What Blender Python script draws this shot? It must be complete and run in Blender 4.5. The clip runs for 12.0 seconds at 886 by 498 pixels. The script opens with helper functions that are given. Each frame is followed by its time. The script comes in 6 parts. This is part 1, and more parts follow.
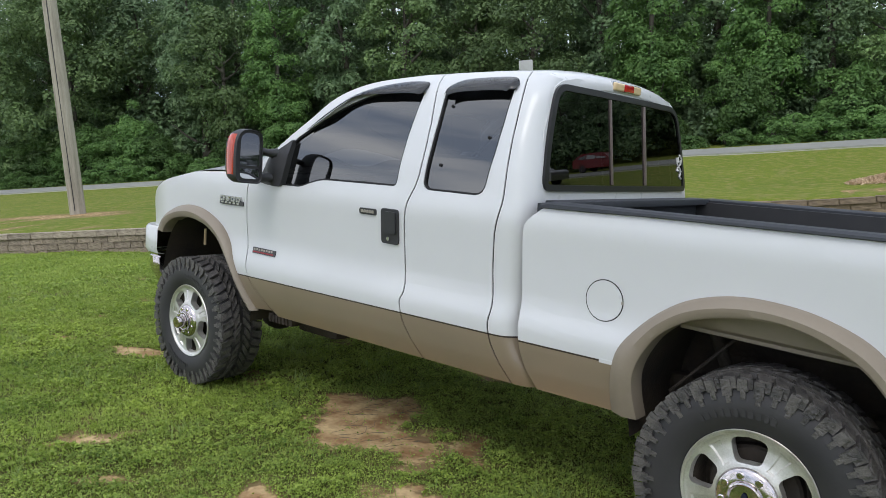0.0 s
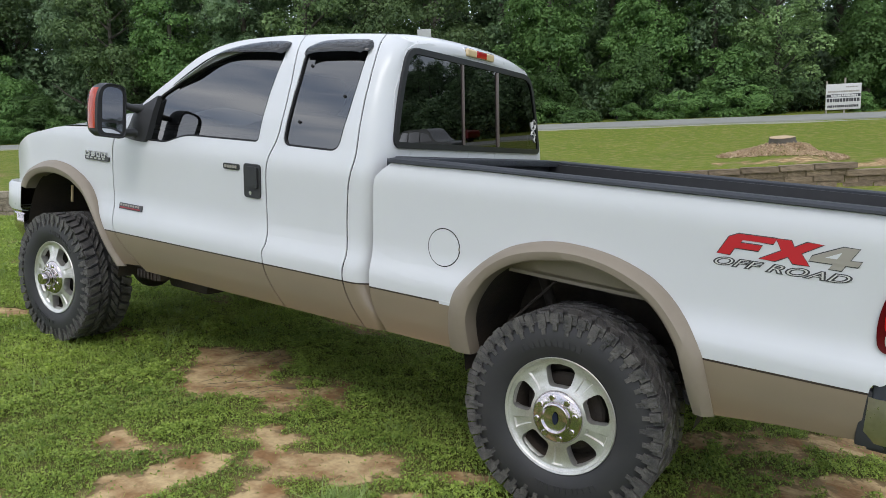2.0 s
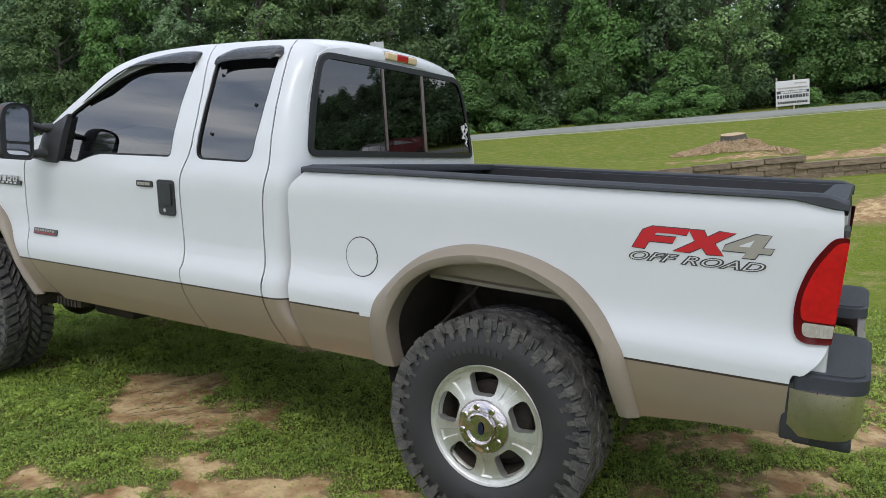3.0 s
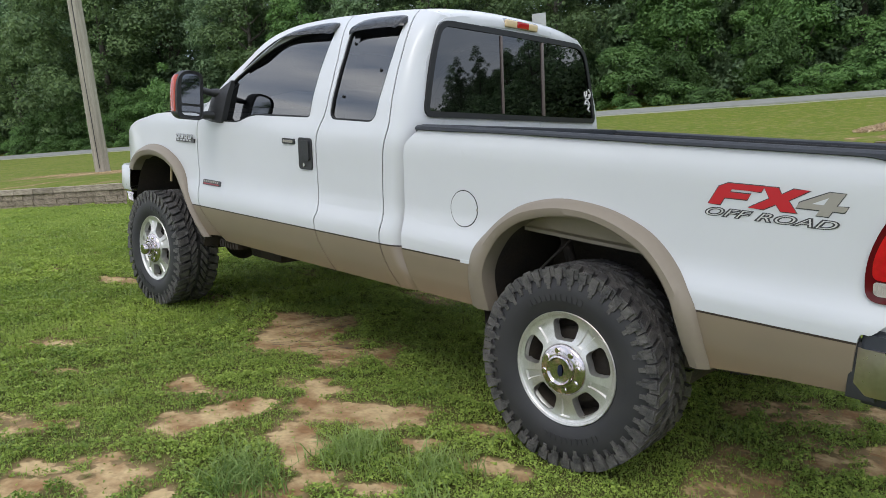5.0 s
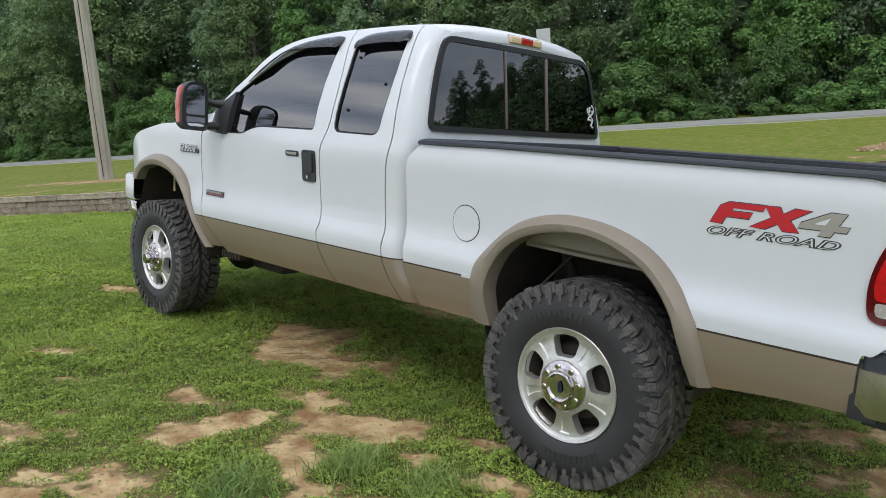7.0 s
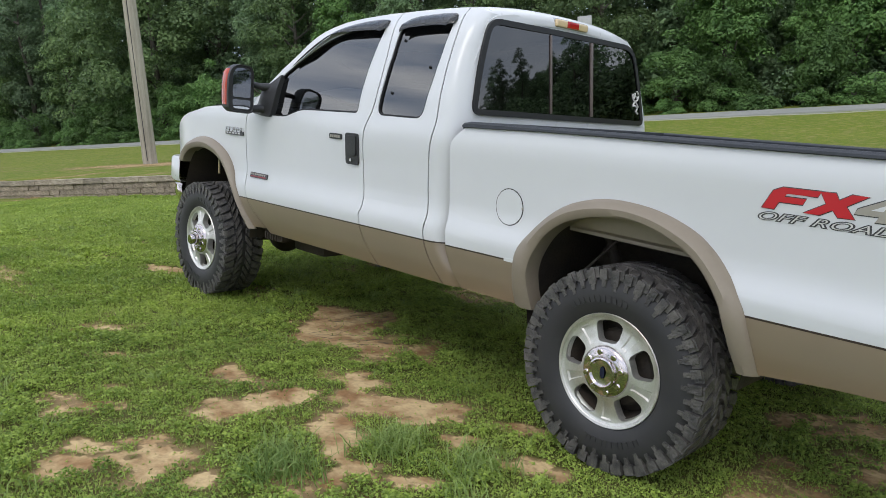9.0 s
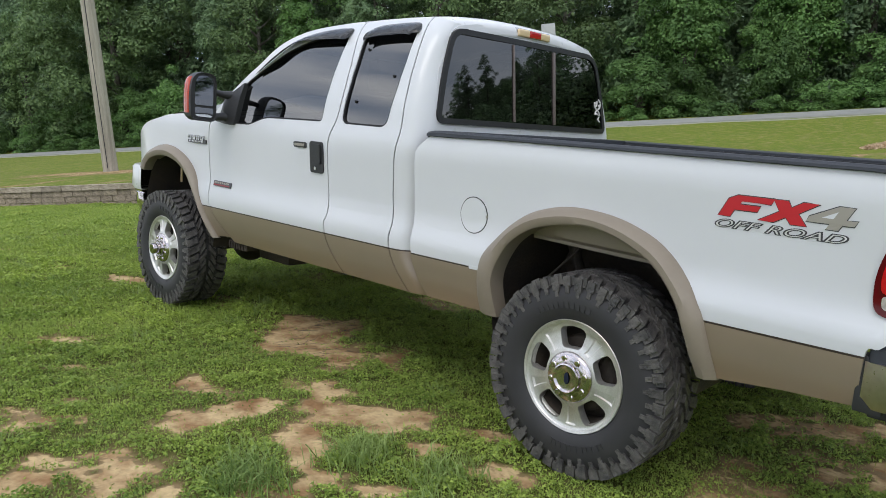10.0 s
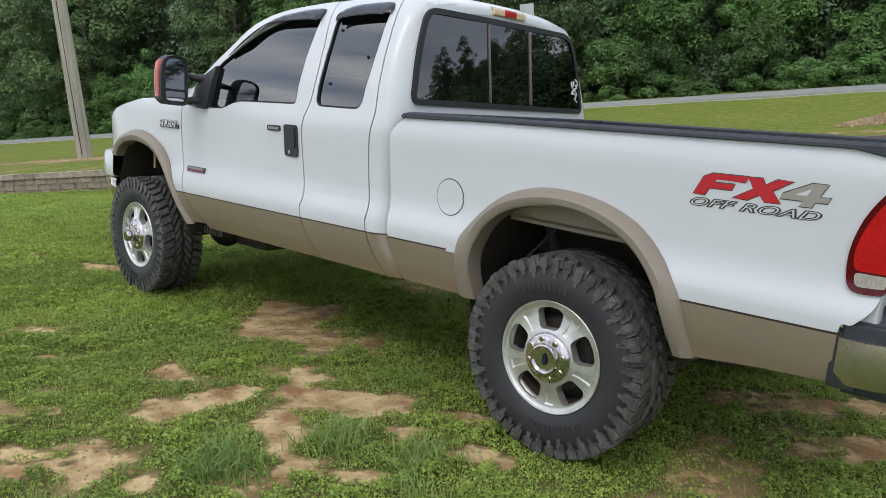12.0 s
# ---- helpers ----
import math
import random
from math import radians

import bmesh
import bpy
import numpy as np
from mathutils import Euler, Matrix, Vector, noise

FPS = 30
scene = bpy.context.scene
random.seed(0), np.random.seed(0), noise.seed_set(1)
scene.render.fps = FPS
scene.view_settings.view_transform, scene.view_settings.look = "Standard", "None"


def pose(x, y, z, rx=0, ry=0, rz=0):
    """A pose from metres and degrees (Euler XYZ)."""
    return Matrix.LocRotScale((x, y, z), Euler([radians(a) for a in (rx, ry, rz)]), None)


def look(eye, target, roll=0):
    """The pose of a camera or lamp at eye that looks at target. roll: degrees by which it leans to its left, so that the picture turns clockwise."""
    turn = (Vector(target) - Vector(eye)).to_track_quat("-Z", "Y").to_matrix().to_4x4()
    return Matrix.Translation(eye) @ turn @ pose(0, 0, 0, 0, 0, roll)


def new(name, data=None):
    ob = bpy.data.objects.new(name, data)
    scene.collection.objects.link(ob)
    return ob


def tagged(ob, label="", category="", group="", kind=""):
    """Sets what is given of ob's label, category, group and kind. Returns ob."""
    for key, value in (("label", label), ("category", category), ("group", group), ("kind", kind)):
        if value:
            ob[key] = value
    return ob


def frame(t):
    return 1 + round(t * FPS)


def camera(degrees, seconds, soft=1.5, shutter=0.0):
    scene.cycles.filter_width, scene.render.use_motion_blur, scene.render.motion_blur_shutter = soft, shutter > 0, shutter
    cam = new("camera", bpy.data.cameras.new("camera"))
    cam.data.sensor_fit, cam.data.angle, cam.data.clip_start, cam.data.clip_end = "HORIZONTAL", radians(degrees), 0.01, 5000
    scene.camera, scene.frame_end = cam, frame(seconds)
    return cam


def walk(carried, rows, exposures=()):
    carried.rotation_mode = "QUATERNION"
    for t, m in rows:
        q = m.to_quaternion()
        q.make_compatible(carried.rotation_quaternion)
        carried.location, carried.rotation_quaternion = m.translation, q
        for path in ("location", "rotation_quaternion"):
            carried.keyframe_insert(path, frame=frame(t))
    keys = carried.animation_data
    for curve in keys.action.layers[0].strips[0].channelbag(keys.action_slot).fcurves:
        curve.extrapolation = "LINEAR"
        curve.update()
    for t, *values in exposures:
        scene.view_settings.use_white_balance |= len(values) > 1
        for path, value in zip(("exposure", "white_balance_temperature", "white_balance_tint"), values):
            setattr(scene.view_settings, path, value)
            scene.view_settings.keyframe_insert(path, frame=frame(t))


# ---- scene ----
cam = camera(63.5, 12.0, soft=0.6)
PATH = [
    (0, (4.356, -2.658, 1.634), (3.077, -1.139, 1.391), 2.8),
    (0.5, (4.343, -2.732, 1.618), (3.322, -1.033, 1.351), 2.6),
    (1, (4.419, -2.705, 1.631), (3.442, -0.982, 1.355), 2.6),
    (1.5, (4.594, -2.707, 1.625), (3.523, -1.039, 1.359), 4.3),
    (2, (4.716, -2.703, 1.588), (3.658, -1.034, 1.28), 4.0),
    (2.5, (4.767, -2.572, 1.586), (3.699, -0.903, 1.314), 5.5),
    (3, (4.85, -2.48, 1.559), (3.859, -0.764, 1.288), 1.5),
    (3.1, (4.872, -2.453, 1.556), (3.871, -0.745, 1.275), 0.6),
    (3.2, (4.894, -2.382, 1.67), (3.739, -0.786, 1.329), -2.1),
    (3.3, (4.936, -2.38, 1.621), (3.639, -0.885, 1.335), -1.5),
    (3.4, (4.994, -2.431, 1.515), (3.635, -0.975, 1.325), 1.6),
    (3.5, (5.049, -2.433, 1.446), (3.695, -0.973, 1.257), 4.0),
    (3.6, (5.088, -2.552, 1.391), (3.807, -1.029, 1.187), 2.9),
    (3.7, (5.131, -2.473, 1.48), (3.911, -0.923, 1.147), 2.5),
    (5.5, (5.246, -2.54, 1.503), (3.88, -1.122, 1.152), 2.0),
    (6, (5.247, -2.527, 1.5), (3.905, -1.086, 1.15), 2.0),
    (6.5, (5.242, -2.538, 1.512), (3.896, -1.094, 1.191), 2.6),
    (7, (5.244, -2.528, 1.512), (3.895, -1.086, 1.192), 2.8),
    (7.5, (5.245, -2.528, 1.501), (3.875, -1.107, 1.178), 2.5),
    (9.3, (5.222, -2.567, 1.482), (3.808, -1.199, 1.125), 3.4),
    (9.5, (5.247, -2.571, 1.493), (3.852, -1.182, 1.137), 3.4),
    (10, (5.24, -2.563, 1.497), (3.889, -1.126, 1.163), 3.3),
    (10.5, (5.238, -2.548, 1.5), (3.901, -1.093, 1.189), 3.0),
    (11, (5.235, -2.532, 1.493), (3.898, -1.079, 1.174), 2.9),
    (11.5, (5.243, -2.518, 1.493), (3.911, -1.068, 1.139), 2.6),
    (12, (5.242, -2.526, 1.492), (3.935, -1.06, 1.114), 2.7),
]
# the truck stands on a slope: UP is the plumb line seen from the truck's own axes
UP = Vector((-0.0895, -0.0824, 0.9925)).normalized()
TILT = UP.rotation_difference(Vector((0, 0, 1))).to_matrix().to_4x4()
walk(cam, [(t, TILT @ look(eye, target, roll)) for t, eye, target, roll in PATH])


# ---- light ----
world = bpy.data.worlds.new("world")
scene.world = world
world.use_nodes = True
wn, wl = world.node_tree.nodes, world.node_tree.links
wn.clear()
SUN_EL, SUN_AZ = radians(55), radians(150)
sky = wn.new("ShaderNodeTexSky")
sky.sky_type, sky.sun_disc = "NISHITA", False
sky.sun_elevation, sky.sun_rotation = SUN_EL, SUN_AZ
sky.air_density, sky.dust_density, sky.ozone_density = 1.0, 3.0, 1.0
coord = wn.new("ShaderNodeTexCoord")
squash = wn.new("ShaderNodeMapping")
squash.inputs["Scale"].default_value = (1.0, 1.0, 3.2)
clouds = wn.new("ShaderNodeTexNoise")
clouds.inputs["Scale"].default_value, clouds.inputs["Detail"].default_value = 2.4, 6
wl.new(coord.outputs["Generated"], squash.inputs["Vector"])
wl.new(squash.outputs[0], clouds.inputs["Vector"])
cover = wn.new("ShaderNodeValToRGB")
cover.color_ramp.elements[0].position, cover.color_ramp.elements[0].color = 0.38, (4.0, 4.75, 6.2, 1)
cover.color_ramp.elements[1].position, cover.color_ramp.elements[1].color = 0.66, (10.2, 10.4, 10.8, 1)
wl.new(clouds.outputs["Fac"], cover.inputs[0])
blend = wn.new("ShaderNodeMixRGB")
blend.inputs[0].default_value = 0.8
wl.new(sky.outputs[0], blend.inputs[1])
wl.new(cover.outputs[0], blend.inputs[2])
back = wn.new("ShaderNodeBackground")
back.inputs["Strength"].default_value = 0.15
wl.new(blend.outputs[0], back.inputs["Color"])
wout = wn.new("ShaderNodeOutputWorld")
wl.new(back.outputs[0], wout.inputs["Surface"])

sun = new("sun", bpy.data.lights.new("sun", "SUN"))
sun.data.energy, sun.data.angle, sun.data.color = 0.72, radians(28), (1.0, 0.97, 0.93)
toward = Vector((math.sin(SUN_AZ) * math.cos(SUN_EL), math.cos(SUN_AZ) * math.cos(SUN_EL), math.sin(SUN_EL)))
sun.matrix_world = look(toward * 60, (0, 0, 0))
scene.view_settings.exposure = 0.26


# ---- materials ----
def mat(name, color, rough=0.5, metal=0.0, grain=0.0, size=8.0, other=None, bump=0.0, bump_size=60.0, coat=0.0, spec=0.5, along=1.0):
    """A surface with large and fine variation: color drifts to other by grain, bump gives relief."""
    m = bpy.data.materials.new(name)
    m.use_nodes = True
    n, l = m.node_tree.nodes, m.node_tree.links
    p = n["Principled BSDF"]
    p.inputs["Base Color"].default_value = (*color, 1)
    p.inputs["Roughness"].default_value, p.inputs["Metallic"].default_value = rough, metal
    p.inputs["Coat Weight"].default_value = coat
    p.inputs["Coat Roughness"].default_value = 0.06
    p.inputs["Specular IOR Level"].default_value = spec
    tc = n.new("ShaderNodeTexCoord")
    place = n.new("ShaderNodeMapping")
    place.inputs["Scale"].default_value = (1, 1, along)
    l.new(tc.outputs["Object"], place.inputs["Vector"])
    if grain > 0:
        a, b = n.new("ShaderNodeTexNoise"), n.new("ShaderNodeTexNoise")
        for t, sc, de in ((a, size, 4), (b, size * 11, 6)):
            t.inputs["Scale"].default_value, t.inputs["Detail"].default_value = sc, de
            l.new(place.outputs[0], t.inputs["Vector"])
        add = n.new("ShaderNodeMath")
        add.operation = "MULTIPLY_ADD"
        l.new(b.outputs["Fac"], add.inputs[0])
        add.inputs[1].default_value = 0.5
        l.new(a.outputs["Fac"], add.inputs[2])
        ramp = n.new("ShaderNodeMapRange")
        ramp.inputs["From Min"].default_value, ramp.inputs["From Max"].default_value = 0.5, 1.0
        ramp.inputs["To Max"].default_value = grain
        l.new(add.outputs[0], ramp.inputs["Value"])
        mix = n.new("ShaderNodeMixRGB")
        mix.inputs[1].default_value = (*color, 1)
        mix.inputs[2].default_value = (*(other or [c * 0.6 for c in color]), 1)
        l.new(ramp.outputs[0], mix.inputs[0])
        l.new(mix.outputs[0], p.inputs["Base Color"])
        rr = n.new("ShaderNodeMapRange")
        rr.inputs["To Min"].default_value, rr.inputs["To Max"].default_value = max(rough - 0.06, 0.02), min(rough + 0.1, 1)
        l.new(b.outputs["Fac"], rr.inputs["Value"])
        l.new(rr.outputs[0], p.inputs["Roughness"])
    if bump > 0:
        t = n.new("ShaderNodeTexNoise")
        t.inputs["Scale"].default_value, t.inputs["Detail"].default_value = bump_size, 5
        l.new(place.outputs[0], t.inputs["Vector"])
        bm_ = n.new("ShaderNodeBump")
        bm_.inputs["Strength"].default_value, bm_.inputs["Distance"].default_value = bump, 0.02
        l.new(t.outputs["Fac"], bm_.inputs["Height"])
        l.new(bm_.outputs[0], p.inputs["Normal"])
    return m


def two_tone(name):
    """White paint over tan below a thin brown line at height 0.835 of the truck, dusty along the sills."""
    m = mat(name, (0.80, 0.81, 0.82), 0.30, coat=0.4)
    n, l = m.node_tree.nodes, m.node_tree.links
    p = n["Principled BSDF"]
    tc, sep = n.new("ShaderNodeTexCoord"), n.new("ShaderNodeSeparateXYZ")
    l.new(tc.outputs["Object"], sep.inputs[0])
    dust = n.new("ShaderNodeTexNoise")
    dust.inputs["Scale"].default_value, dust.inputs["Detail"].default_value = 3.0, 7
    l.new(tc.outputs["Object"], dust.inputs["Vector"])
    lower = n.new("ShaderNodeMixRGB")
    lower.inputs[1].default_value, lower.inputs[2].default_value = (0.205, 0.168, 0.122, 1), (0.265, 0.21, 0.15, 1)
    l.new(dust.outputs["Fac"], lower.inputs[0])
    # mud splash on the lowest hand's width
    splash = n.new("ShaderNodeMapRange")
    splash.inputs["From Min"].default_value, splash.inputs["From Max"].default_value = 0.74, 0.58
    l.new(sep.outputs["Z"], splash.inputs["Value"])
    sm = n.new("ShaderNodeMath")
    sm.operation = "MULTIPLY"
    l.new(splash.outputs[0], sm.inputs[0])
    l.new(dust.outputs["Fac"], sm.inputs[1])
    mud = n.new("ShaderNodeMixRGB")
    mud.inputs[2].default_value = (0.27, 0.165, 0.09, 1)
    l.new(sm.outputs[0], mud.inputs[0])
    l.new(lower.outputs[0], mud.inputs[1])
    white = n.new("ShaderNodeMixRGB")
    white.inputs[1].default_value, white.inputs[2].default_value = (0.645, 0.66, 0.68, 1), (0.60, 0.615, 0.635, 1)
    l.new(dust.outputs["Fac"], white.inputs[0])
    above = n.new("ShaderNodeMath")
    above.operation, above.inputs[1].default_value = "GREATER_THAN", 0.838
    l.new(sep.outputs["Z"], above.inputs[0])
    line = n.new("ShaderNodeMath")
    line.operation, line.inputs[1].default_value = "GREATER_THAN", 0.830
    l.new(sep.outputs["Z"], line.inputs[0])
    m1, m2 = n.new("ShaderNodeMixRGB"), n.new("ShaderNodeMixRGB")
    l.new(line.outputs[0], m1.inputs[0])
    l.new(mud.outputs[0], m1.inputs[1])
    m1.inputs[2].default_value = (0.035, 0.022, 0.02, 1)
    l.new(above.outputs[0], m2.inputs[0])
    l.new(m1.outputs[0], m2.inputs[1])
    l.new(white.outputs[0], m2.inputs[2])
    l.new(m2.outputs[0], p.inputs["Base Color"])
    return m


def glass(name, tint, gloss=0.06):
    m = bpy.data.materials.new(name)
    m.use_nodes = True
    n, l = m.node_tree.nodes, m.node_tree.links
    n.clear()
    clear, shine, mixed, out = n.new("ShaderNodeBsdfTransparent"), n.new("ShaderNodeBsdfGlossy"), n.new("ShaderNodeMixShader"), n.new("ShaderNodeOutputMaterial")
    clear.inputs[0].default_value = (*tint, 1)
    shine.inputs["Roughness"].default_value = 0.01
    fres, plus = n.new("ShaderNodeFresnel"), n.new("ShaderNodeMath")
    fres.inputs[0].default_value = 1.52
    plus.operation, plus.inputs[1].default_value = "ADD", gloss
    l.new(fres.outputs[0], plus.inputs[0])
    l.new(plus.outputs[0], mixed.inputs[0])
    l.new(clear.outputs[0], mixed.inputs[1])
    l.new(shine.outputs[0], mixed.inputs[2])
    l.new(mixed.outputs[0], out.inputs[0])
    return m


def leaf_mat(name, dark, light, through_light=0.36, patch=0.5, patch_size=1.1, vary=0.36):
    """Leaves: each its own shade between dark and light, thin enough to pass light."""
    m = bpy.data.materials.new(name)
    m.use_nodes = True
    n, l = m.node_tree.nodes, m.node_tree.links
    p, out = n["Principled BSDF"], n["Material Output"]
    geo, oi = n.new("ShaderNodeNewGeometry"), n.new("ShaderNodeObjectInfo")
    mix = n.new("ShaderNodeMixRGB")
    mix.inputs[1].default_value, mix.inputs[2].default_value = (*dark, 1), (*light, 1)
    # colour drifts by clump; in crowns this also adds the missing self-shading
    tc, drift, both_ = n.new("ShaderNodeTexCoord"), n.new("ShaderNodeTexNoise"), n.new("ShaderNodeMapRange")
    drift.inputs["Scale"].default_value, drift.inputs["Detail"].default_value = patch_size, 3
    l.new(tc.outputs["Object"], drift.inputs["Vector"])
    both_.inputs["From Min"].default_value, both_.inputs["From Max"].default_value = 0.32, 0.68
    l.new(drift.outputs["Fac"], both_.inputs["Value"])
    share = n.new("ShaderNodeMix")
    share.inputs["Factor"].default_value = patch
    l.new(geo.outputs["Random Per Island"], share.inputs["A"])
    l.new(both_.outputs[0], share.inputs["B"])
    l.new(share.outputs["Result"], mix.inputs[0])
    hue = n.new("ShaderNodeHueSaturation")
    sh = n.new("ShaderNodeMapRange")
    sh.inputs["To Min"].default_value, sh.inputs["To Max"].default_value = 1 - vary, 1 + vary
    l.new(oi.outputs["Random"], sh.inputs["Value"])
    l.new(sh.outputs[0], hue.inputs["Value"])
    l.new(mix.outputs[0], hue.inputs["Color"])
    l.new(hue.outputs[0], p.inputs["Base Color"])
    p.inputs["Roughness"].default_value = 0.55
    p.inputs["Specular IOR Level"].default_value = 0.3
    tr, ms = n.new("ShaderNodeBsdfTranslucent"), n.new("ShaderNodeMixShader")
    l.new(hue.outputs[0], tr.inputs[0])
    ms.inputs[0].default_value = through_light
    l.new(p.outputs[0], ms.inputs[1])
    l.new(tr.outputs[0], ms.inputs[2])
    l.new(ms.outputs[0], out.inputs[0])
    return m


def ground_mat():
    """Lawn that gives way to sandy clay where the mesh's 'bare' value is high."""
    m = bpy.data.materials.new("lawn")
    m.use_nodes = True
    n, l = m.node_tree.nodes, m.node_tree.links
    p = n["Principled BSDF"]
    tc = n.new("ShaderNodeTexCoord")

    def noise_at(scale, detail):
        t = n.new("ShaderNodeTexNoise")
        t.inputs["Scale"].default_value, t.inputs["Detail"].default_value = scale, detail
        l.new(tc.outputs["Object"], t.inputs["Vector"])
        return t
    big, fine, mid = noise_at(0.5, 7), noise_at(38, 6), noise_at(4.5, 6)
    g1, g2, g3 = n.new("ShaderNodeMixRGB"), n.new("ShaderNodeMixRGB"), n.new("ShaderNodeMixRGB")
    g1.inputs[1].default_value, g1.inputs[2].default_value = (0.115, 0.17, 0.014, 1), (0.235, 0.25, 0.030, 1)
    l.new(big.outputs["Fac"], g1.inputs[0])
    fr = n.new("ShaderNodeMapRange")
    fr.inputs["From Min"].default_value, fr.inputs["From Max"].default_value = 0.35, 0.7
    l.new(fine.outputs["Fac"], fr.inputs["Value"])
    g2.inputs[2].default_value = (0.07, 0.11, 0.02, 1)
    l.new(fr.outputs[0], g2.inputs[0])
    l.new(g1.outputs[0], g2.inputs[1])
    dry = n.new("ShaderNodeMapRange")
    dry.inputs["From Min"].default_value, dry.inputs["From Max"].default_value = 0.48, 0.8
    dry.inputs["To Max"].default_value = 0.8
    l.new(mid.outputs["Fac"], dry.inputs["Value"])
    g3.inputs[2].default_value = (0.30, 0.24, 0.11, 1)
    l.new(dry.outputs[0], g3.inputs[0])
    l.new(g2.outputs[0], g3.inputs[1])
    clay = n.new("ShaderNodeMixRGB")
    clay.inputs[1].default_value, clay.inputs[2].default_value = (0.29, 0.165, 0.078, 1), (0.57, 0.42, 0.225, 1)
    pale = n.new("ShaderNodeMapRange")
    pale.inputs["From Min"].default_value, pale.inputs["From Max"].default_value = 0.36, 0.62
    l.new(noise_at(6.5, 8).outputs["Fac"], pale.inputs["Value"])
    l.new(pale.outputs[0], clay.inputs[0])
    clay2 = n.new("ShaderNodeMixRGB")
    clay2.blend_type = "MULTIPLY"
    clay2.inputs[0].default_value = 0.5
    l.new(clay.outputs[0], clay2.inputs[1])
    cr = n.new("ShaderNodeMapRange")
    cr.inputs["From Min"].default_value, cr.inputs["From Max"].default_value = 0.3, 0.6
    cr.inputs["To Min"].default_value = 0.55
    l.new(fine.outputs["Fac"], cr.inputs["Value"])
    l.new(cr.outputs[0], clay2.inputs[2])
    # thatch and soil where clover overgrows the lawn, darkened as the shade between leaves
    under, thatch, grown_ = n.new("ShaderNodeMixRGB"), n.new("ShaderNodeAttribute"), n.new("ShaderNodeMixRGB")
    thatch.attribute_name = "overgrown"
    under.inputs[1].default_value, under.inputs[2].default_value = (0.035, 0.045, 0.014, 1), (0.125, 0.10, 0.045, 1)
    l.new(fr.outputs[0], under.inputs[0])
    l.new(thatch.outputs["Fac"], grown_.inputs[0])
    l.new(g3.outputs[0], grown_.inputs[1])
    l.new(under.outputs[0], grown_.inputs[2])
    at = n.new("ShaderNodeAttribute")
    at.attribute_name = "bare"
    edge = n.new("ShaderNodeMath")
    edge.operation = "MULTIPLY_ADD"
    l.new(fine.outputs["Fac"], edge.inputs[0])
    edge.inputs[1].default_value = 0.55
    edge0 = n.new("ShaderNodeMath")
    edge0.operation, edge0.inputs[1].default_value = "MULTIPLY_ADD", 1.25
    l.new(noise_at(11, 5).outputs["Fac"], edge0.inputs[0])
    l.new(at.outputs["Fac"], edge0.inputs[2])
    l.new(edge0.outputs[0], edge.inputs[2])
    er = n.new("ShaderNodeMapRange")
    er.inputs["From Min"].default_value, er.inputs["From Max"].default_value = 1.27, 1.42
    l.new(edge.outputs[0], er.inputs["Value"])
    # dead brown thatch where the green thins out round the bare soil
    rim, thin = n.new("ShaderNodeMixRGB"), n.new("ShaderNodeMapRange")
    thin.inputs["From Min"].default_value, thin.inputs["From Max"].default_value = 0.10, 0.42
    l.new(at.outputs["Fac"], thin.inputs["Value"])
    l.new(thin.outputs[0], rim.inputs[0])
    l.new(grown_.outputs[0], rim.inputs[1])
    rim.inputs[2].default_value = (0.235, 0.165, 0.085, 1)
    all_ = n.new("ShaderNodeMixRGB")
    l.new(er.outputs[0], all_.inputs[0])
    l.new(rim.outputs[0], all_.inputs[1])
    l.new(clay2.outputs[0], all_.inputs[2])
    l.new(all_.outputs[0], p.inputs["Base Color"])
    p.inputs["Roughness"].default_value = 0.95
    p.inputs["Specular IOR Level"].default_value = 0.15
    b = n.new("ShaderNodeBump")
    b.inputs["Strength"].default_value, b.inputs["Distance"].default_value = 0.35, 0.02
    l.new(fine.outputs["Fac"], b.inputs["Height"])
    l.new(b.outputs[0], p.inputs["Normal"])
    return m


def block_mat(name, light, dark):
    """Concrete block stained by weather, each block its own shade."""
    m = mat(name, light, 0.92, grain=1.0, size=4, other=dark, bump=0.7, bump_size=30)
    n, l = m.node_tree.nodes, m.node_tree.links
    p = n["Principled BSDF"]
    src = p.inputs["Base Color"].links[0].from_socket
    oi, hue, rng_ = n.new("ShaderNodeObjectInfo"), n.new("ShaderNodeHueSaturation"), n.new("ShaderNodeMapRange")
    rng_.inputs["To Min"].default_value, rng_.inputs["To Max"].default_value = 0.8, 1.2
    l.new(oi.outputs["Random"], rng_.inputs["Value"])
    l.new(rng_.outputs[0], hue.inputs["Value"])
    l.new(src, hue.inputs["Color"])
    l.new(hue.outputs[0], p.inputs["Base Color"])
    return m


PAINT = two_tone("white_and_tan_paint")
WHITE = mat("white_paint", (0.645, 0.66, 0.68), 0.28, grain=0.3, size=2, other=(0.60, 0.615, 0.635), coat=0.6)
TAN = mat("tan_paint", (0.225, 0.188, 0.145), 0.5, grain=0.6, size=4, other=(0.27, 0.23, 0.18), coat=0.1)
BLACK = mat("black_plastic", (0.022, 0.023, 0.026), 0.45, grain=0.5, size=9, other=(0.04, 0.04, 0.042), bump=0.15, bump_size=300)
GREY_PLASTIC = mat("grey_rail_plastic", (0.036, 0.040, 0.048), 0.5, grain=0.6, size=6, other=(0.055, 0.06, 0.07), bump=0.2, bump_size=250, spec=0.25)
WINDOW_SEAL = mat("window_seal_rubber", (0.012, 0.012, 0.013), 0.36, grain=0.5, size=9, other=(0.020, 0.020, 0.022), spec=0.4)
RUBBER_SEAL = mat("seal_rubber", (0.010, 0.010, 0.011), 0.5, spec=0.3)
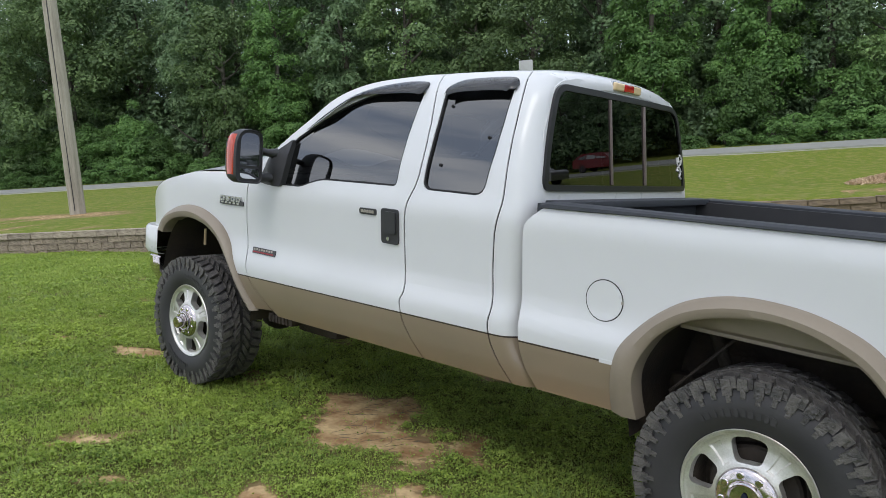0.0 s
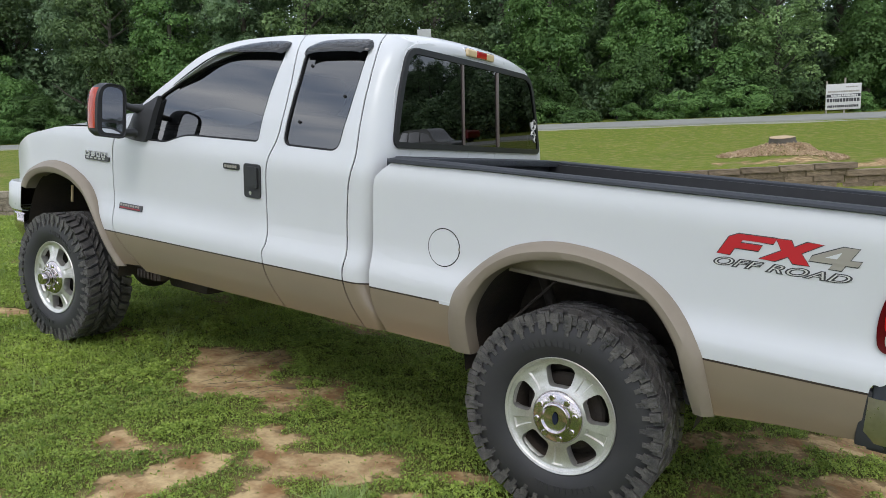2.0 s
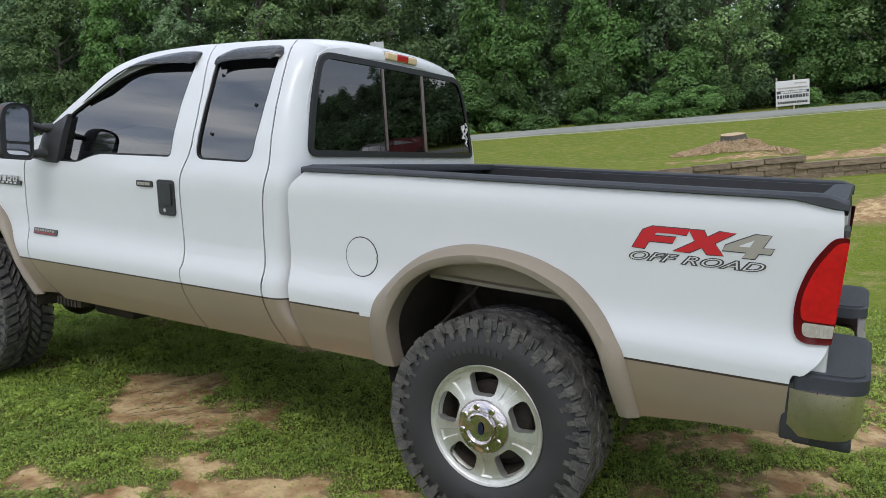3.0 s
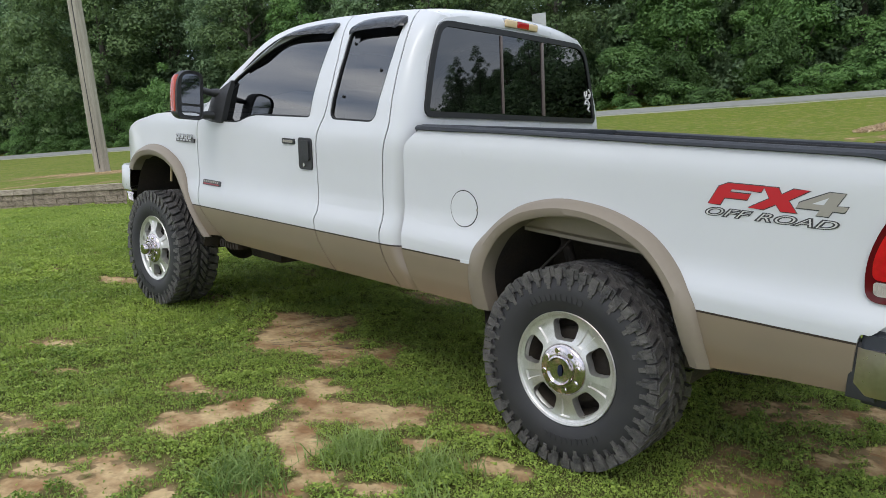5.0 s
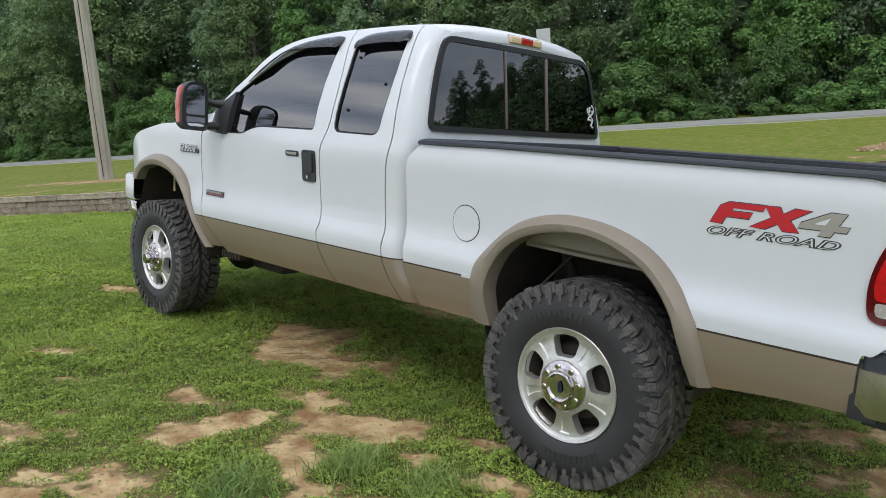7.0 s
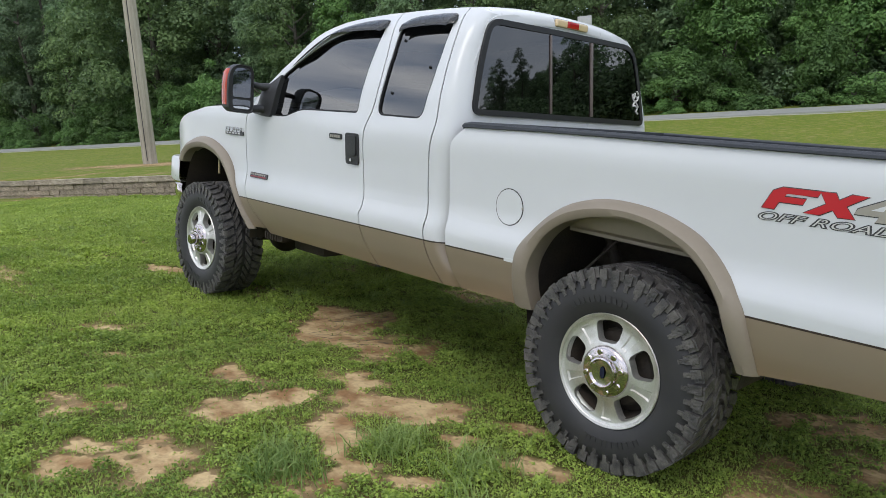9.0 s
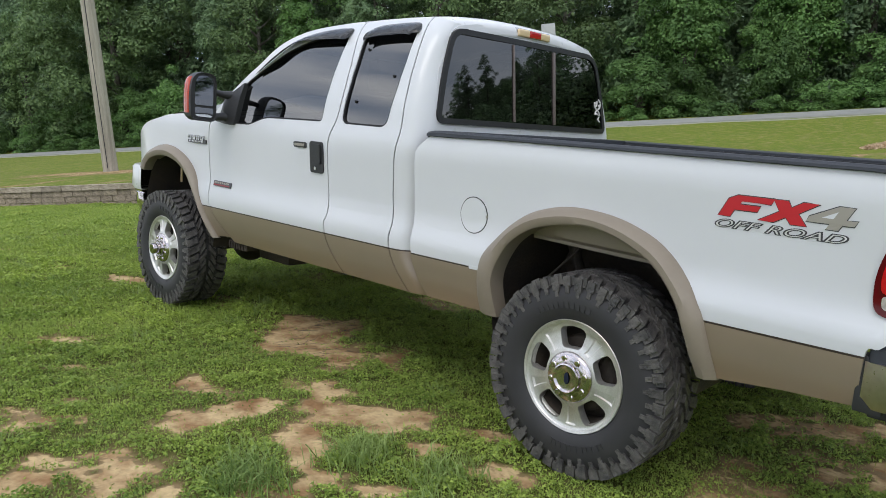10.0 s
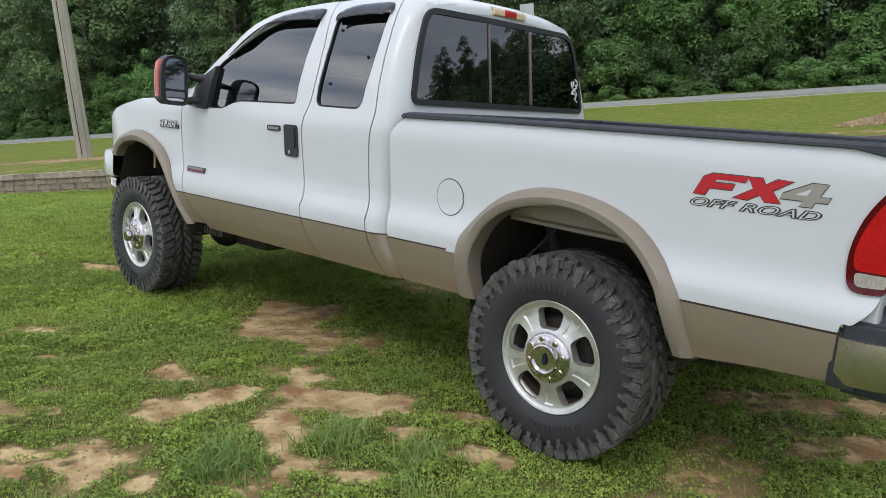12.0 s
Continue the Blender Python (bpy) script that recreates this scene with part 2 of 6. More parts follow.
UNDER = mat("dusty_underbody", (0.02, 0.018, 0.016), 0.8, grain=0.7, size=5, other=(0.07, 0.05, 0.035), bump=0.3)
TYRE = mat("tyre_rubber", (0.022, 0.022, 0.025), 0.55, grain=0.7, size=7, other=(0.038, 0.036, 0.036), bump=0.05, bump_size=120)
TREAD = mat("tread_rubber", (0.021, 0.021, 0.024), 0.45, grain=1.0, size=18, other=(0.135, 0.126, 0.116), bump=0.45, bump_size=90)
ALLOY = mat("machined_alloy", (0.80, 0.79, 0.765), 0.40, metal=0.85, grain=0.8, size=14, other=(0.50, 0.485, 0.455), bump=0.05, bump_size=160)
CHROME = mat("chrome", (0.68, 0.64, 0.65), 0.13, metal=1.0, grain=0.8, size=7, other=(0.46, 0.41, 0.40), bump=0.05, bump_size=14)
# reddish tint stands in for tan soil reflected in the chrome
BUMPER_CHROME = mat("weathered_bumper_chrome", (0.78, 0.68, 0.68), 0.28, metal=1.0, grain=0.9, size=5, other=(0.58, 0.48, 0.46), bump=0.05, bump_size=10)
TINT = glass("tinted_glass", (0.10, 0.105, 0.115), 0.14)
DARK_TINT = glass("dark_tinted_glass", (0.035, 0.036, 0.04), 0.085)
CLEAR = glass("clear_glass", (0.75, 0.8, 0.8), 0.02)
SMOKE = glass("smoked_visor", (0.06, 0.06, 0.065), 0.10)
VISOR = mat("smoked_visor_plastic", (0.05, 0.052, 0.056), 0.16, grain=0.2, size=5, coat=0.8)
MIRROR = mat("mirror_glass", (0.6, 0.62, 0.66), 0.03, metal=1.0)
RED_LENS = mat("red_lens", (0.60, 0.004, 0.012), 0.08, grain=0.9, size=5, other=(0.26, 0.001, 0.006), coat=0.8, spec=0.3)
DARK_RED = mat("dark_red_lens", (0.095, 0.002, 0.006), 0.1, spec=0.3)
AMBER = mat("amber_red_reflector", (0.45, 0.05, 0.02), 0.2, coat=0.5)
CLEAR_LENS = mat("clear_lens", (0.55, 0.50, 0.45), 0.12, grain=0.8, size=40, other=(0.25, 0.22, 0.2), coat=0.8)
CREAM_LENS = mat("cream_lens", (0.72, 0.55, 0.32), 0.2, coat=0.6)
DECAL_RED = mat("red_decal", (0.52, 0.02, 0.03), 0.3, grain=0.3, size=20, other=(0.42, 0.015, 0.02))
DECAL_GREY = mat("grey_decal", (0.33, 0.31, 0.27), 0.3)
DECAL_DARK = mat("dark_decal", (0.05, 0.05, 0.055), 0.35)
BADGE_GREY = mat("badge_silver", (0.55, 0.55, 0.55), 0.25, metal=1.0)
SEAT = mat("interior_cloth", (0.06, 0.055, 0.05), 0.8)
BLOCK = block_mat("weathered_block", (0.46, 0.385, 0.295), (0.17, 0.135, 0.10))
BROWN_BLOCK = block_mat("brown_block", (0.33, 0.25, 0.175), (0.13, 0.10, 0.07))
CAP = block_mat("weathered_cap", (0.50, 0.43, 0.34), (0.20, 0.165, 0.125))
ASPHALT = mat("worn_asphalt", (0.25, 0.255, 0.235), 0.95, grain=0.6, size=0.6, other=(0.33, 0.33, 0.30), bump=0.2, spec=0.1)
PALE = mat("road_edge_line", (0.30, 0.30, 0.25), 0.8, grain=0.6, size=3, other=(0.4, 0.42, 0.35))
POLE_WOOD = mat("weathered_pole_wood", (0.46, 0.43, 0.36), 0.85, grain=1.0, size=9, other=(0.24, 0.215, 0.175), bump=0.8, bump_size=40, along=0.06)
BARK = mat("bark", (0.07, 0.062, 0.05), 0.9, grain=0.8, size=4, other=(0.12, 0.11, 0.09), bump=0.6, bump_size=20)
CUT_WOOD = mat("cut_stump_wood", (0.55, 0.42, 0.27), 0.8, grain=0.7, size=9, other=(0.4, 0.28, 0.17))
CHIPS = mat("wood_chips", (0.70, 0.54, 0.36), 0.9, grain=1.0, size=14, other=(0.33, 0.21, 0.125), bump=0.8, bump_size=50)
SIGN_WHITE = mat("faded_sign_board", (0.62, 0.62, 0.60), 0.6, grain=0.5, size=3, other=(0.5, 0.5, 0.48))
SIGN_INK = mat("sign_ink", (0.05, 0.05, 0.055), 0.6)
GREY_METAL = mat("galvanised_metal", (0.42, 0.43, 0.43), 0.5, metal=0.3, grain=0.4, size=4)
LEAF_A = leaf_mat("broad_leaves", (0.062, 0.116, 0.048), (0.30, 0.435, 0.172), 0.36)
LEAF_B = leaf_mat("pine_and_oak_leaves", (0.068, 0.126, 0.068), (0.275, 0.395, 0.198), 0.36)
LEAF_V = leaf_mat("vine_leaves", (0.055, 0.118, 0.038), (0.20, 0.345, 0.105), 0.36)
GRASS = leaf_mat("grass_blades", (0.17, 0.28, 0.04), (0.46, 0.54, 0.14), 0.34, vary=0.0)
WEED = leaf_mat("lawn_weed_leaves", (0.115, 0.20, 0.030), (0.48, 0.60, 0.115), 0.34, 0.45, 1.3, 0.0)
# darker twin of WEED; its tone takes in the shade between near leaves
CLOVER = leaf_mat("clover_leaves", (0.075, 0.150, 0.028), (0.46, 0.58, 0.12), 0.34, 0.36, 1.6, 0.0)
TUFT = leaf_mat("long_grass_blades", (0.13, 0.22, 0.055), (0.40, 0.50, 0.17), 0.34, vary=0.0)
LAWN = ground_mat()


# ---- building helpers ----
def part(name, bm, material, parent=None, label="", smooth=40):
    """Links a bmesh as one mesh object under a thing or a part."""
    me = bpy.data.meshes.new(name)
    bmesh.ops.recalc_face_normals(bm, faces=bm.faces)
    if smooth:
        for f in bm.faces:
            f.smooth = True
        lim = radians(smooth)
        for e in bm.edges:
            if len(e.link_faces) == 2 and e.calc_face_angle(0) > lim:
                e.smooth = False
    bm.to_mesh(me)
    bm.free()
    me.materials.append(material)
    ob = new(name, me)
    if parent is not None:
        ob.parent = parent
    if label:
        ob["label"] = label
    return ob


def shared(ob, parent, m):
    """Another object on the same mesh."""
    o = new(ob.name.split(".")[0], ob.data)
    o.parent = parent
    o.matrix_basis = m
    if "label" in ob:
        o["label"] = ob["label"]
    return o


def empty(name, parent=None, m=None):
    o = new(name)
    o.empty_display_size = 0.2
    o.parent = parent
    if m is not None:
        o.matrix_basis = m
    return o


def box(bm, x0, x1, y0, y1, z0, z1, bevel=0.0, seg=2):
    vs = [bm.verts.new((x, y, z)) for x in (x0, x1) for y in (y0, y1) for z in (z0, z1)]
    fs = [bm.faces.new([vs[i] for i in f]) for f in ((0, 1, 3, 2), (4, 6, 7, 5), (0, 4, 5, 1), (2, 3, 7, 6), (0, 2, 6, 4), (1, 5, 7, 3))]
    if bevel:
        es = list({e for f in fs for e in f.edges})
        bmesh.ops.bevel(bm, geom=es, offset=bevel, segments=seg, affect="EDGES", profile=0.6)
    return vs


def tube(bm, pts, radii, sides=10, caps=True):
    """A round bar through points; radii one number or one a point."""
    pts = [Vector(p) for p in pts]
    if not hasattr(radii, "__len__"):
        radii = [radii] * len(pts)
    rings = []
    for i, p in enumerate(pts):
        d = (pts[min(i + 1, len(pts) - 1)] - pts[max(i - 1, 0)]).normalized()
        a = d.orthogonal().normalized() if i == 0 else (rings_a - d * rings_a.dot(d)).normalized()
        rings_a = a
        b = d.cross(a)
        rings.append([bm.verts.new(p + (a * math.cos(k * math.tau / sides) + b * math.sin(k * math.tau / sides)) * radii[i]) for k in range(sides)])
    for r, q in zip(rings, rings[1:]):
        for k in range(sides):
            bm.faces.new((r[k], r[(k + 1) % sides], q[(k + 1) % sides], q[k]))
    if caps:
        bm.faces.new(rings[0])
        bm.faces.new(rings[-1])


def lathe(bm, profile, steps=64):
    """Turns (radius, y) pairs about the y axis."""
    rings = []
    for r, y in profile:
        if r < 1e-5:
            rings.append([bm.verts.new((0, y, 0))])
        else:
            rings.append([bm.verts.new((r * math.cos(k * math.tau / steps), y, r * math.sin(k * math.tau / steps))) for k in range(steps)])
    for a, b in zip(rings, rings[1:]):
        for k in range(steps):
            j = (k + 1) % steps
            if len(a) == 1 and len(b) > 1:
                bm.faces.new((a[0], b[k], b[j]))
            elif len(b) == 1 and len(a) > 1:
                bm.faces.new((a[k], a[j], b[0]))
            elif len(a) > 1:
                bm.faces.new((a[k], a[j], b[j], b[k]))


def curve_through(pts, n=8):
    """Catmull-Rom points through 2D or 3D points."""
    P = [np.array(p, float) for p in pts]
    P = [2 * P[0] - P[1]] + P + [2 * P[-1] - P[-2]]
    out = []
    for i in range(1, len(P) - 2):
        a, b, c, d = P[i - 1:i + 3]
        for k in range(n):
            t = k / n
            out.append(0.5 * (2 * b + (c - a) * t + (2 * a - 5 * b + 4 * c - d) * t * t + (3 * b - a - 3 * c + d) * t ** 3))
    out.append(P[-2])
    return out


def rounded(pts, r, n=5):
    """A closed 2D outline with its corners rounded by r (one number, or one a corner)."""
    out, N = [], len(pts)
    for i in range(N):
        p, a, b = np.array(pts[i], float), np.array(pts[i - 1], float), np.array(pts[(i + 1) % N], float)
        rr = r[i] if hasattr(r, "__len__") else r
        if rr <= 0:
            out.append(p)
            continue
        u, v = a - p, b - p
        ra = min(rr, np.linalg.norm(u) * 0.48)
        rb = min(rr, np.linalg.norm(v) * 0.48)
        s, e = p + u / np.linalg.norm(u) * ra, p + v / np.linalg.norm(v) * rb
        for k in range(n + 1):
            t = k / n
            out.append((1 - t) ** 2 * s + 2 * t * (1 - t) * p + t * t * e)
    return out


def sheet(outline, holes=(), zcuts=(), xcuts=(), shape=None, thick=0.02, inward=1.0):
    """A panel cut from an outline in (x, z) with holes, bent by shape(x, z) -> y, its edges turned in by thick."""
    bm = bmesh.new()
    edges = []
    for loop in (outline, *holes):
        vs = [bm.verts.new((p[0], 0, p[1])) for p in loop]
        edges += [bm.edges.new((vs[i], vs[(i + 1) % len(vs)])) for i in range(len(vs))]
    bmesh.ops.triangle_fill(bm, use_beauty=True, use_dissolve=False, edges=edges, normal=(0, -1, 0))
    for z in zcuts:
        bmesh.ops.bisect_plane(bm, geom=bm.verts[:] + bm.edges[:] + bm.faces[:], plane_co=(0, 0, z), plane_no=(0, 0, 1), dist=1e-5)
    for x in xcuts:
        bmesh.ops.bisect_plane(bm, geom=bm.verts[:] + bm.edges[:] + bm.faces[:], plane_co=(x, 0, 0), plane_no=(1, 0, 0), dist=1e-5)
    if shape:
        for v in bm.verts:
            v.co.y = shape(v.co.x, v.co.z)
    if thick:
        rim = [e for e in bm.edges if len(e.link_faces) == 1]
        ret = bmesh.ops.extrude_edge_only(bm, edges=rim)
        for v in (g for g in ret["geom"] if isinstance(g, bmesh.types.BMVert)):
            v.co.y += thick * inward
    return bm


def frange(a, b, step):
    return [a + step * (i + 1) for i in range(int((b - a) / step - 1e-6))]


def mirrored(bm):
    """The same part for the far side of the truck."""
    for v in bm.verts:
        v.co.y = 2.08 - v.co.y
    return bm


def quads(name, corners, material):
    """A mesh of loose faces from an array (n, corners, 3)."""
    n, k = corners.shape[:2]
    me = bpy.data.meshes.new(name)
    me.from_pydata(corners.reshape(-1, 3), [], np.arange(n * k).reshape(n, k))
    me.materials.append(material)
    return me


# ---- ground, road, walls ----
EU, EV = Vector((0.943, 0.333, 0)), Vector((-0.333, 0.943, 0))  # along the road, across it
ROAD_NEAR, ROAD_FAR = 26.0, 31.1


def smooth_step(a, b, t):
    t = min(max((t - a) / (b - a), 0), 1)
    return t * t * (3 - 2 * t)


def uv(u, v):
    return EU.x * u + EV.x * v, EU.y * u + EV.y * v


def wall_v(u):
    return 6.2 + 6.0 * smooth_step(-5.5, 4.2, u) + 0.2 * smooth_step(4, 12, u)


def wall_top(u):
    return 0.59 - 0.48 * smooth_step(-6, 3.5, u) + 0.07 * smooth_step(5, 8.3, u) - 0.15 * smooth_step(8.22, 8.30, u) - 0.04 * smooth_step(2, 6, u)


def wall_base(u):
    return 0.19 - 0.55 * smooth_step(-8, 5, u)


# worn places in the lawn: outlines of the large ones, and (x, y, radii, turn, strength) of the small
WORN = [
    [(0.73, 0.46), (0.79, 0.6), (1.03, 0.66), (1.15, 0.88), (1.41, 0.66), (1.41, 0.44), (1.6, 0.32), (1.76, 0.36), (1.92, 0.2), (1.83, 0.05), (1.56, 0.12), (1.44, -0.06), (1.28, -0.06), (1.07, 0.14),
     (0.97, 0.35)],
    [(1.5, -0.75), (1.54, -0.67), (1.74, -0.67), (1.83, -0.76), (1.77, -0.81)],
    [(2.06, -0.85), (2.04, -0.7), (2.09, -0.56), (2.19, -0.49), (2.24, -0.59), (2.24, -0.75), (2.23, -0.87), (2.22, -0.98), (2.16, -1.09), (2.08, -1.14), (2.05, -1.01)],
    [(2.05, -0.18), (2.09, -0.09), (2.17, -0.17), (2.29, -0.1), (2.29, -0.26), (2.29, -0.3), (2.49, -0.27), (2.53, -0.11), (2.66, -0.07), (2.81, -0.0), (2.88, -0.11), (2.82, -0.22), (2.83, -0.34), (2.61, -0.33),
     (2.51, -0.43), (2.46, -0.55), (2.53, -0.58), (2.68, -0.6), (2.75, -0.66), (2.77, -0.76), (2.83, -0.82), (2.99, -0.8), (3.05, -0.83), (2.98, -0.88), (3.06, -0.99), (3.03, -1.04), (2.9, -0.89), (2.72, -0.78),
     (2.63, -0.75), (2.53, -0.76), (2.45, -0.66), (2.41, -0.5), (2.25, -0.4), (2.24, -0.3)],
    [(2.15, -1.36), (2.22, -1.33), (2.31, -1.36), (2.43, -1.3), (2.48, -1.31), (2.49, -1.42), (2.57, -1.53), (2.52, -1.59), (2.4, -1.55), (2.3, -1.48)],
    [(2.18, -1.76), (2.24, -1.66), (2.25, -1.55), (2.31, -1.54), (2.29, -1.64), (2.32, -1.71), (2.31, -1.8), (2.3, -1.83)],
    [(2.67, -1.41), (2.64, -1.35), (2.65, -1.3), (2.69, -1.33), (2.71, -1.41)],
]
BARE = [(3.05, -0.30, 0.09, 0.05, 30, 0.9), (3.23, -0.70, 0.10, 0.05, 30, 0.6), (2.11, -1.62, 0.14, 0.06, 60, 0.6), (1.99, 0.42, 0.16, 0.05, 0, 0.7), (-1.12, 0.09, 0.20, 0.10, 20, 1.0), (3.41, -0.24, 0.16, 0.08, 30, 0.7), (2.05, -0.98, 0.16, 0.10, 70, 0.55), (1.49, -1.55, 0.16, 0.07, 50, 0.42), (1.0, -1.11, 0.16, 0.05, 50, 0.5),
        (4.25, 1.50, 0.42, 0.18, 35, 0.55), (4.60, 1.10, 0.34, 0.16, 60, 0.60), (4.95, 2.0, 0.6, 0.24, 25, 0.58), (1.70, -1.50, 0.20, 0.08, 60, 0.5), (-1.9, -0.2, 0.12, 0.05, 20, 0.7),
        (0.4, -1.0, 0.20, 0.07, 50, 0.5), (3.15, 0.05, 0.20, 0.07, 30, 0.6), (5.3, 10.2, 2.0, 0.6, 30, 0.62), (3.6, 15.4, 2.2, 0.5, 20, 0.55), (5.6, 16.4, 1.6, 0.9, 30, 0.62), (-15.4, 5.2, 2.2, 0.8, 20, 0.5)]


def worn_edge(x, y, loop):
    """Distance inside an outline, negative outside it."""
    best, inside = 1e9, False
    for (ax, ay), (bx, by) in zip(loop, loop[1:] + loop[:1]):
        ex, ey = bx - ax, by - ay
        t = min(max(((x - ax) * ex + (y - ay) * ey) / (ex * ex + ey * ey), 0), 1)
        best = min(best, math.hypot(x - ax - t * ex, y - ay - t * ey))
        if (ay > y) != (by > y) and x < ax + (y - ay) / (by - ay) * ex:
            inside = not inside
    return best if inside else -best


def bare(x, y):
    """How worn the lawn is at a place, 0 to 1."""
    best = 0.0
    wob = noise.noise((x * 2.6, y * 2.6, 3)) * 0.45 + noise.noise((x * 6, y * 6, 7)) * 0.85 + noise.noise((x * 15, y * 15, 9)) * 0.95 + noise.noise((x * 32, y * 32, 10)) * 0.5
    if 0.5 < x < 3.4 and -2.3 < y < 1.4:
        for loop in WORN:
            best = max(best, 0.15 + 0.85 * smooth_step(-0.04, 0.10, worn_edge(x, y, loop) + 0.030 + 0.062 * wob) if worn_edge(x, y, loop) > -0.16 else 0)
    for cx, cy, rx, ry, a, k in BARE:
        dx, dy = x - cx, y - cy
        if abs(dx) > 2.8 or abs(dy) > 2.8:
            continue
        c, s = math.cos(radians(a)), math.sin(radians(a))
        r = math.hypot((dx * c + dy * s) / rx, (dy * c - dx * s) / ry) + wob
        best = max(best, (1 - smooth_step(0.45, 1.45, r)) * k)
    thin = noise.noise((x * 1.3, y * 1.3, 11)) + 0.5 * noise.noise((x * 5, y * 5, 13))
    return max(best, 0.42 * smooth_step(0.22, 0.6, thin) * (1 if y < 4.5 else 0.4))


def stump_mound(x, y):
    sx, sy = STUMP
    r = math.hypot(x - sx, y - sy)
    return 0.34 * max(0, 1 - r / 1.5) ** 1.2


STUMP = (2.10, 16.9)


def road_z(u):
    return 0.85 - 0.011 * min(max(u, -70), 45)


def ground_z(x, y):
    u, v = x * EU.x + y * EU.y, x * EV.x + y * EV.y
    slope = (UP.x * x + UP.y * y) / UP.z + 0.004 * x
    far = smooth_step(5.0, 11.0, math.hypot(x - 2.5, y - 0.5))
    low = wall_base(u) + 0.03 * min(max(-v, 0), 40)
    wv = wall_v(u)
    if v < wv:
        z = slope * (1 - far) + low * far
        return z + 0.012 * noise.noise((x * 3, y * 3, 1)) * (1 - far)
    if v < ROAD_NEAR:
        t = (v - wv) / (ROAD_NEAR - wv)
        top = wall_top(u)
        return top + (road_z(u) - top) * t - 0.16 * math.sin(math.pi * min(max(t, 0), 1)) * smooth_step(-2, 6, u) + 0.04 * noise.noise((x * 0.4, y * 0.4, 5)) + stump_mound(x, y)
    if v < ROAD_FAR:
        return road_z(u) + 0.13 * (v - ROAD_NEAR) / (ROAD_FAR - ROAD_NEAR)
    return road_z(u) + 0.13 + min(v - ROAD_FAR, 40) * 0.02 + 8.0 * smooth_step(41, 68, v)


def lines(*spans):
    out = []
    for a, b, step in spans:
        n = max(int(round((b - a) / step)), 1)
        out += [a + (b - a) * i / n for i in range(n)]
    return out + [spans[-1][1]]


us = lines((-400, -120, 70), (-120, -20, 5), (-20, -5, 0.5), (-5, -1.5, 0.12), (-1.5, 6.0, 0.05), (6.0, 12, 0.25), (12, 30, 1.5), (30, 100, 10), (100, 400, 75))
qs = lines((-400, -100, 75), (-100, -20, 8), (-20, -5, 0.8), (-5, -3.2, 0.12), (-3.2, 3.0, 0.05), (3.0, 4.5, 0.15), (4.5, 9.99, 0.3)) + \
    lines((10.01, 24.4, 0.5), (24.4, 31.1, 0.95), (31.1, 60, 3), (60, 400, 68))
verts, worn, grown_over = [], [], []
for q in qs:
    for u in us:
        wv = wall_v(u)
        if q <= 4.5 or q >= 24.4:
            v = q
        elif q < 10:
            v = 4.5 + (wv - 0.08 - 4.5) * (q - 4.5) / 5.49
        else:
            v = wv + 0.08 + (24.4 - wv - 0.08) * (q - 10.01) / 14.39
        x, y = uv(u, v)
        verts.append((x, y, ground_z(x, y)))
        worn.append(bare(x, y) if v < 20 else 0.0)
        grown_over.append(0.75 * smooth_step(8.5, 5.0, math.hypot(x - 0.5, y + 0.5)))
nu = len(us)
faces = [(j * nu + i, j * nu + i + 1, (j + 1) * nu + i + 1, (j + 1) * nu + i) for j in range(len(qs) - 1) for i in range(nu - 1)]
me = bpy.data.meshes.new("ground")
me.from_pydata(verts, [], faces)
me.attributes.new("overgrown", "FLOAT", "POINT").data.foreach_set("value", grown_over)
me.attributes.new("bare", "FLOAT", "POINT").data.foreach_set("value", worn)
me.polygons.foreach_set("use_smooth", [True] * len(me.polygons))
me.materials.append(LAWN)
tagged(new("ground", me), "sloping green lawn with bare sandy clay patches", "lawn", kind="structure")


def strip(name, v0, v1, lift, material, label, u0=-160, u1=120):
    bm = bmesh.new()
    n = 90
    rows = []
    for i in range(n + 1):
        u = u0 + (u1 - u0) * i / n
        row = []
        for v in (v0, v0 + 0.02, v1 - 0.02, v1):
            x, y = uv(u, v)
            low = -0.05 if v in (v0, v1) else lift
            row.append(bm.verts.new((x, y, ground_z(x, y) + low)))
        rows.append(row)
    for a, b in zip(rows, rows[1:]):
        for k in range(3):
            bm.faces.new((a[k], b[k], b[k + 1], a[k + 1]))
    return tagged(part(name, bm, material), label, "road", kind="structure")


strip("road", ROAD_NEAR, ROAD_FAR, 0.04, ASPHALT, "worn pale grey asphalt country road")
strip("road_edge", ROAD_NEAR - 0.55, ROAD_NEAR - 0.49, 0.03, PALE, "thin pale concrete edging beside the road")


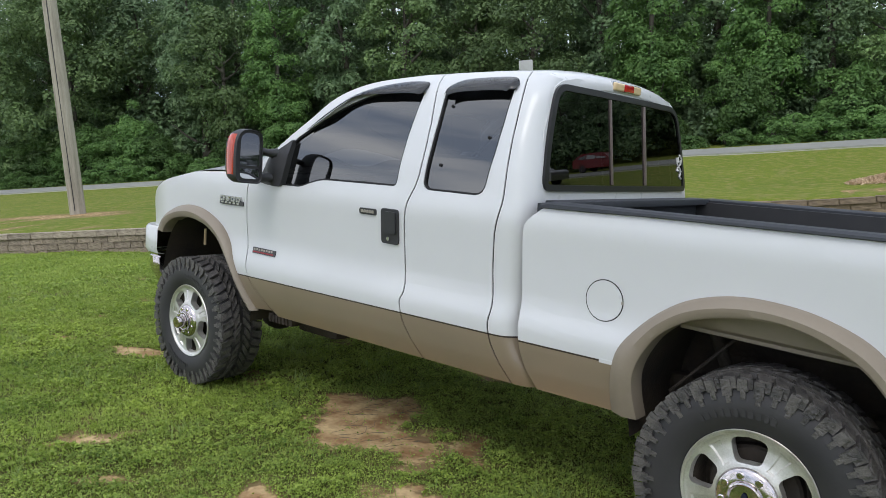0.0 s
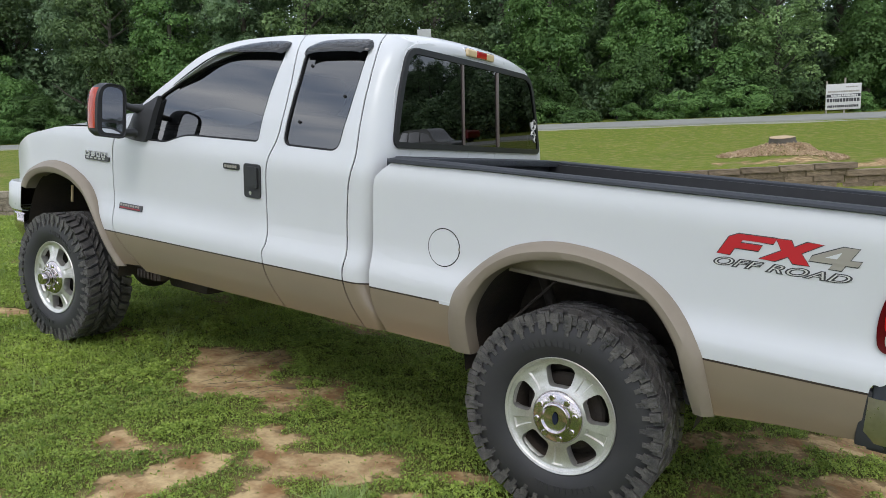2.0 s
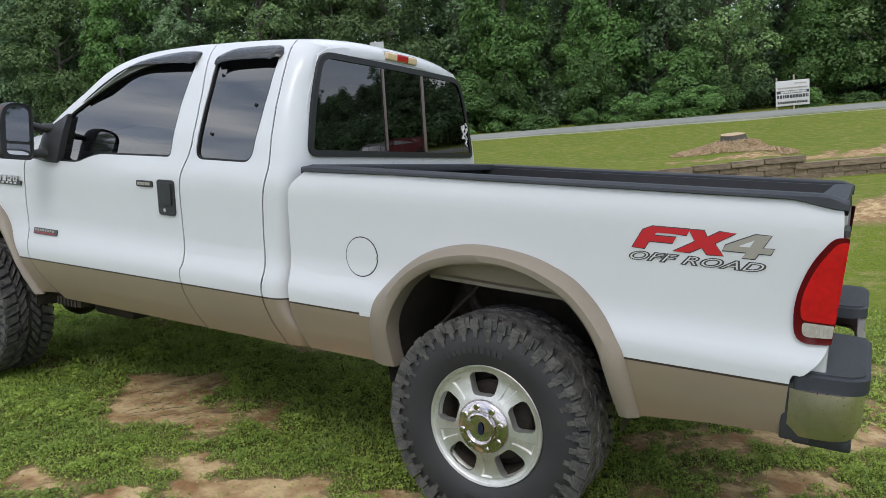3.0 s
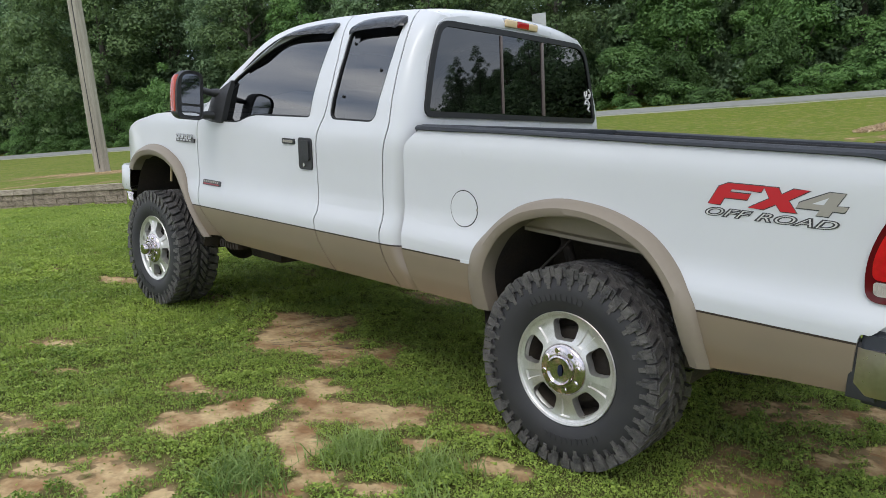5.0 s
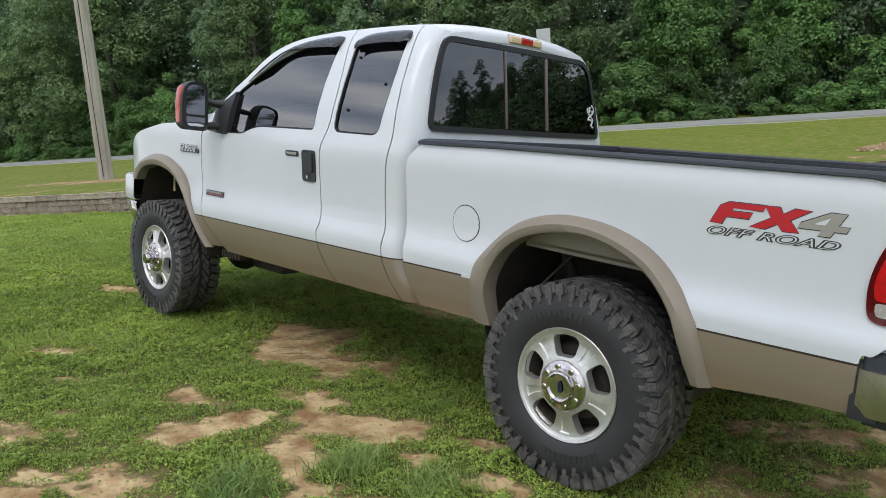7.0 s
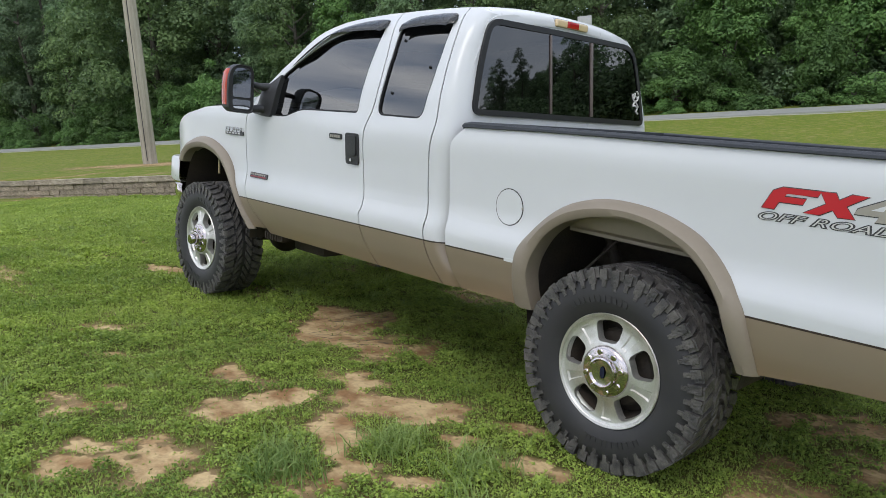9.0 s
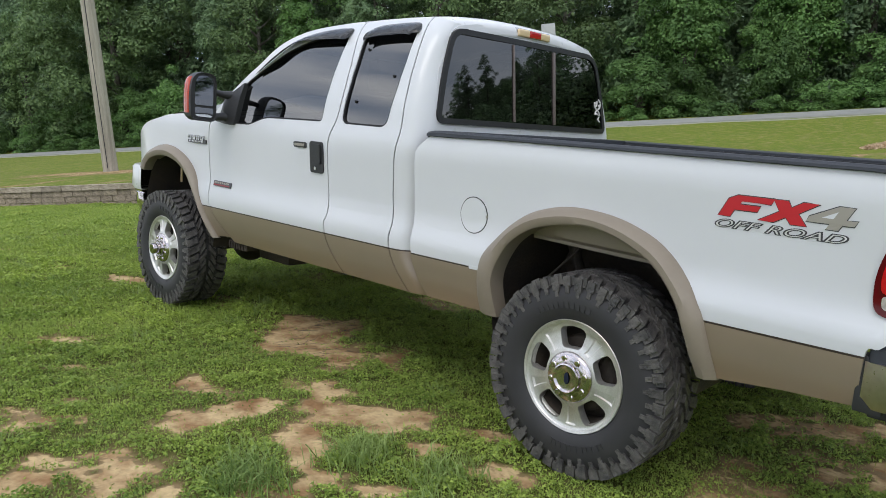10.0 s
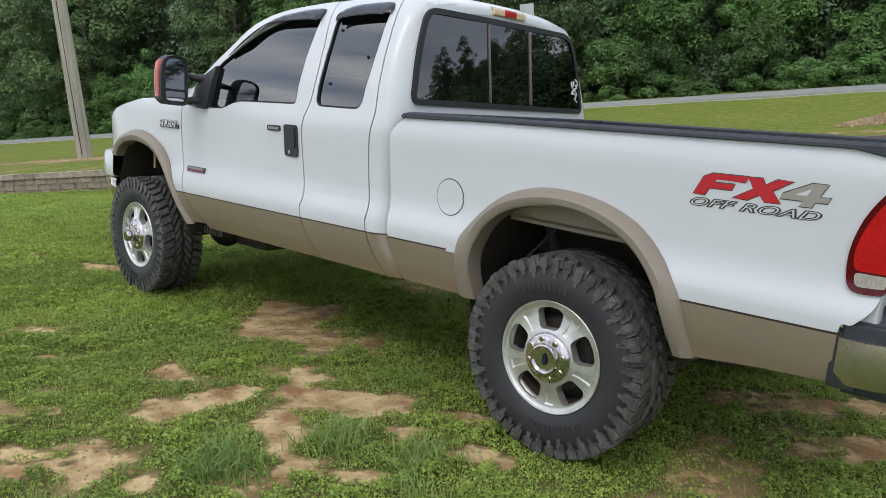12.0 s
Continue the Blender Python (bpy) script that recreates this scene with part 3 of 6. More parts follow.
def retaining_wall(u0, u1, courses, high, long, name, label, block, cap):
    """A low wall of weathered blocks in courses, each block a piece of its own, with a cap course."""
    base = bmesh.new()
    n = 24
    rows = []
    for i in range(n + 1):
        u = u0 + (u1 - u0) * i / n
        wv = wall_v(u)
        row = []
        for v, z in ((wv - 0.05, wall_base(u) - 0.3), (wv - 0.05, wall_top(u) - 0.03), (wv + 0.14, wall_top(u) - 0.03), (wv + 0.14, wall_base(u) - 0.3)):
            x, y = uv(u, v)
            row.append(base.verts.new((x, y, z)))
        rows.append(row)
    for a, b in zip(rows, rows[1:]):
        for k in range(4):
            base.faces.new((a[k], b[k], b[(k + 1) % 4], a[(k + 1) % 4]))
    base.faces.new(rows[0])
    base.faces.new(rows[-1])
    wall = tagged(part(name, base, block, smooth=0), label, "garden wall", kind="structure")
    rnd = random.Random(5 + int(u1))
    shapes = []
    for k in range(6):
        bm = bmesh.new()
        box(bm, -0.485, 0.485, -0.5, 0.5, -0.475, 0.475)
        bmesh.ops.bevel(bm, geom=bm.edges[:], offset=0.03, segments=1, affect="EDGES")
        for v in bm.verts:
            v.co += Vector((rnd.uniform(-0.01, 0.01), rnd.uniform(-0.06, 0.04), rnd.uniform(-0.02, 0.02)))
        ob = part("stone_block" if k < 5 else "cap_block", bm, block if k < 5 else cap, wall, smooth=0)
        shapes.append(ob.data)
        bpy.data.objects.remove(ob)
    for c in range(courses):
        top = c == courses - 1
        u = u0 + (0.5 * long if c % 2 else 0)
        while u < u1:
            w = long * rnd.uniform(0.75, 1.25) * (1.6 if top else 1)
            um = u + w / 2
            z = wall_top(um) - high * (courses - c - 0.5)
            x, y = uv(um, wall_v(um) + 0.0)
            x2, y2 = uv(um + 0.1, wall_v(um + 0.1))
            o = new("cap_block" if top else "stone_block", shapes[5] if top else shapes[rnd.randrange(5)])
            o.parent = wall
            deep = 0.22 if top else 0.16
            o.matrix_basis = Matrix.LocRotScale((x, y, z), Euler((0, rnd.uniform(-0.012, 0.012), math.atan2(y2 - y, x2 - x))), (w, deep * rnd.uniform(0.92, 1.06), high))
            u += w
    return wall


retaining_wall(-17.0, -1.5, 4, 0.115, 0.33, "wall_west", "low weathered block retaining wall at the lawn's edge", BLOCK, CAP)
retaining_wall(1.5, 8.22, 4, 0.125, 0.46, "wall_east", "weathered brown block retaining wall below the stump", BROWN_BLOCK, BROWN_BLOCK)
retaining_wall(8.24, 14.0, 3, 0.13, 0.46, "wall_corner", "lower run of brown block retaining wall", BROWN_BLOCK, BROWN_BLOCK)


# the tree stump in its mound of chips
def stump():
    root = empty("tree_stump", None, pose(STUMP[0], STUMP[1], ground_z(*STUMP) - 0.09, 5) @ Matrix.Scale(0.85, 4))
    bm = bmesh.new()
    rings = []
    for z, r in ((-0.1, 0.46), (0.05, 0.37), (0.15, 0.335), (0.20, 0.33)):
        rings.append([bm.verts.new((r * (1 + 0.07 * math.sin(3 * a + 1) + 0.05 * math.sin(7 * a)) * math.cos(a), r * (1 + 0.06 * math.cos(4 * a)) * math.sin(a), z)) for a in [k * math.tau / 30 for k in range(30)]])
    for a, b in zip(rings, rings[1:]):
        for k in range(30):
            bm.faces.new((a[k], a[(k + 1) % 30], b[(k + 1) % 30], b[k]))
    part("trunk", bm, BARK, root)
    bm = bmesh.new()
    ring = [bm.verts.new((0.335 * (1 + 0.07 * math.sin(3 * a + 1) + 0.05 * math.sin(7 * a)) * math.cos(a), 0.335 * (1 + 0.06 * math.cos(4 * a)) * math.sin(a), 0.203)) for a in [k * math.tau / 30 for k in range(30)]]
    bm.faces.new(ring)
    ex = bmesh.ops.extrude_face_region(bm, geom=bm.faces[:])
    for v in (g for g in ex["geom"] if isinstance(g, bmesh.types.BMVert)):
        v.co.z += 0.012
    part("sawn_top", bm, CUT_WOOD, root, "pale freshly sawn top")
    tagged(root, "freshly cut tree stump in a mound of wood chips", "tree stump")
    rng = np.random.default_rng(3)
    n = 7000
    r, a = 1.50 * np.sqrt(rng.random(n)), rng.random(n) * math.tau
    cs = np.empty((n, 4, 3))
    for i in range(n):
        x, y = STUMP[0] + r[i] * math.cos(a[i]), STUMP[1] + r[i] * math.sin(a[i]) * 0.8
        c = np.array((x, y, ground_z(x, y) + 0.02))
        d1, d2 = rng.normal(size=3), rng.normal(size=3)
        d1, d2 = d1 / np.linalg.norm(d1) * rng.uniform(0.015, 0.05), d2 / np.linalg.norm(d2) * 0.012
        cs[i] = c - d1 - d2, c + d1 - d2, c + d1 + d2, c - d1 + d2
    tagged(new("wood_chips", quads("wood_chips", cs, CHIPS)), "scattered brown wood chips round the stump", "wood chips", kind="stuff")


stump()


# ---- utility pole, signs ----
def utility_pole(x, y, z):
    root = empty("utility_pole", None, pose(x, y, z))
    bm = bmesh.new()
    tube(bm, [(0, 0, -0.4), (0, 0, 0.3), (0.01, 0, 3), (0, 0.01, 6), (0, 0, 10.5)], [0.205, 0.20, 0.188, 0.172, 0.145], 20)
    part("shaft", bm, POLE_WOOD, root)
    bm = bmesh.new()
    tube(bm, [(0.15, -0.134, 0.1), (0.14, -0.128, 3), (0.134, -0.116, 7)], 0.012, 6)
    part("ground_wire", bm, BLACK, root, "dark ground wire stapled to the pole")
    return tagged(root, "weathered grey wooden utility pole", "utility pole")


utility_pole(-15.6, 5.72, ground_z(-15.6, 5.72))


def land_sign(x, y, z, turn):
    root = empty("roadside_sign", None, pose(x, y, z, 0, 0, turn) @ Matrix.Diagonal((0.84, 0.84, 1.0, 1)))
    bm = bmesh.new()
    box(bm, -0.85, 0.85, -0.02, 0.02, 0.62, 1.75, 0.008)
    board = part("board", bm, SIGN_WHITE, root)
    for px in (-0.8, 0.08):
        bm = bmesh.new()
        box(bm, px - 0.04, px + 0.04, 0.025, 0.10, -0.3, 2.0 if px > 0 else 1.9)
        part("post", bm, POLE_WOOD, root)
    rnd = random.Random(4)

    def bars(z0, h, mater, x0=-0.76, x1=0.76, ww=(0.05, 0.12)):
        xx = x0
        while xx < x1:
            w = min(rnd.uniform(*ww), x1 - xx)
            bm = bmesh.new()
            box(bm, xx, xx + w * 0.8, -0.028, -0.0205, z0, z0 + h)
            part("letter_bar", bm, mater, board)
            xx += w
    bm = bmesh.new()
    box(bm, -0.82, 0.82, -0.0255, -0.0203, 1.17, 1.30)
    part("dark_band", bm, SIGN_INK, board)
    bars(1.19, 0.09, SIGN_WHITE, -0.6, 0.7)
    bars(0.96, 0.15, SIGN_INK, -0.8, 0.8, (0.09, 0.16))
    bars(0.72, 0.10, SIGN_INK)
    bars(1.38, 0.07, DECAL_GREY)
    bars(1.58, 0.05, DECAL_GREY, 0.1, 0.7)
    return tagged(root, "white land sign with dark unreadable lines on two posts", "sign")


land_sign(2.08, 34.56, 0.40, 20)


def back_of_sign(x, y, z):
    root = empty("road_sign", None, pose(x, y, z, 0, 0, 30))
    bm = bmesh.new()
    box(bm, -0.23, 0.23, -0.006, 0.006, 2.5, 3.75, 0.004)
    part("plate", bm, GREY_METAL, root)
    bm = bmesh.new()
    box(bm, -0.03, 0.03, 0.008, 0.05, -0.4, 3.55)
    part("post", bm, GREY_METAL, root)
    return tagged(root, "grey metal back of a road sign on its post", "road sign")


back_of_sign(-9.12, 18.05, ground_z(-9.12, 18.05))


# ---- trees ----
def crown_mesh(name, seed, height, radius, base, leaf, n_puffs, per, material, slim=1.0, puff=(0.55, 1.15)):
    """Leaves on the shells of drooping puffs that are stacked round an uneven crown, so that light and gaps fall between them."""
    rng = np.random.default_rng(seed)
    lobes = rng.normal(size=(7, 3))
    lobes /= np.linalg.norm(lobes, axis=1)[:, None]
    heights = rng.uniform(0.0, 0.34, 7)
    pts, nrms = [], []
    for k in range(n_puffs):
        d = rng.normal(size=3)
        d /= np.linalg.norm(d)
        bulge = 0.70 + float(np.max(np.clip(lobes @ d, 0, 1) ** 5 * heights)) * 1.7
        t = rng.uniform(0.35, 1.0) ** 0.5
        taper = 1.0 - 0.42 * slim * max(d[2], 0)
        c = np.array((d[0] * radius * bulge * taper, d[1] * radius * bulge * taper, d[2] * (height - base) * 0.5 * min(bulge, 1.05))) * t
        c[2] += (height + base) / 2
        size = rng.uniform(*puff)
        n = int(per * (size / np.mean(puff)) ** 2)
        e = rng.normal(size=(n, 3)) + (0, 0, 0.75) + 0.40 * np.array((d[0], d[1], 0))
        e /= np.linalg.norm(e, axis=1)[:, None]
        shell = size * (1 - 0.32 * rng.random((n, 1)) ** 1.6) * (1 + 0.22 * np.sin(e[:, :1] * 5 + k) * np.cos(e[:, 1:2] * 6))
        off = e * shell * np.array((1.0, 1.0, 0.58))
        off[:, 2] -= 0.30 * (off[:, 0] ** 2 + off[:, 1] ** 2) / size
        pts.append(c + off)
        nrms.append(e)
    P, N = np.concatenate(pts), np.concatenate(nrms)
    n = len(P)
    nrm = N * 0.9 + rng.normal(size=(n, 3)) * 0.42 + (0, 0, 0.35)
    nrm /= np.linalg.norm(nrm, axis=1)[:, None]
    a = np.cross(nrm, rng.normal(size=(n, 3)))
    a /= np.linalg.norm(a, axis=1)[:, None]
    b = np.cross(nrm, a)
    s = (leaf * rng.uniform(0.6, 1.4, n))[:, None]
    Q = np.stack((P - a * s * 0.8 - b * s * 0.5, P + b * s * 0.75, P + a * s * 0.9 - b * s * 0.3), axis=1)
    return quads(name, Q, material)


def trunk_mesh(name, seed, height, r, base):
    rng = random.Random(seed)
    bm = bmesh.new()
    pts = [(0, 0, -0.5), (rng.uniform(-0.1, 0.1), rng.uniform(-0.1, 0.1), base)]
    pts += [(rng.uniform(-0.3, 0.3), rng.uniform(-0.3, 0.3), base + (height * 0.85 - base) * k / 3) for k in (1, 2, 3)]
    tube(bm, pts, [r * 1.25, r, r * 0.7, r * 0.42, r * 0.12], 9)
    for k in range(7):
        a, z = rng.uniform(0, math.tau), base * 0.8 + (height * 0.7 - base * 0.8) * rng.random()
        L = rng.uniform(0.9, 1.9)
        tube(bm, [(0, 0, z), (math.cos(a) * L * 0.5, math.sin(a) * L * 0.5, z + 0.5 * L * 0.6), (math.cos(a) * L, math.sin(a) * L, z + L * 0.75)], [r * 0.42, r * 0.25, r * 0.06], 6)
    me = bpy.data.meshes.new(name)
    bm.to_mesh(me)
    bm.free()
    me.polygons.foreach_set("use_smooth", [True] * len(me.polygons))
    me.materials.append(BARK)
    return me


KINDS = []
for k, (h, r, base, leaf, puffs, per, material, slim, puff) in enumerate((
        (9.5, 2.1, 0.2, 0.092, 60, 230, LEAF_A, 0.9, (0.4, 1.0)), (11.5, 2.7, 0.6, 0.095, 72, 230, LEAF_A, 1.0, (0.45, 1.1)), (13.5, 2.3, 1.0, 0.092, 76, 220, LEAF_B, 1.2, (0.35, 0.95)),
        (16.0, 3.6, 2.0, 0.125, 78, 120, LEAF_B, 1.2, (0.5, 1.2)), (17.5, 3.0, 2.6, 0.105, 88, 120, LEAF_B, 1.6, (0.35, 0.85)), (7.5, 1.9, -0.2, 0.085, 58, 250, LEAF_V, 0.9, (0.35, 0.85)),
        (13.0, 2.0, -0.2, 0.088, 115, 220, LEAF_V, 0.6, (0.4, 0.9)), (12.5, 5.0, 0.2, 0.092, 180, 270, LEAF_A, 0.8, (0.5, 1.1)))):
    KINDS.append((crown_mesh("crown", 20 + k, h, r, base, leaf, puffs, per, material, slim, puff), trunk_mesh("trunk", 40 + k, h, 0.10 + 0.009 * h, max(base, 1.2))))
BUSH = [crown_mesh("foliage", 70 + k, h, r, -0.3, 0.075, 22, 190, LEAF_V, 0.3, (0.28, 0.6)) for k, (h, r) in enumerate(((1.6, 1.3), (2.3, 1.5), (1.2, 1.3)))]
FAR_CROWN = crown_mesh("foliage", 90, 15.0, 4.6, -0.5, 0.20, 44, 70, LEAF_B, 0.6, (0.9, 1.6))
MOUND = [crown_mesh("foliage", 76 + k, h, r, -0.5, 0.08, 26, 270, LEAF_V, 0.5, (0.4, 0.85)) for k, (h, r) in enumerate(((3.2, 1.7), (5.0, 1.6)))]
THICKET = [crown_mesh("foliage", 80 + k, h, r, -0.5, 0.18, 40, 50, LEAF_B, 0.3, (0.6, 1.2)) for k, (h, r) in enumerate(((5.0, 3.0), (6.5, 3.2)))]

LABELS = ("leafy green edge tree hung with vines", "broad leafy oak at the wood's edge", "tall mixed woodland tree", "tall dark woodland tree with bare lower trunk",
          "tall slim pine with a bare trunk", "low tree smothered in bright green vines",
          "tall tree trunk wrapped to the top in vines", "wide spreading oak with leafy boughs to the ground")


def tree(kind, x, y, scale, turn, group):
    root = empty("tree", None, Matrix.LocRotScale((x, y, ground_z(x, y) - 0.1), Euler((0, 0, turn)), (scale, scale, scale)))
    for nm, me in (("crown", KINDS[kind][0]), ("trunk", KINDS[kind][1])):
        o = new(nm, me)
        o.parent = root
    return tagged(root, LABELS[kind], "tree", group)


rt = random.Random(11)
FRONT = [(-62, 1, 1.2), (-57, 2, 1.2), (-52, 0, 1.3), (-41.3, 7, 1.4), (-30.5, 2, 1.2), (-26.5, 1, 1.1), (-22.5, 6, 1.1), (-18.5, 2, 1.2), (-14, 1, 1.2), (-10, 0, 1.2), (-6.0, 1, 1.05),
         (0.1, 6, 1.05), (3.4, 5, 0.8), (5.6, 6, 0.95), (8.7, 2, 1.05), (11.6, 1, 0.9), (15.8, 6, 0.9), (19.0, 1, 1.1), (22.0, 2, 1.1)]
for u, kind, size in FRONT:        # front of the wood, in masses with dark gaps between
    x, y = uv(u + rt.uniform(-0.3, 0.3), 36.4 + rt.uniform(-0.8, 1.2))
    tree(kind, x, y, size * rt.uniform(0.95, 1.05), rt.uniform(0, 6.28), "wood behind the road")
u = -98.0
while u < 34:                      # taller rows behind
    x, y = uv(u + rt.uniform(-1, 1), 41.5 + rt.uniform(-1.5, 2.0))
    tree(rt.choice((3, 3, 4)), x, y, rt.uniform(1.0, 1.25), rt.uniform(0, 6.28), "wood behind the road")
    u += rt.uniform(3.4, 4.8)
u = -100.0
while u < 36:
    x, y = uv(u + rt.uniform(-1, 1), 48.5 + rt.uniform(-2, 2.0))
    tree(rt.choice((3, 3, 4)), x, y, rt.uniform(1.1, 1.4), rt.uniform(0, 6.28), "wood behind the road")
    u += rt.uniform(4.4, 6)
u = -62.0
while u < 22:                      # undergrowth along the verge
    x, y = uv(u, 33.6 + rt.uniform(-0.3, 0.7))
    if abs(u - 12.7) < 1.9:            # the sign stands here
        u += 1.0
        continue
    b = new("bush", rt.choice(BUSH))
    s = rt.uniform(0.6, 1.05)
    b.matrix_basis = Matrix.LocRotScale((x, y, ground_z(x, y) - 0.1), Euler((0, 0, rt.uniform(0, 6.28))), (s * 1.2, s, s * 0.8))
    tagged(b, "bright green roadside bush tangled with vines", "bush", "bushes along the road")
    u += rt.uniform(1.3, 2.3)
u = -63.0
while u < 23:                      # mounds of vine over the feet of the trees
    x, y = uv(u, 35.0 + rt.uniform(-0.5, 0.8))
    b = new("vine_mound", rt.choice(MOUND))
    s = rt.uniform(0.75, 1.15)
    b.matrix_basis = Matrix.LocRotScale((x, y, ground_z(x, y) - 0.2), Euler((0, 0, rt.uniform(0, 6.28))), (s, s, s * rt.uniform(0.8, 1.15)))
    tagged(b, "green mound of vines over the trees' feet", "vines", "vines along the wood")
    u += rt.choice((1.6, 2.2, 2.8, 4.6))
for v0, gap in ((40.0, 3.0), (43.5, 3.4), (48.0, 4.2), (54.0, 5.0)):   # thickets that fill the wood's inside
    u = -76.0
    while u < 52:
        x, y = uv(u, v0 + rt.uniform(-1, 1))
        b = new("thicket", rt.choice(THICKET))
        s = rt.uniform(0.85, 1.2)
        b.matrix_basis = Matrix.LocRotScale((x, y, ground_z(x, y) - 0.2), Euler((0, 0, rt.uniform(0, 6.28))), (s, s, s))
        tagged(b, "dark dense thicket inside the wood", "thicket", "thickets in the wood")
        u += gap * rt.uniform(0.8, 1.2)
for v0 in (58.0, 63.0):            # the closed depth of the wood
    u = -110.0
    while u < 42:
        x, y = uv(u, v0 + rt.uniform(-1, 1))
        b = new("far_tree", FAR_CROWN)
        s = rt.uniform(0.75, 0.95)
        b.matrix_basis = Matrix.LocRotScale((x, y, ground_z(x, y) - 0.3), Euler((0, 0, rt.uniform(0, 6.28))), (s, s, s))
        tagged(b, "distant dark tree deep in the wood", "tree", "depth of the wood")
        u += rt.uniform(4.2, 5.4)
for k in range(14):                # low thickets behind the sign
    x, y = uv(3.0 + 1.6 * (k % 7) + rt.uniform(-0.3, 0.3), 37.6 + 3.0 * (k // 7))
    b = new("thicket", THICKET[k % 2])
    b.matrix_basis = Matrix.LocRotScale((x, y, ground_z(x, y) - 0.3), Euler((0, 0, rt.uniform(0, 6.28))), (0.6, 0.6, 0.6))
    tagged(b, "dark dense thicket inside the wood", "thicket", "thickets in the wood")
for k in range(8):                 # the wood's far end
    x, y = uv(-86 + 4 * k, 52 + rt.uniform(-1, 1))
    b = new("far_tree", FAR_CROWN)
    b.matrix_basis = Matrix.LocRotScale((x, y, ground_z(x, y) - 0.3), Euler((0, 0, rt.uniform(0, 6.28))), (0.8, 0.8, rt.uniform(1.0, 1.2)))
    tagged(b, "distant dark tree deep in the wood", "tree", "depth of the wood")
for k in range(20):                # more of the wood along the road, past the lawn
    x, y = uv(50 + 2.1 * k, 38 + rt.uniform(-2, 4))
    tree(rt.choice((3, 4, 3)), x, y, rt.uniform(0.58, 0.66), rt.uniform(0, 6.28), "wood behind the road")
    x, y = uv(50 + 2.1 * k, 42 + rt.uniform(-1, 1))
    b = new("far_tree", FAR_CROWN)
    b.matrix_basis = Matrix.LocRotScale((x, y, ground_z(x, y) - 0.3), Euler((0, 0, rt.uniform(0, 6.28))), (0.7, 0.7, rt.uniform(0.52, 0.62)))
    tagged(b, "distant dark tree deep in the wood", "tree", "depth of the wood")
    x, y = uv(50 + 2.1 * k, 35 + rt.uniform(-1, 1))
    b = new("thicket", THICKET[k % 2])
    b.matrix_basis = Matrix.LocRotScale((x, y, ground_z(x, y) - 0.2), Euler((0, 0, rt.uniform(0, 6.28))), (1, 1, rt.uniform(0.7, 0.95)))
    tagged(b, "dark dense thicket inside the wood", "thicket", "thickets in the wood")
for k in range(17):                # trees that close the place behind the camera
    a = radians(-178 + 196 * k / 16)
    d = rt.uniform(46, 60)
    tree(rt.choice((3, 4)), 4 + d * math.cos(a), -2 + d * math.sin(a), rt.uniform(0.9, 1.2), rt.uniform(0, 6.28), "trees round the lawn")


# ---- cars parked past the lawn ----
def parked_car(x, y, turn, high, material, label):
    root = empty("parked_car", None, pose(x, y, ground_z(x, y), 0, 0, turn))
    bm = bmesh.new()
    side = curve_through([(-2.25, 0.35), (-2.28, 0.75), (-2.05, 0.92), (-1.15, 1.0), (-0.5, high - 0.06), (0.2, high), (1.5, high - 0.05), (2.1, 1.02), (2.25, 0.8), (2.22, 0.35)], 4)
    rings = [[bm.verts.new((p[0] * k, w * (1 - 0.16 * smooth_step(0.95, high, p[1])), p[1])) for p in side] for w, k in ((-0.90, 0.99), (-0.82, 1.0), (0.82, 1.0), (0.90, 0.99))]
    for a, b in zip(rings, rings[1:]):
        for q in range(len(side) - 1):
            bm.faces.new((a[q], a[q + 1], b[q + 1], b[q]))
    bm.faces.new(rings[0][::-1])
    bm.faces.new(rings[-1])
    part("body", bm, material, root)
    for s_ in (-1, 1):
        for x0, x1, lean0, lean1 in ((-0.85, 0.05, 0.45, 0.0), (0.13, 0.95, 0.0, 0.0), (1.03, 1.75, 0.0, -0.28)):
            bm = bmesh.new()
            lo, hi = 1.02, high - 0.13
            vs = [bm.verts.new((px, s_ * (0.905 - 0.144 * smooth_step(0.95, high, pz)), pz)) for px, pz in ((x0, lo), (x1, lo), (x1 + lean1, hi), (x0 + lean0, hi))]
            bm.faces.new(vs)
            part("window", bm, SMOKE, root, "dark side window")
        for wx in (-1.4, 1.38):
            bm = bmesh.new()
            lathe(bm, [(0.0, 0.0), (0.2, 0.0), (0.22, 0.02), (0.31, 0.0), (0.34, 0.03), (0.34, 0.2)], 28)
            for v in bm.verts:
                v.co = Vector((v.co.x + wx, s_ * (0.91 - v.co.y), v.co.z + 0.34))
            part("wheel", bm, TYRE, root, "dark car wheel")
    tagged(root, label, "car", "cars parked past the lawn")


parked_car(27.4, 31.9, radians(-46), 1.75, mat("silver_car_paint", (0.26, 0.26, 0.265), 0.3, metal=0.5, coat=0.5), "silver sport utility car parked on the grass")
parked_car(30.6, 45.3, radians(19), 1.45, mat("red_car_paint", (0.16, 0.007, 0.010), 0.3, coat=0.3), "dark red car parked on the grass")


# ---- the pickup truck ----
# Own axes: x to the tail from the front axle, y to the far side from the near flank, z up from the ground it stands on.
truck = empty("pickup_truck", None, TILT.copy())
tagged(truck, "lifted white and tan pickup truck parked on grass", "pickup truck")

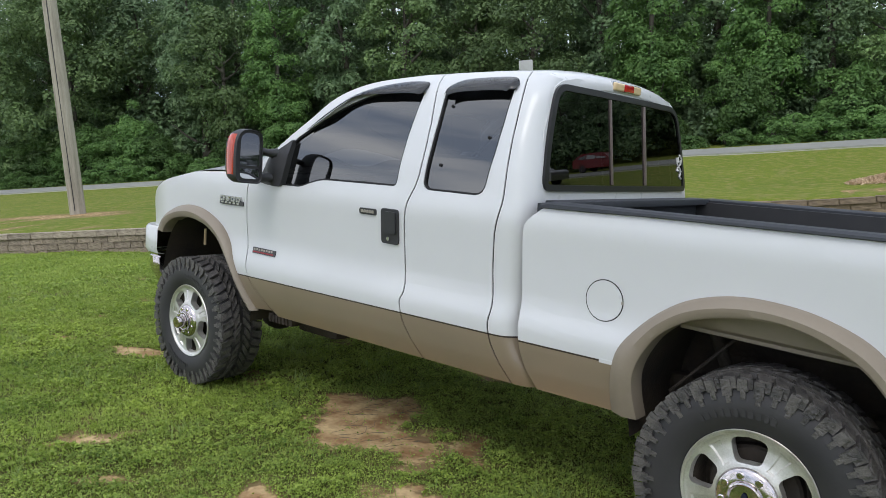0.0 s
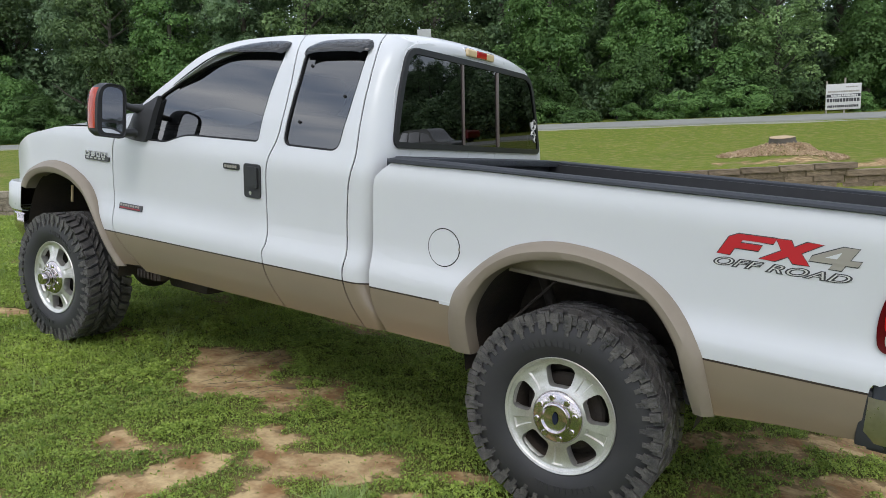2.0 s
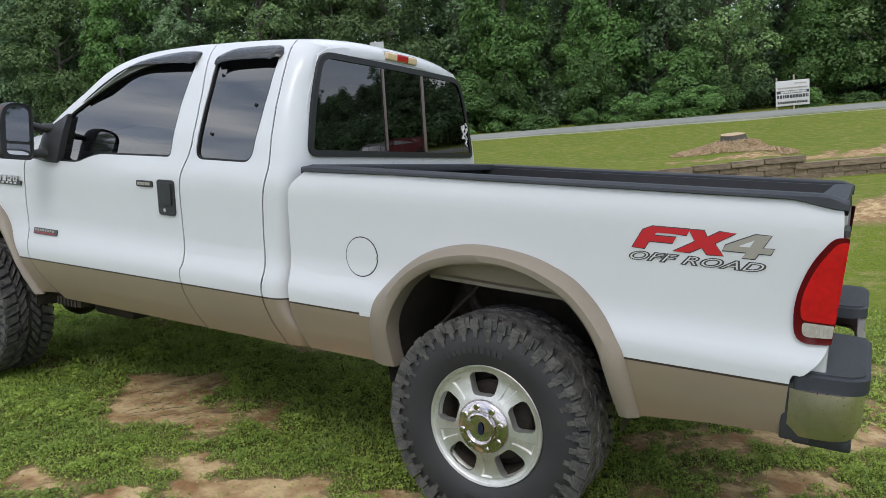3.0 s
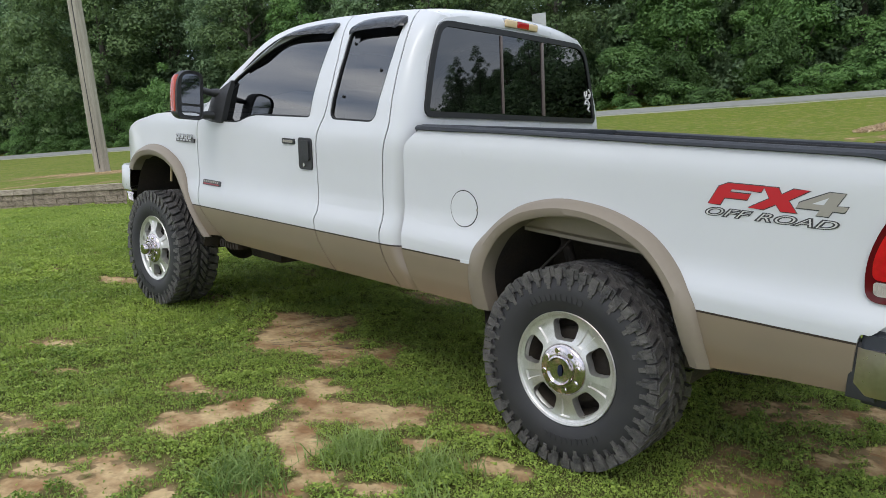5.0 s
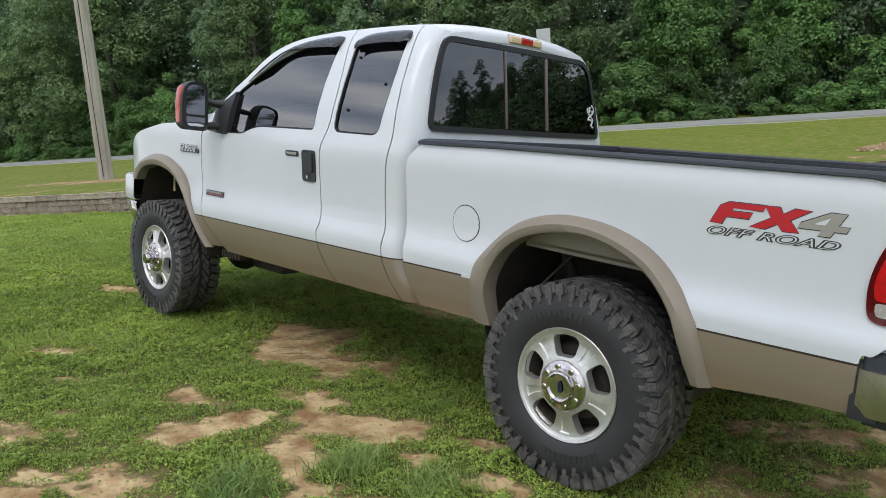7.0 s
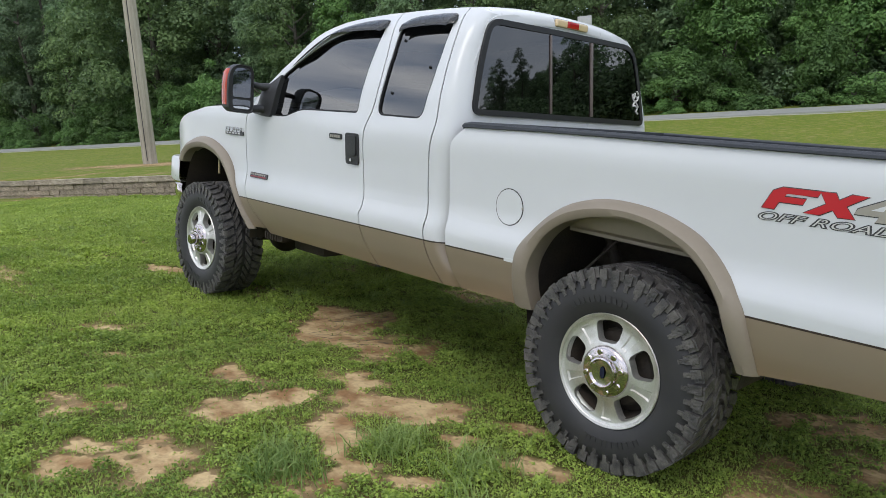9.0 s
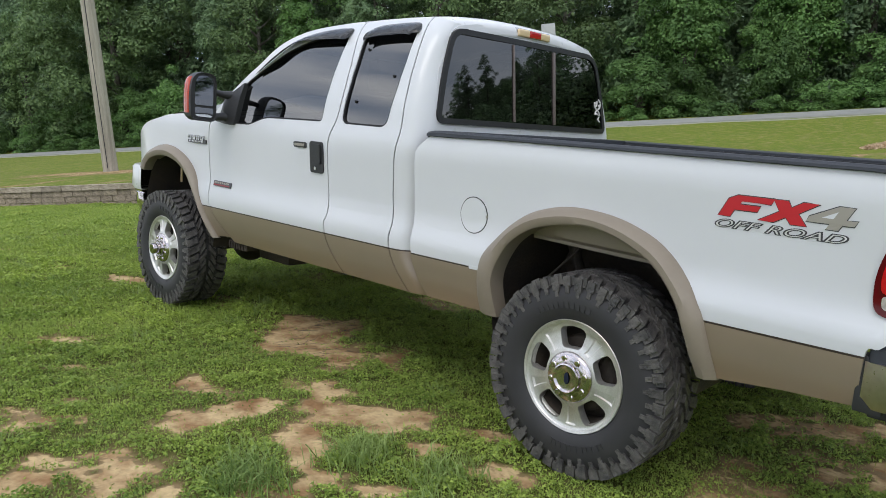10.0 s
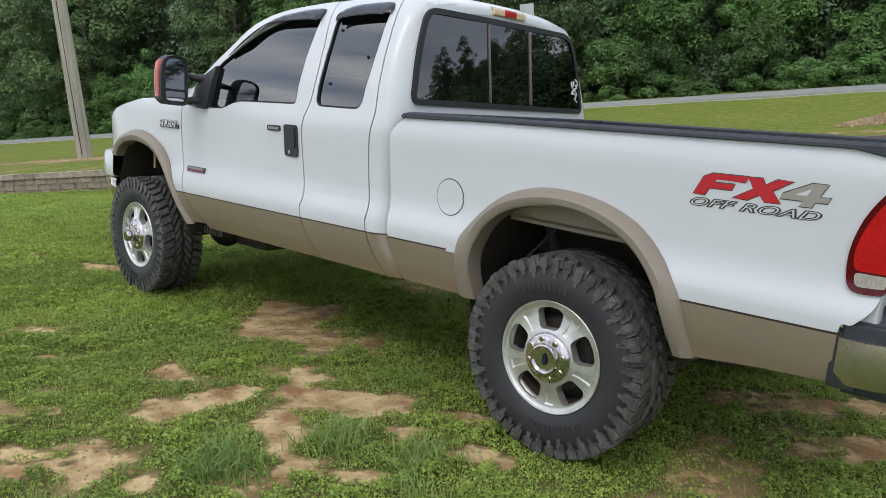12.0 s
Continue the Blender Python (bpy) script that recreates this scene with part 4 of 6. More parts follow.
PZ = np.array([0.55, 0.62, 0.70, 0.80, 0.87, 0.91, 0.945, 0.985, 1.05, 1.20, 1.33, 1.385, 1.43, 1.47, 1.52, 1.60, 1.75, 1.90, 1.98, 2.04, 2.075, 2.10])
PY = np.array([0.115, 0.085, 0.056, 0.036, 0.031, 0.031, 0.040, 0.053, 0.058, 0.053, 0.045, 0.043, 0.052, 0.063, 0.071, 0.085, 0.130, 0.190, 0.232, 0.275, 0.315, 0.36])


def flank(x, z):
    """How far in the body's side lies at a height."""
    s = sum(float(np.interp(z + d, PZ, PY)) for d in (-0.016, -0.008, 0, 0.008, 0.016)) / 5
    if x < -0.35 and z > 0.9:                       # the nose turns in
        s += 0.43 * (-0.35 - x) ** 2
    return s


ZC = frange(0.60, 2.1, 0.035)
BOTTOM = 0.605
# joints between the panels
A_GAP = [(0.772, BOTTOM), (0.66, 0.70), (0.575, 0.775), (0.516, 0.857), (0.503, 0.964), (0.482, 1.142), (0.493, 1.342), (0.520, 1.455)]
B_GAP = [(1.945, BOTTOM), (1.870, 0.72), (1.829, 0.801), (1.808, 0.894), (1.829, 0.944), (1.816, 1.087), (1.806, 1.286), (1.822, 1.403), (1.872, 1.55), (1.868, 1.81), (1.80, 2.075)]
C_GAP = [(2.510, BOTTOM), (2.430, 0.74), (2.394, 0.841), (2.391, 0.903), (2.400, 0.960), (2.387, 1.119), (2.390, 1.302), (2.408, 1.394), (2.418, 1.484), (2.405, 1.726), (2.388, 1.942), (2.355, 2.085)]
D_GAP = [(2.655, 0.615), (2.60, 0.72), (2.568, 0.851), (2.561, 1.019), (2.552, 1.227), (2.553, 1.345), (2.576, 1.391), (2.640, 1.445)]
ROOF_EDGE = [(0.61, 1.54), (0.712, 1.628), (0.785, 1.688), (0.95, 1.822), (1.11, 1.960), (1.326, 2.043), (1.62, 2.078), (1.80, 2.086), (2.10, 2.092), (2.355, 2.09)]


def shifted(pts, dx):
    return [(p[0] + dx, p[1]) for p in pts]


roof_line = curve_through(ROOF_EDGE, 4)
a_line, b_line, c_line, d_line = (curve_through(g, 3) for g in (A_GAP, B_GAP, C_GAP, D_GAP))
GAP = 0.0045

# wheel arches: outer and inner edge of the tan flares
R_OUT = curve_through([(3.035, 0.615), (3.035, 0.74), (3.05, 0.86), (3.087, 0.943), (3.153, 1.022), (3.234, 1.091), (3.329, 1.148), (3.437, 1.184), (3.548, 1.202), (3.658, 1.201), (3.77, 1.188), (3.878, 1.159), (3.983, 1.112), (4.072, 1.039), (4.138, 0.958), (4.193, 0.861), (4.22, 0.779), (4.242, 0.697), (4.263, 0.605)], 4)
R_IN = curve_through([(3.166, 0.615), (3.154, 0.71), (3.151, 0.785), (3.163, 0.85), (3.193, 0.917), (3.248, 0.997), (3.342, 1.066), (3.444, 1.104), (3.564, 1.125), (3.679, 1.13), (3.79, 1.111), (3.885, 1.076), (3.979, 1.024), (4.046, 0.953), (4.104, 0.855), (4.137, 0.763), (4.159, 0.69), (4.173, 0.645), (4.185, 0.605)], 4)
F_OUT = curve_through([(-0.612, 1.011), (-0.559, 1.071), (-0.466, 1.131), (-0.35, 1.178), (-0.228, 1.206), (-0.107, 1.21), (0.028, 1.189), (0.165, 1.135), (0.257, 1.069), (0.338, 0.965), (0.41, 0.854), (0.467, 0.757), (0.525, 0.663), (0.559, 0.605)], 4)
F_IN = curve_through([(-0.476, 0.986), (-0.428, 1.04), (-0.334, 1.092), (-0.243, 1.114), (-0.145, 1.123), (-0.063, 1.12), (0.019, 1.106), (0.089, 1.088), (0.199, 1.031), (0.297, 0.943), (0.376, 0.849), (0.431, 0.751), (0.476, 0.654), (0.505, 0.605)], 4)



def both(name, build, material, label="", parent=truck, smooth=35):
    """A part for the near side and its mirror twin for the far side."""
    return part(name, build(), material, parent, label, smooth), part(name, mirrored(build()), material, parent, label, smooth)


# -- front fender
hood_edge = [(-0.835, 1.11), (-0.832, 1.18), (-0.80, 1.235), (-0.71, 1.292), (-0.50, 1.365), (-0.25, 1.418), (-0.07, 1.448), (0.30, 1.468), (0.515, 1.473)]


def fender():
    mid_f = [((o[0] + i[0]) / 2, (o[1] + i[1]) / 2) for o, i in zip(F_OUT, F_IN)]
    gap = [p for p in shifted(a_line, -GAP) if p[1] > 0.612]
    out = [(-0.64, 1.0), (-0.82, 1.0)] + curve_through(hood_edge, 4) + gap[::-1]
    out += [p for p in mid_f[::-1] if p[1] > 0.612]
    return sheet(out, zcuts=ZC, xcuts=frange(-0.84, 0.5, 0.06), shape=flank)


both("fender", fender, PAINT)


def flare(outer, inner, k):
    """The tan lip round a wheel opening: from the flank out, over, and back in behind the edge."""
    bm = bmesh.new()
    rows = []
    for o, i in zip(outer, inner):
        o, i = np.array(o), np.array(i)
        yo = flank(max(o[0], -0.35), o[1])
        rise = smooth_step(0.62, 0.95, o[1]) * k
        row = []
        for t, y in ((0, yo + 0.012), (0.02, yo - 0.008), (0.18, yo * 0.5 - 0.004 - 0.006 * rise), (0.5, 0.006 - 0.014 * rise), (0.85, 0.010 - 0.016 * rise), (0.97, 0.016 - 0.014 * rise), (1.0, 0.030 - 0.01 * rise), (1.0, 0.10)):
            p = o + (i - o) * t
            nose = 0.43 * max(-0.35 - p[0], 0) ** 2 + 0.8 * max(flank(0, p[1]) - 0.036, 0) * smooth_step(0.86, 0.76, p[1]) * smooth_step(0.0, 0.3, t)
            row.append(bm.verts.new((p[0], y + nose, p[1])))
        rows.append(row)
    for a, b in zip(rows, rows[1:]):
        for k in range(len(a) - 1):
            bm.faces.new((a[k], b[k], b[k + 1], a[k + 1]))
    return bm


both("wheel_flare", lambda: flare(F_OUT, F_IN, 0.55), TAN, "tan painted front wheel flare")
both("wheel_flare", lambda: flare(R_OUT, R_IN, 0.85), TAN, "tan painted rear wheel flare")

# -- doors, each with its window opening
front_glass = rounded([(1.722, 1.476), (1.176, 1.472), (1.10, 1.455), (1.0, 1.418), (0.83, 1.418), (0.80, 1.47), (0.86, 1.690), (1.032, 1.80), (1.22, 1.915), (1.42, 1.985), (1.75, 2.0)], [0.03, 0.05, 0.05, 0.04, 0.02, 0.03, 0.05, 0.1, 0.12, 0.1, 0.06])
rear_glass = rounded([(2.30, 1.472), (1.905, 1.474), (1.915, 1.80), (1.890, 2.010), (2.325, 2.022), (2.335, 1.75)], [0.06, 0.055, 0.2, 0.07, 0.06, 0.3])


def front_door():
    out = [p for p in shifted(a_line, GAP)] + [p for p in roof_line if p[0] < 1.79]
    out += shifted(b_line, -GAP)[::-1]
    return sheet(out, [front_glass], ZC, frange(0.5, 1.9, 0.12), flank)


def rear_door():
    out = shifted(b_line, GAP) + [p for p in roof_line if 1.82 < p[0] < 2.34] + shifted(c_line, -GAP)[::-1]
    return sheet(out, [rear_glass], ZC, frange(1.8, 2.5, 0.12), flank)


near_front, far_front = both("front_door", front_door, PAINT)
near_rear, far_rear = both("rear_door", rear_door, PAINT)


backing_out = [(0.47, 0.64)] + [(0.47, 1.45)] + [p for p in roof_line if 0.70 < p[0] < 2.34] + [(2.395, 2.0), (2.405, 1.5), (2.43, 0.70), (2.45, 0.64)]


def grown(loop, d):
    c = np.mean(np.array([(p[0], p[1]) for p in loop]), axis=0)
    out = []
    for i in range(len(loop)):
        a, b = np.array(loop[i - 1]), np.array(loop[(i + 1) % len(loop)])
        t = (b - a) / (np.linalg.norm(b - a) + 1e-9)
        nrm = np.array((t[1], -t[0]))
        if np.dot(nrm, np.array(loop[i]) - c) < 0:
            nrm = -nrm
        out.append(np.array(loop[i]) + nrm * d)
    return out


for loop, doors in ((front_glass, (near_front, far_front)), (rear_glass, (near_rear, far_rear))):
    for side, door in enumerate(doors):
        bm = sheet(grown(loop, 0.006), (), frange(1.4, 2.05, 0.06), (), lambda x, z: flank(x, z) + 0.016, 0)
        part("window", mirrored(bm) if side else bm, TINT, door, "dark tinted side window")
        bm = sheet(grown(loop, 0.004), [grown(loop, -0.010)], frange(1.4, 2.05, 0.06), (), lambda x, z: flank(x, z) + 0.006, 0.012)
        part("window_seal", mirrored(bm) if side else bm, RUBBER_SEAL, door, "black rubber window seal")


def rain_visor(path, drop):
    """Smoked strip over a window: stands off the door, bows out, its ends rounded off."""
    bm = bmesh.new()
    rows = []
    n = len(path)
    for k, p in enumerate(path):
        end = min(k, n - 1 - k) / 3
        f = min(1.0, 0.35 + 0.65 * end)
        dn = np.array(drop[k])
        row = []
        for t, o in ((0, 0.0), (0.12, 0.016), (0.5, 0.030), (0.85, 0.034), (1.0, 0.030)):
            q = np.array(p) + dn * t * f
            row.append(bm.verts.new((q[0], flank(q[0], q[1]) - 0.002 - o * f, q[1])))
        rows.append(row)
    for a, b in zip(rows, rows[1:]):
        for j in range(4):
            bm.faces.new((a[j], b[j], b[j + 1], a[j + 1]))
    ret = bmesh.ops.solidify(bm, geom=bm.faces[:], thickness=0.004)
    return bm


fv = curve_through([(0.965, 1.765), (1.085, 1.856), (1.215, 1.948), (1.32, 1.998), (1.44, 2.028), (1.60, 2.045), (1.735, 2.038), (1.755, 2.005)], 3)
fd = [(0.010 - 0.008 * smooth_step(0.4, 0.7, k / (len(fv) - 1)), -0.018 - 0.054 * smooth_step(0.25, 0.75, k / (len(fv) - 1))) for k in range(len(fv))]
rv = curve_through([(1.895, 1.975), (1.915, 2.015), (1.97, 2.045), (2.08, 2.055), (2.25, 2.058), (2.315, 2.045), (2.342, 2.01)], 3)
rd = [(0.01, -0.035)] * 4 + [(0.0, -0.075)] * (len(rv) - 8) + [(-0.005, -0.06)] * 4
for side, (d1, d2) in enumerate(((near_front, near_rear), (far_front, far_rear))):
    for path, drop, door in ((fv, fd, d1), (rv, rd, d2)):
        bm = rain_visor(path, drop)
        part("rain_visor", mirrored(bm) if side else bm, VISOR, door, "smoked dark rain visor")

# black sheet behind the doors, added so the gaps look shaded
both("door_jamb", lambda: sheet(backing_out, [grown(front_glass, 0.012), grown(rear_glass, 0.012)], ZC, frange(0.5, 2.5, 0.3), lambda x, z: flank(x, z) + 0.0225, 0), RUBBER_SEAL, "black backing sheet that darkens the door gaps")

# -- cab corner and back wall
CAB_BACK = 2.566


def back_x(z):
    return CAB_BACK - 0.106 * min(max(z - 1.5, 0), 0.56) - 0.16 * max(z - 2.06, 0)


def bow(y):
    """How far the back wall curves forward towards its sides."""
    return 0.028 * min(abs(y - 1.04) / 0.84, 1.1) ** 2 - 0.004


def roof_drop(x):
    return 0.065 * (1 - math.sqrt(max(1 - min(max((x - 2.33) / 0.173, 0), 1) ** 2, 0)))


def cab_corner():
    """From the rear door's edge round the corner to the back wall."""
    bm = bmesh.new()
    rows = []
    zs = [BOTTOM + (2.088 - BOTTOM) * k / 46 for k in range(47)]
    cx = [p[0] for p in c_line]
    cz = [p[1] for p in c_line]
    for z in zs:
        x0 = float(np.interp(z, cz, cx)) + GAP
        y0 = flank(x0, z)
        xb = back_x(z) - bow(0.2) if z > 0.9 else back_x(z) - bow(0.2) + 0.11 * smooth_step(0.86, 0.605, z)
        r = min(0.10, xb - x0 - 0.004)
        row = [(x0, y0 + 0.02), (x0, y0), (xb - r, y0 + 0.002)]
        for k in range(1, 9):
            a = k / 8 * math.pi / 2
            row.append((xb - r + r * math.sin(a), y0 + 0.002 + (0.13 - 0.075 * smooth_step(1.75, 2.088, z)) * (1 - math.cos(a))))
        row.append((xb, y0 + 0.16))
        rows.append([bm.verts.new((x, y, z - roof_drop(x) * smooth_step(1.93, 2.088, z))) for x, y in row])
    for a, b in zip(rows, rows[1:]):
        for k in range(len(a) - 1):
            bm.faces.new((a[k], b[k], b[k + 1], a[k + 1]))
    return bm


both("cab_corner", cab_corner, PAINT)
# black strips laid along the door gaps in place of their shade
for gap_line in (a_line, b_line, c_line):
    def door_seal():
        bm = bmesh.new()
        tube(bm, [(x, flank(x, z) + 0.011, z) for x, z in gap_line if 0.615 < z < 2.06], 0.0065, 6)
        return bm
    both("door_seal", door_seal, RUBBER_SEAL, "black strip added to darken a door gap")

# rear window in (y, z) of the back wall
rear_pane = rounded([(0.188, 1.511), (1.892, 1.511), (1.832, 1.80), (1.750, 2.034), (0.330, 2.034), (0.248, 1.80)], [0.07, 0.07, 0.3, 0.13, 0.09, 0.3], 6)


def across(bm):
    """Turns a panel drawn in (x, z) so that it lies across the truck on the cab's back wall."""
    for v in bm.verts:
        y, d, z = v.co.x, v.co.y, v.co.z
        v.co = Vector((back_x(z) - bow(y) - d, y, z))
    return bm


wall_out = [(0.16, 1.0), (1.92, 1.0), (1.905, 1.52), (1.845, 1.80), (1.745, 2.012), (1.68, 2.045), (1.55, 2.07), (0.53, 2.07), (0.40, 2.045), (0.335, 2.012), (0.235, 1.80), (0.175, 1.52)]
part("cab_back", across(sheet(wall_out, [grown(rear_pane, -0.02)], frange(1.0, 2.1, 0.05), frange(0.2, 1.9, 0.1), lambda x, z: 0.0035, 0.02)), WHITE, truck)
rw = part("rear_window", across(sheet(grown(rear_pane, -0.004), [grown(rear_pane, -0.035)], frange(1.5, 2.1, 0.05), frange(0.2, 1.9, 0.15), lambda x, z: -0.012, 0.016)), WINDOW_SEAL, truck, "rounded rear window in a black seal, with a sliding middle pane")
inner = grown(rear_pane, -0.030)


def flat_bow(y):
    """The same curve in three flat lengths, one to a pane."""
    return float(np.interp(y, (0.19, 0.83, 1.235, 1.89), (bow(0.19), bow(0.83), bow(1.235), bow(1.89)))) - 0.003



for a, b in ((0.0, 0.83), (0.83, 1.235), (1.235, 2.1)):
    loop = [(min(max(p[0], a), b), p[1]) for p in inner]
    keep = []
    for p in loop:
        if not keep or abs(p[0] - keep[-1][0]) + abs(p[1] - keep[-1][1]) > 1e-4:
            keep.append(p)
    bm = sheet(keep, (), (), (), lambda x, z: 0, 0)
    for v in bm.verts:
        v.co = Vector((CAB_BACK - 0.106 * (v.co.z - 1.5) - flat_bow(v.co.x) + 0.004, v.co.x, v.co.z))
    pane = part("pane", bm, DARK_TINT, rw, "dark tinted pane")
    if pane.data.polygons[0].normal.x < 0:
        pane.data.flip_normals()
for y, half_w in ((0.83, 0.007), (1.235, 0.011)):
    bm = bmesh.new()
    for v in box(bm, -0.012, 0.008, y - half_w, y + half_w, 1.550, 1.995, 0.003):
        pass
    for v in bm.verts:
        v.co.x += back_x(v.co.z) - bow(y) + 0.008
    part("divider", bm, mat("divider_metal", (0.16, 0.13, 0.12), 0.4, metal=0.3), rw, "brown metal divider bar")


# -- roof, windscreen, hood
def roof():
    bm = bmesh.new()
    rows = []
    xs = [1.18, 1.24, 1.33, 1.5, 1.7, 1.9, 2.1, 2.25, 2.34, 2.40, 2.44, 2.466, 2.485, 2.497, 2.503]
    rx, rz = [p[0] for p in roof_line], [p[1] for p in roof_line]
    for x in xs:
        edge = float(np.interp(min(x, 2.355), rx, rz))
        drop = roof_drop(x) + 0.10 * max((1.33 - x) / 0.3, 0) ** 1.6
        round_ = min(max((x - 2.402) / 0.1, 0), 0.995)
        ye = flank(min(x, 2.355), edge) + 0.055 * (1 - math.sqrt(1 - round_ ** 2))
        row = []
        for k in range(17):
            t = k / 16 * 2 - 1
            c = 1 - abs(t) ** 2.6
            y = 1.04 + t * (1.04 - ye)
            row.append(bm.verts.new((x + (0.030 * c - 0.019) * smooth_step(2.3, 2.45, x) - (0.16 * c if x < 1.25 else 0.10 * c if x < 1.3 else 0), y, edge + 0.048 * c * smooth_step(1.0, 1.75, x) - drop)))
        rows.append(row)
    for a, b in zip(rows, rows[1:]):
        for k in range(16):
            bm.faces.new((a[k], a[k + 1], b[k + 1], b[k]))
    rim = [e for e in bm.edges if len(e.link_faces) == 1]
    ret = bmesh.ops.extrude_edge_only(bm, edges=rim)
    for v in (g for g in ret["geom"] if isinstance(g, bmesh.types.BMVert)):
        v.co.z -= 0.03
    return bm


part("roof", roof(), WHITE, truck)


def windscreen():
    bm = bmesh.new()
    rows = []
    for x, z, ye in ((0.56, 1.50, 0.13), (0.80, 1.70, 0.15), (1.00, 1.86, 0.21), (1.20, 1.99, 0.27)):
        row = []
        for k in range(13):
            t = k / 12 * 2 - 1
            row.append(bm.verts.new((x - 0.20 * (1 - t * t), 1.04 + t * (1.04 - ye), z + 0.02 * (1 - t * t))))
        rows.append(row)
    for a, b in zip(rows, rows[1:]):
        for k in range(12):
            bm.faces.new((a[k], a[k + 1], b[k + 1], b[k]))
    return bm


part("windscreen", windscreen(), CLEAR, truck)


def a_pillar():
    bm = bmesh.new()
    tube(bm, [(0.55, 0.125, 1.49), (0.74, 0.140, 1.64), (0.95, 0.195, 1.79), (1.11, 0.255, 1.912), (1.25, 0.32, 1.975), (1.40, 0.37, 1.985)], 0.033, 10)
    return bm


both("windscreen_pillar", a_pillar, WHITE)


def hood():
    bm = bmesh.new()
    rows = []
    for x, z in ((-0.865, 1.09), (-0.862, 1.165), (-0.83, 1.235), (-0.72, 1.310), (-0.5, 1.395), (-0.25, 1.448), (0.0, 1.485), (0.25, 1.498), (0.5, 1.504)):
        row = []
        for k in range(21):
            t = k / 20 * 2 - 1
            side = 0.085 + 0.43 * max(-0.35 - x, 0) ** 2
            bow = 1 - abs(t) ** 3
            bulge = 0.06 * math.exp(-((abs(t) - 0.42) / 0.26) ** 4) * smooth_step(-0.62, -0.1, x)
            y = 1.04 + t * (1.04 - side)
            row.append(bm.verts.new((x - 0.10 * (1 - t * t) * smooth_step(0.2, -0.8, x), y, z - 0.02 * abs(t) ** 8 + (0.035 * bow + bulge) * min(1, (x + 0.865) / 0.2))))
        rows.append(row)
    for a, b in zip(rows, rows[1:]):
        for k in range(20):
            bm.faces.new((a[k], a[k + 1], b[k + 1], b[k]))
    return bm


part("hood", hood(), WHITE, truck, "white hood with two raised bulges")

# cowl and nose
bm = bmesh.new()
box(bm, 0.40, 0.60, 0.12, 1.96, 1.40, 1.485, 0.01)
part("cowl", bm, BLACK, truck)
bm = bmesh.new()
box(bm, -0.95, -0.80, 0.36, 1.72, 0.98, 1.25, 0.04)
part("grille", bm, CHROME, truck, "chrome grille")
for y in (0.22, 1.60):
    bm = bmesh.new()
    box(bm, -0.88, -0.74, y, y + 0.26, 1.00, 1.20, 0.04)
    part("headlight", bm, CLEAR_LENS, truck, "clear headlight")


def front_bumper():
    bm = bmesh.new()
    rows = []
    path = curve_through([(-0.60, 0.075), (-0.72, 0.085), (-0.82, 0.12), (-0.90, 0.22), (-0.95, 0.5), (-0.97, 1.04), (-0.95, 1.58), (-0.90, 1.86), (-0.82, 1.96), (-0.72, 1.995), (-0.60, 2.005)], 5)
    for p in path:
        rows.append([bm.verts.new((p[0] * s + o - 0.05, 1.04 + (p[1] - 1.04) * k, z)) for z, s, o, k in ((0.985, 1, 0.03, 0.985), (0.98, 1, 0.0, 1.0), (0.90, 1, -0.008, 1.01), (0.82, 1, 0, 1.0), (0.81, 1, 0.02, 0.985), (0.80, 1, 0.0, 0.99), (0.70, 1, 0.0, 0.985), (0.60, 1, 0.05, 0.95), (0.60, 1, 0.1, 0.9))])
    for a, b in zip(rows, rows[1:]):
        for k in range(8):
            bm.faces.new((a[k], b[k], b[k + 1], a[k + 1]))
    return bm


fb = part("front_bumper", front_bumper(), CHROME, truck, "chrome front bumper")


def bumper_cap():
    bm = bmesh.new()
    rows = []
    for p in curve_through([(-0.575, 0.068), (-0.72, 0.075), (-0.83, 0.115), (-0.91, 0.215), (-0.96, 0.5)], 5):
        rows.append([bm.verts.new((p[0] + o - 0.05, p[1] + q, z)) for z, o, q in ((1.005, 0.06, 0.05), (1.008, 0.01, 0.004), (0.99, -0.008, -0.006), (0.86, -0.012, -0.010), (0.835, 0.0, 0.0), (0.835, 0.03, 0.03))])
    for a, b in zip(rows, rows[1:]):
        for k in range(5):
            bm.faces.new((a[k], b[k], b[k + 1], a[k + 1]))
    return bm


for twin in (0, 1):
    part("bumper_cap", mirrored(bumper_cap()) if twin else bumper_cap(), WHITE, fb, "white painted bumper top")

# -- bed
R_MID = [((o[0] + i[0]) / 2, (o[1] + i[1]) / 2) for o, i in zip(R_OUT, R_IN)]
BED_TOP, TAIL_X = 1.456, 4.80
TAIL_EDGE = [(4.725, 0.655), (4.735, 0.855), (4.77, 0.875), (4.82, 0.96), (4.835, 1.10), (4.838, 1.30), (4.837, 1.38), (4.832, 1.43), (4.825, BED_TOP)]


def bed_flank(x, z):
    y = flank(0, z) if z > 0.62 else flank(0, 0.62)
    return y + (0.55 * max(x - 4.70, 0) ** 1.7 if x > 4.70 else 0)


def bed_side():
    out = list(d_line)
    out += [(2.66, BED_TOP)] + [(x, BED_TOP) for x in frange(2.7, 4.75, 0.2)]
    out += curve_through(TAIL_EDGE, 4)[::-1]
    out += [(4.5, 0.640), (4.262, 0.612)]
    out += [p for p in R_MID[::-1]]
    return sheet(out, (), ZC, frange(2.6, 4.85, 0.09), bed_flank)


bed_near, bed_far = both("bed_side", bed_side, PAINT)


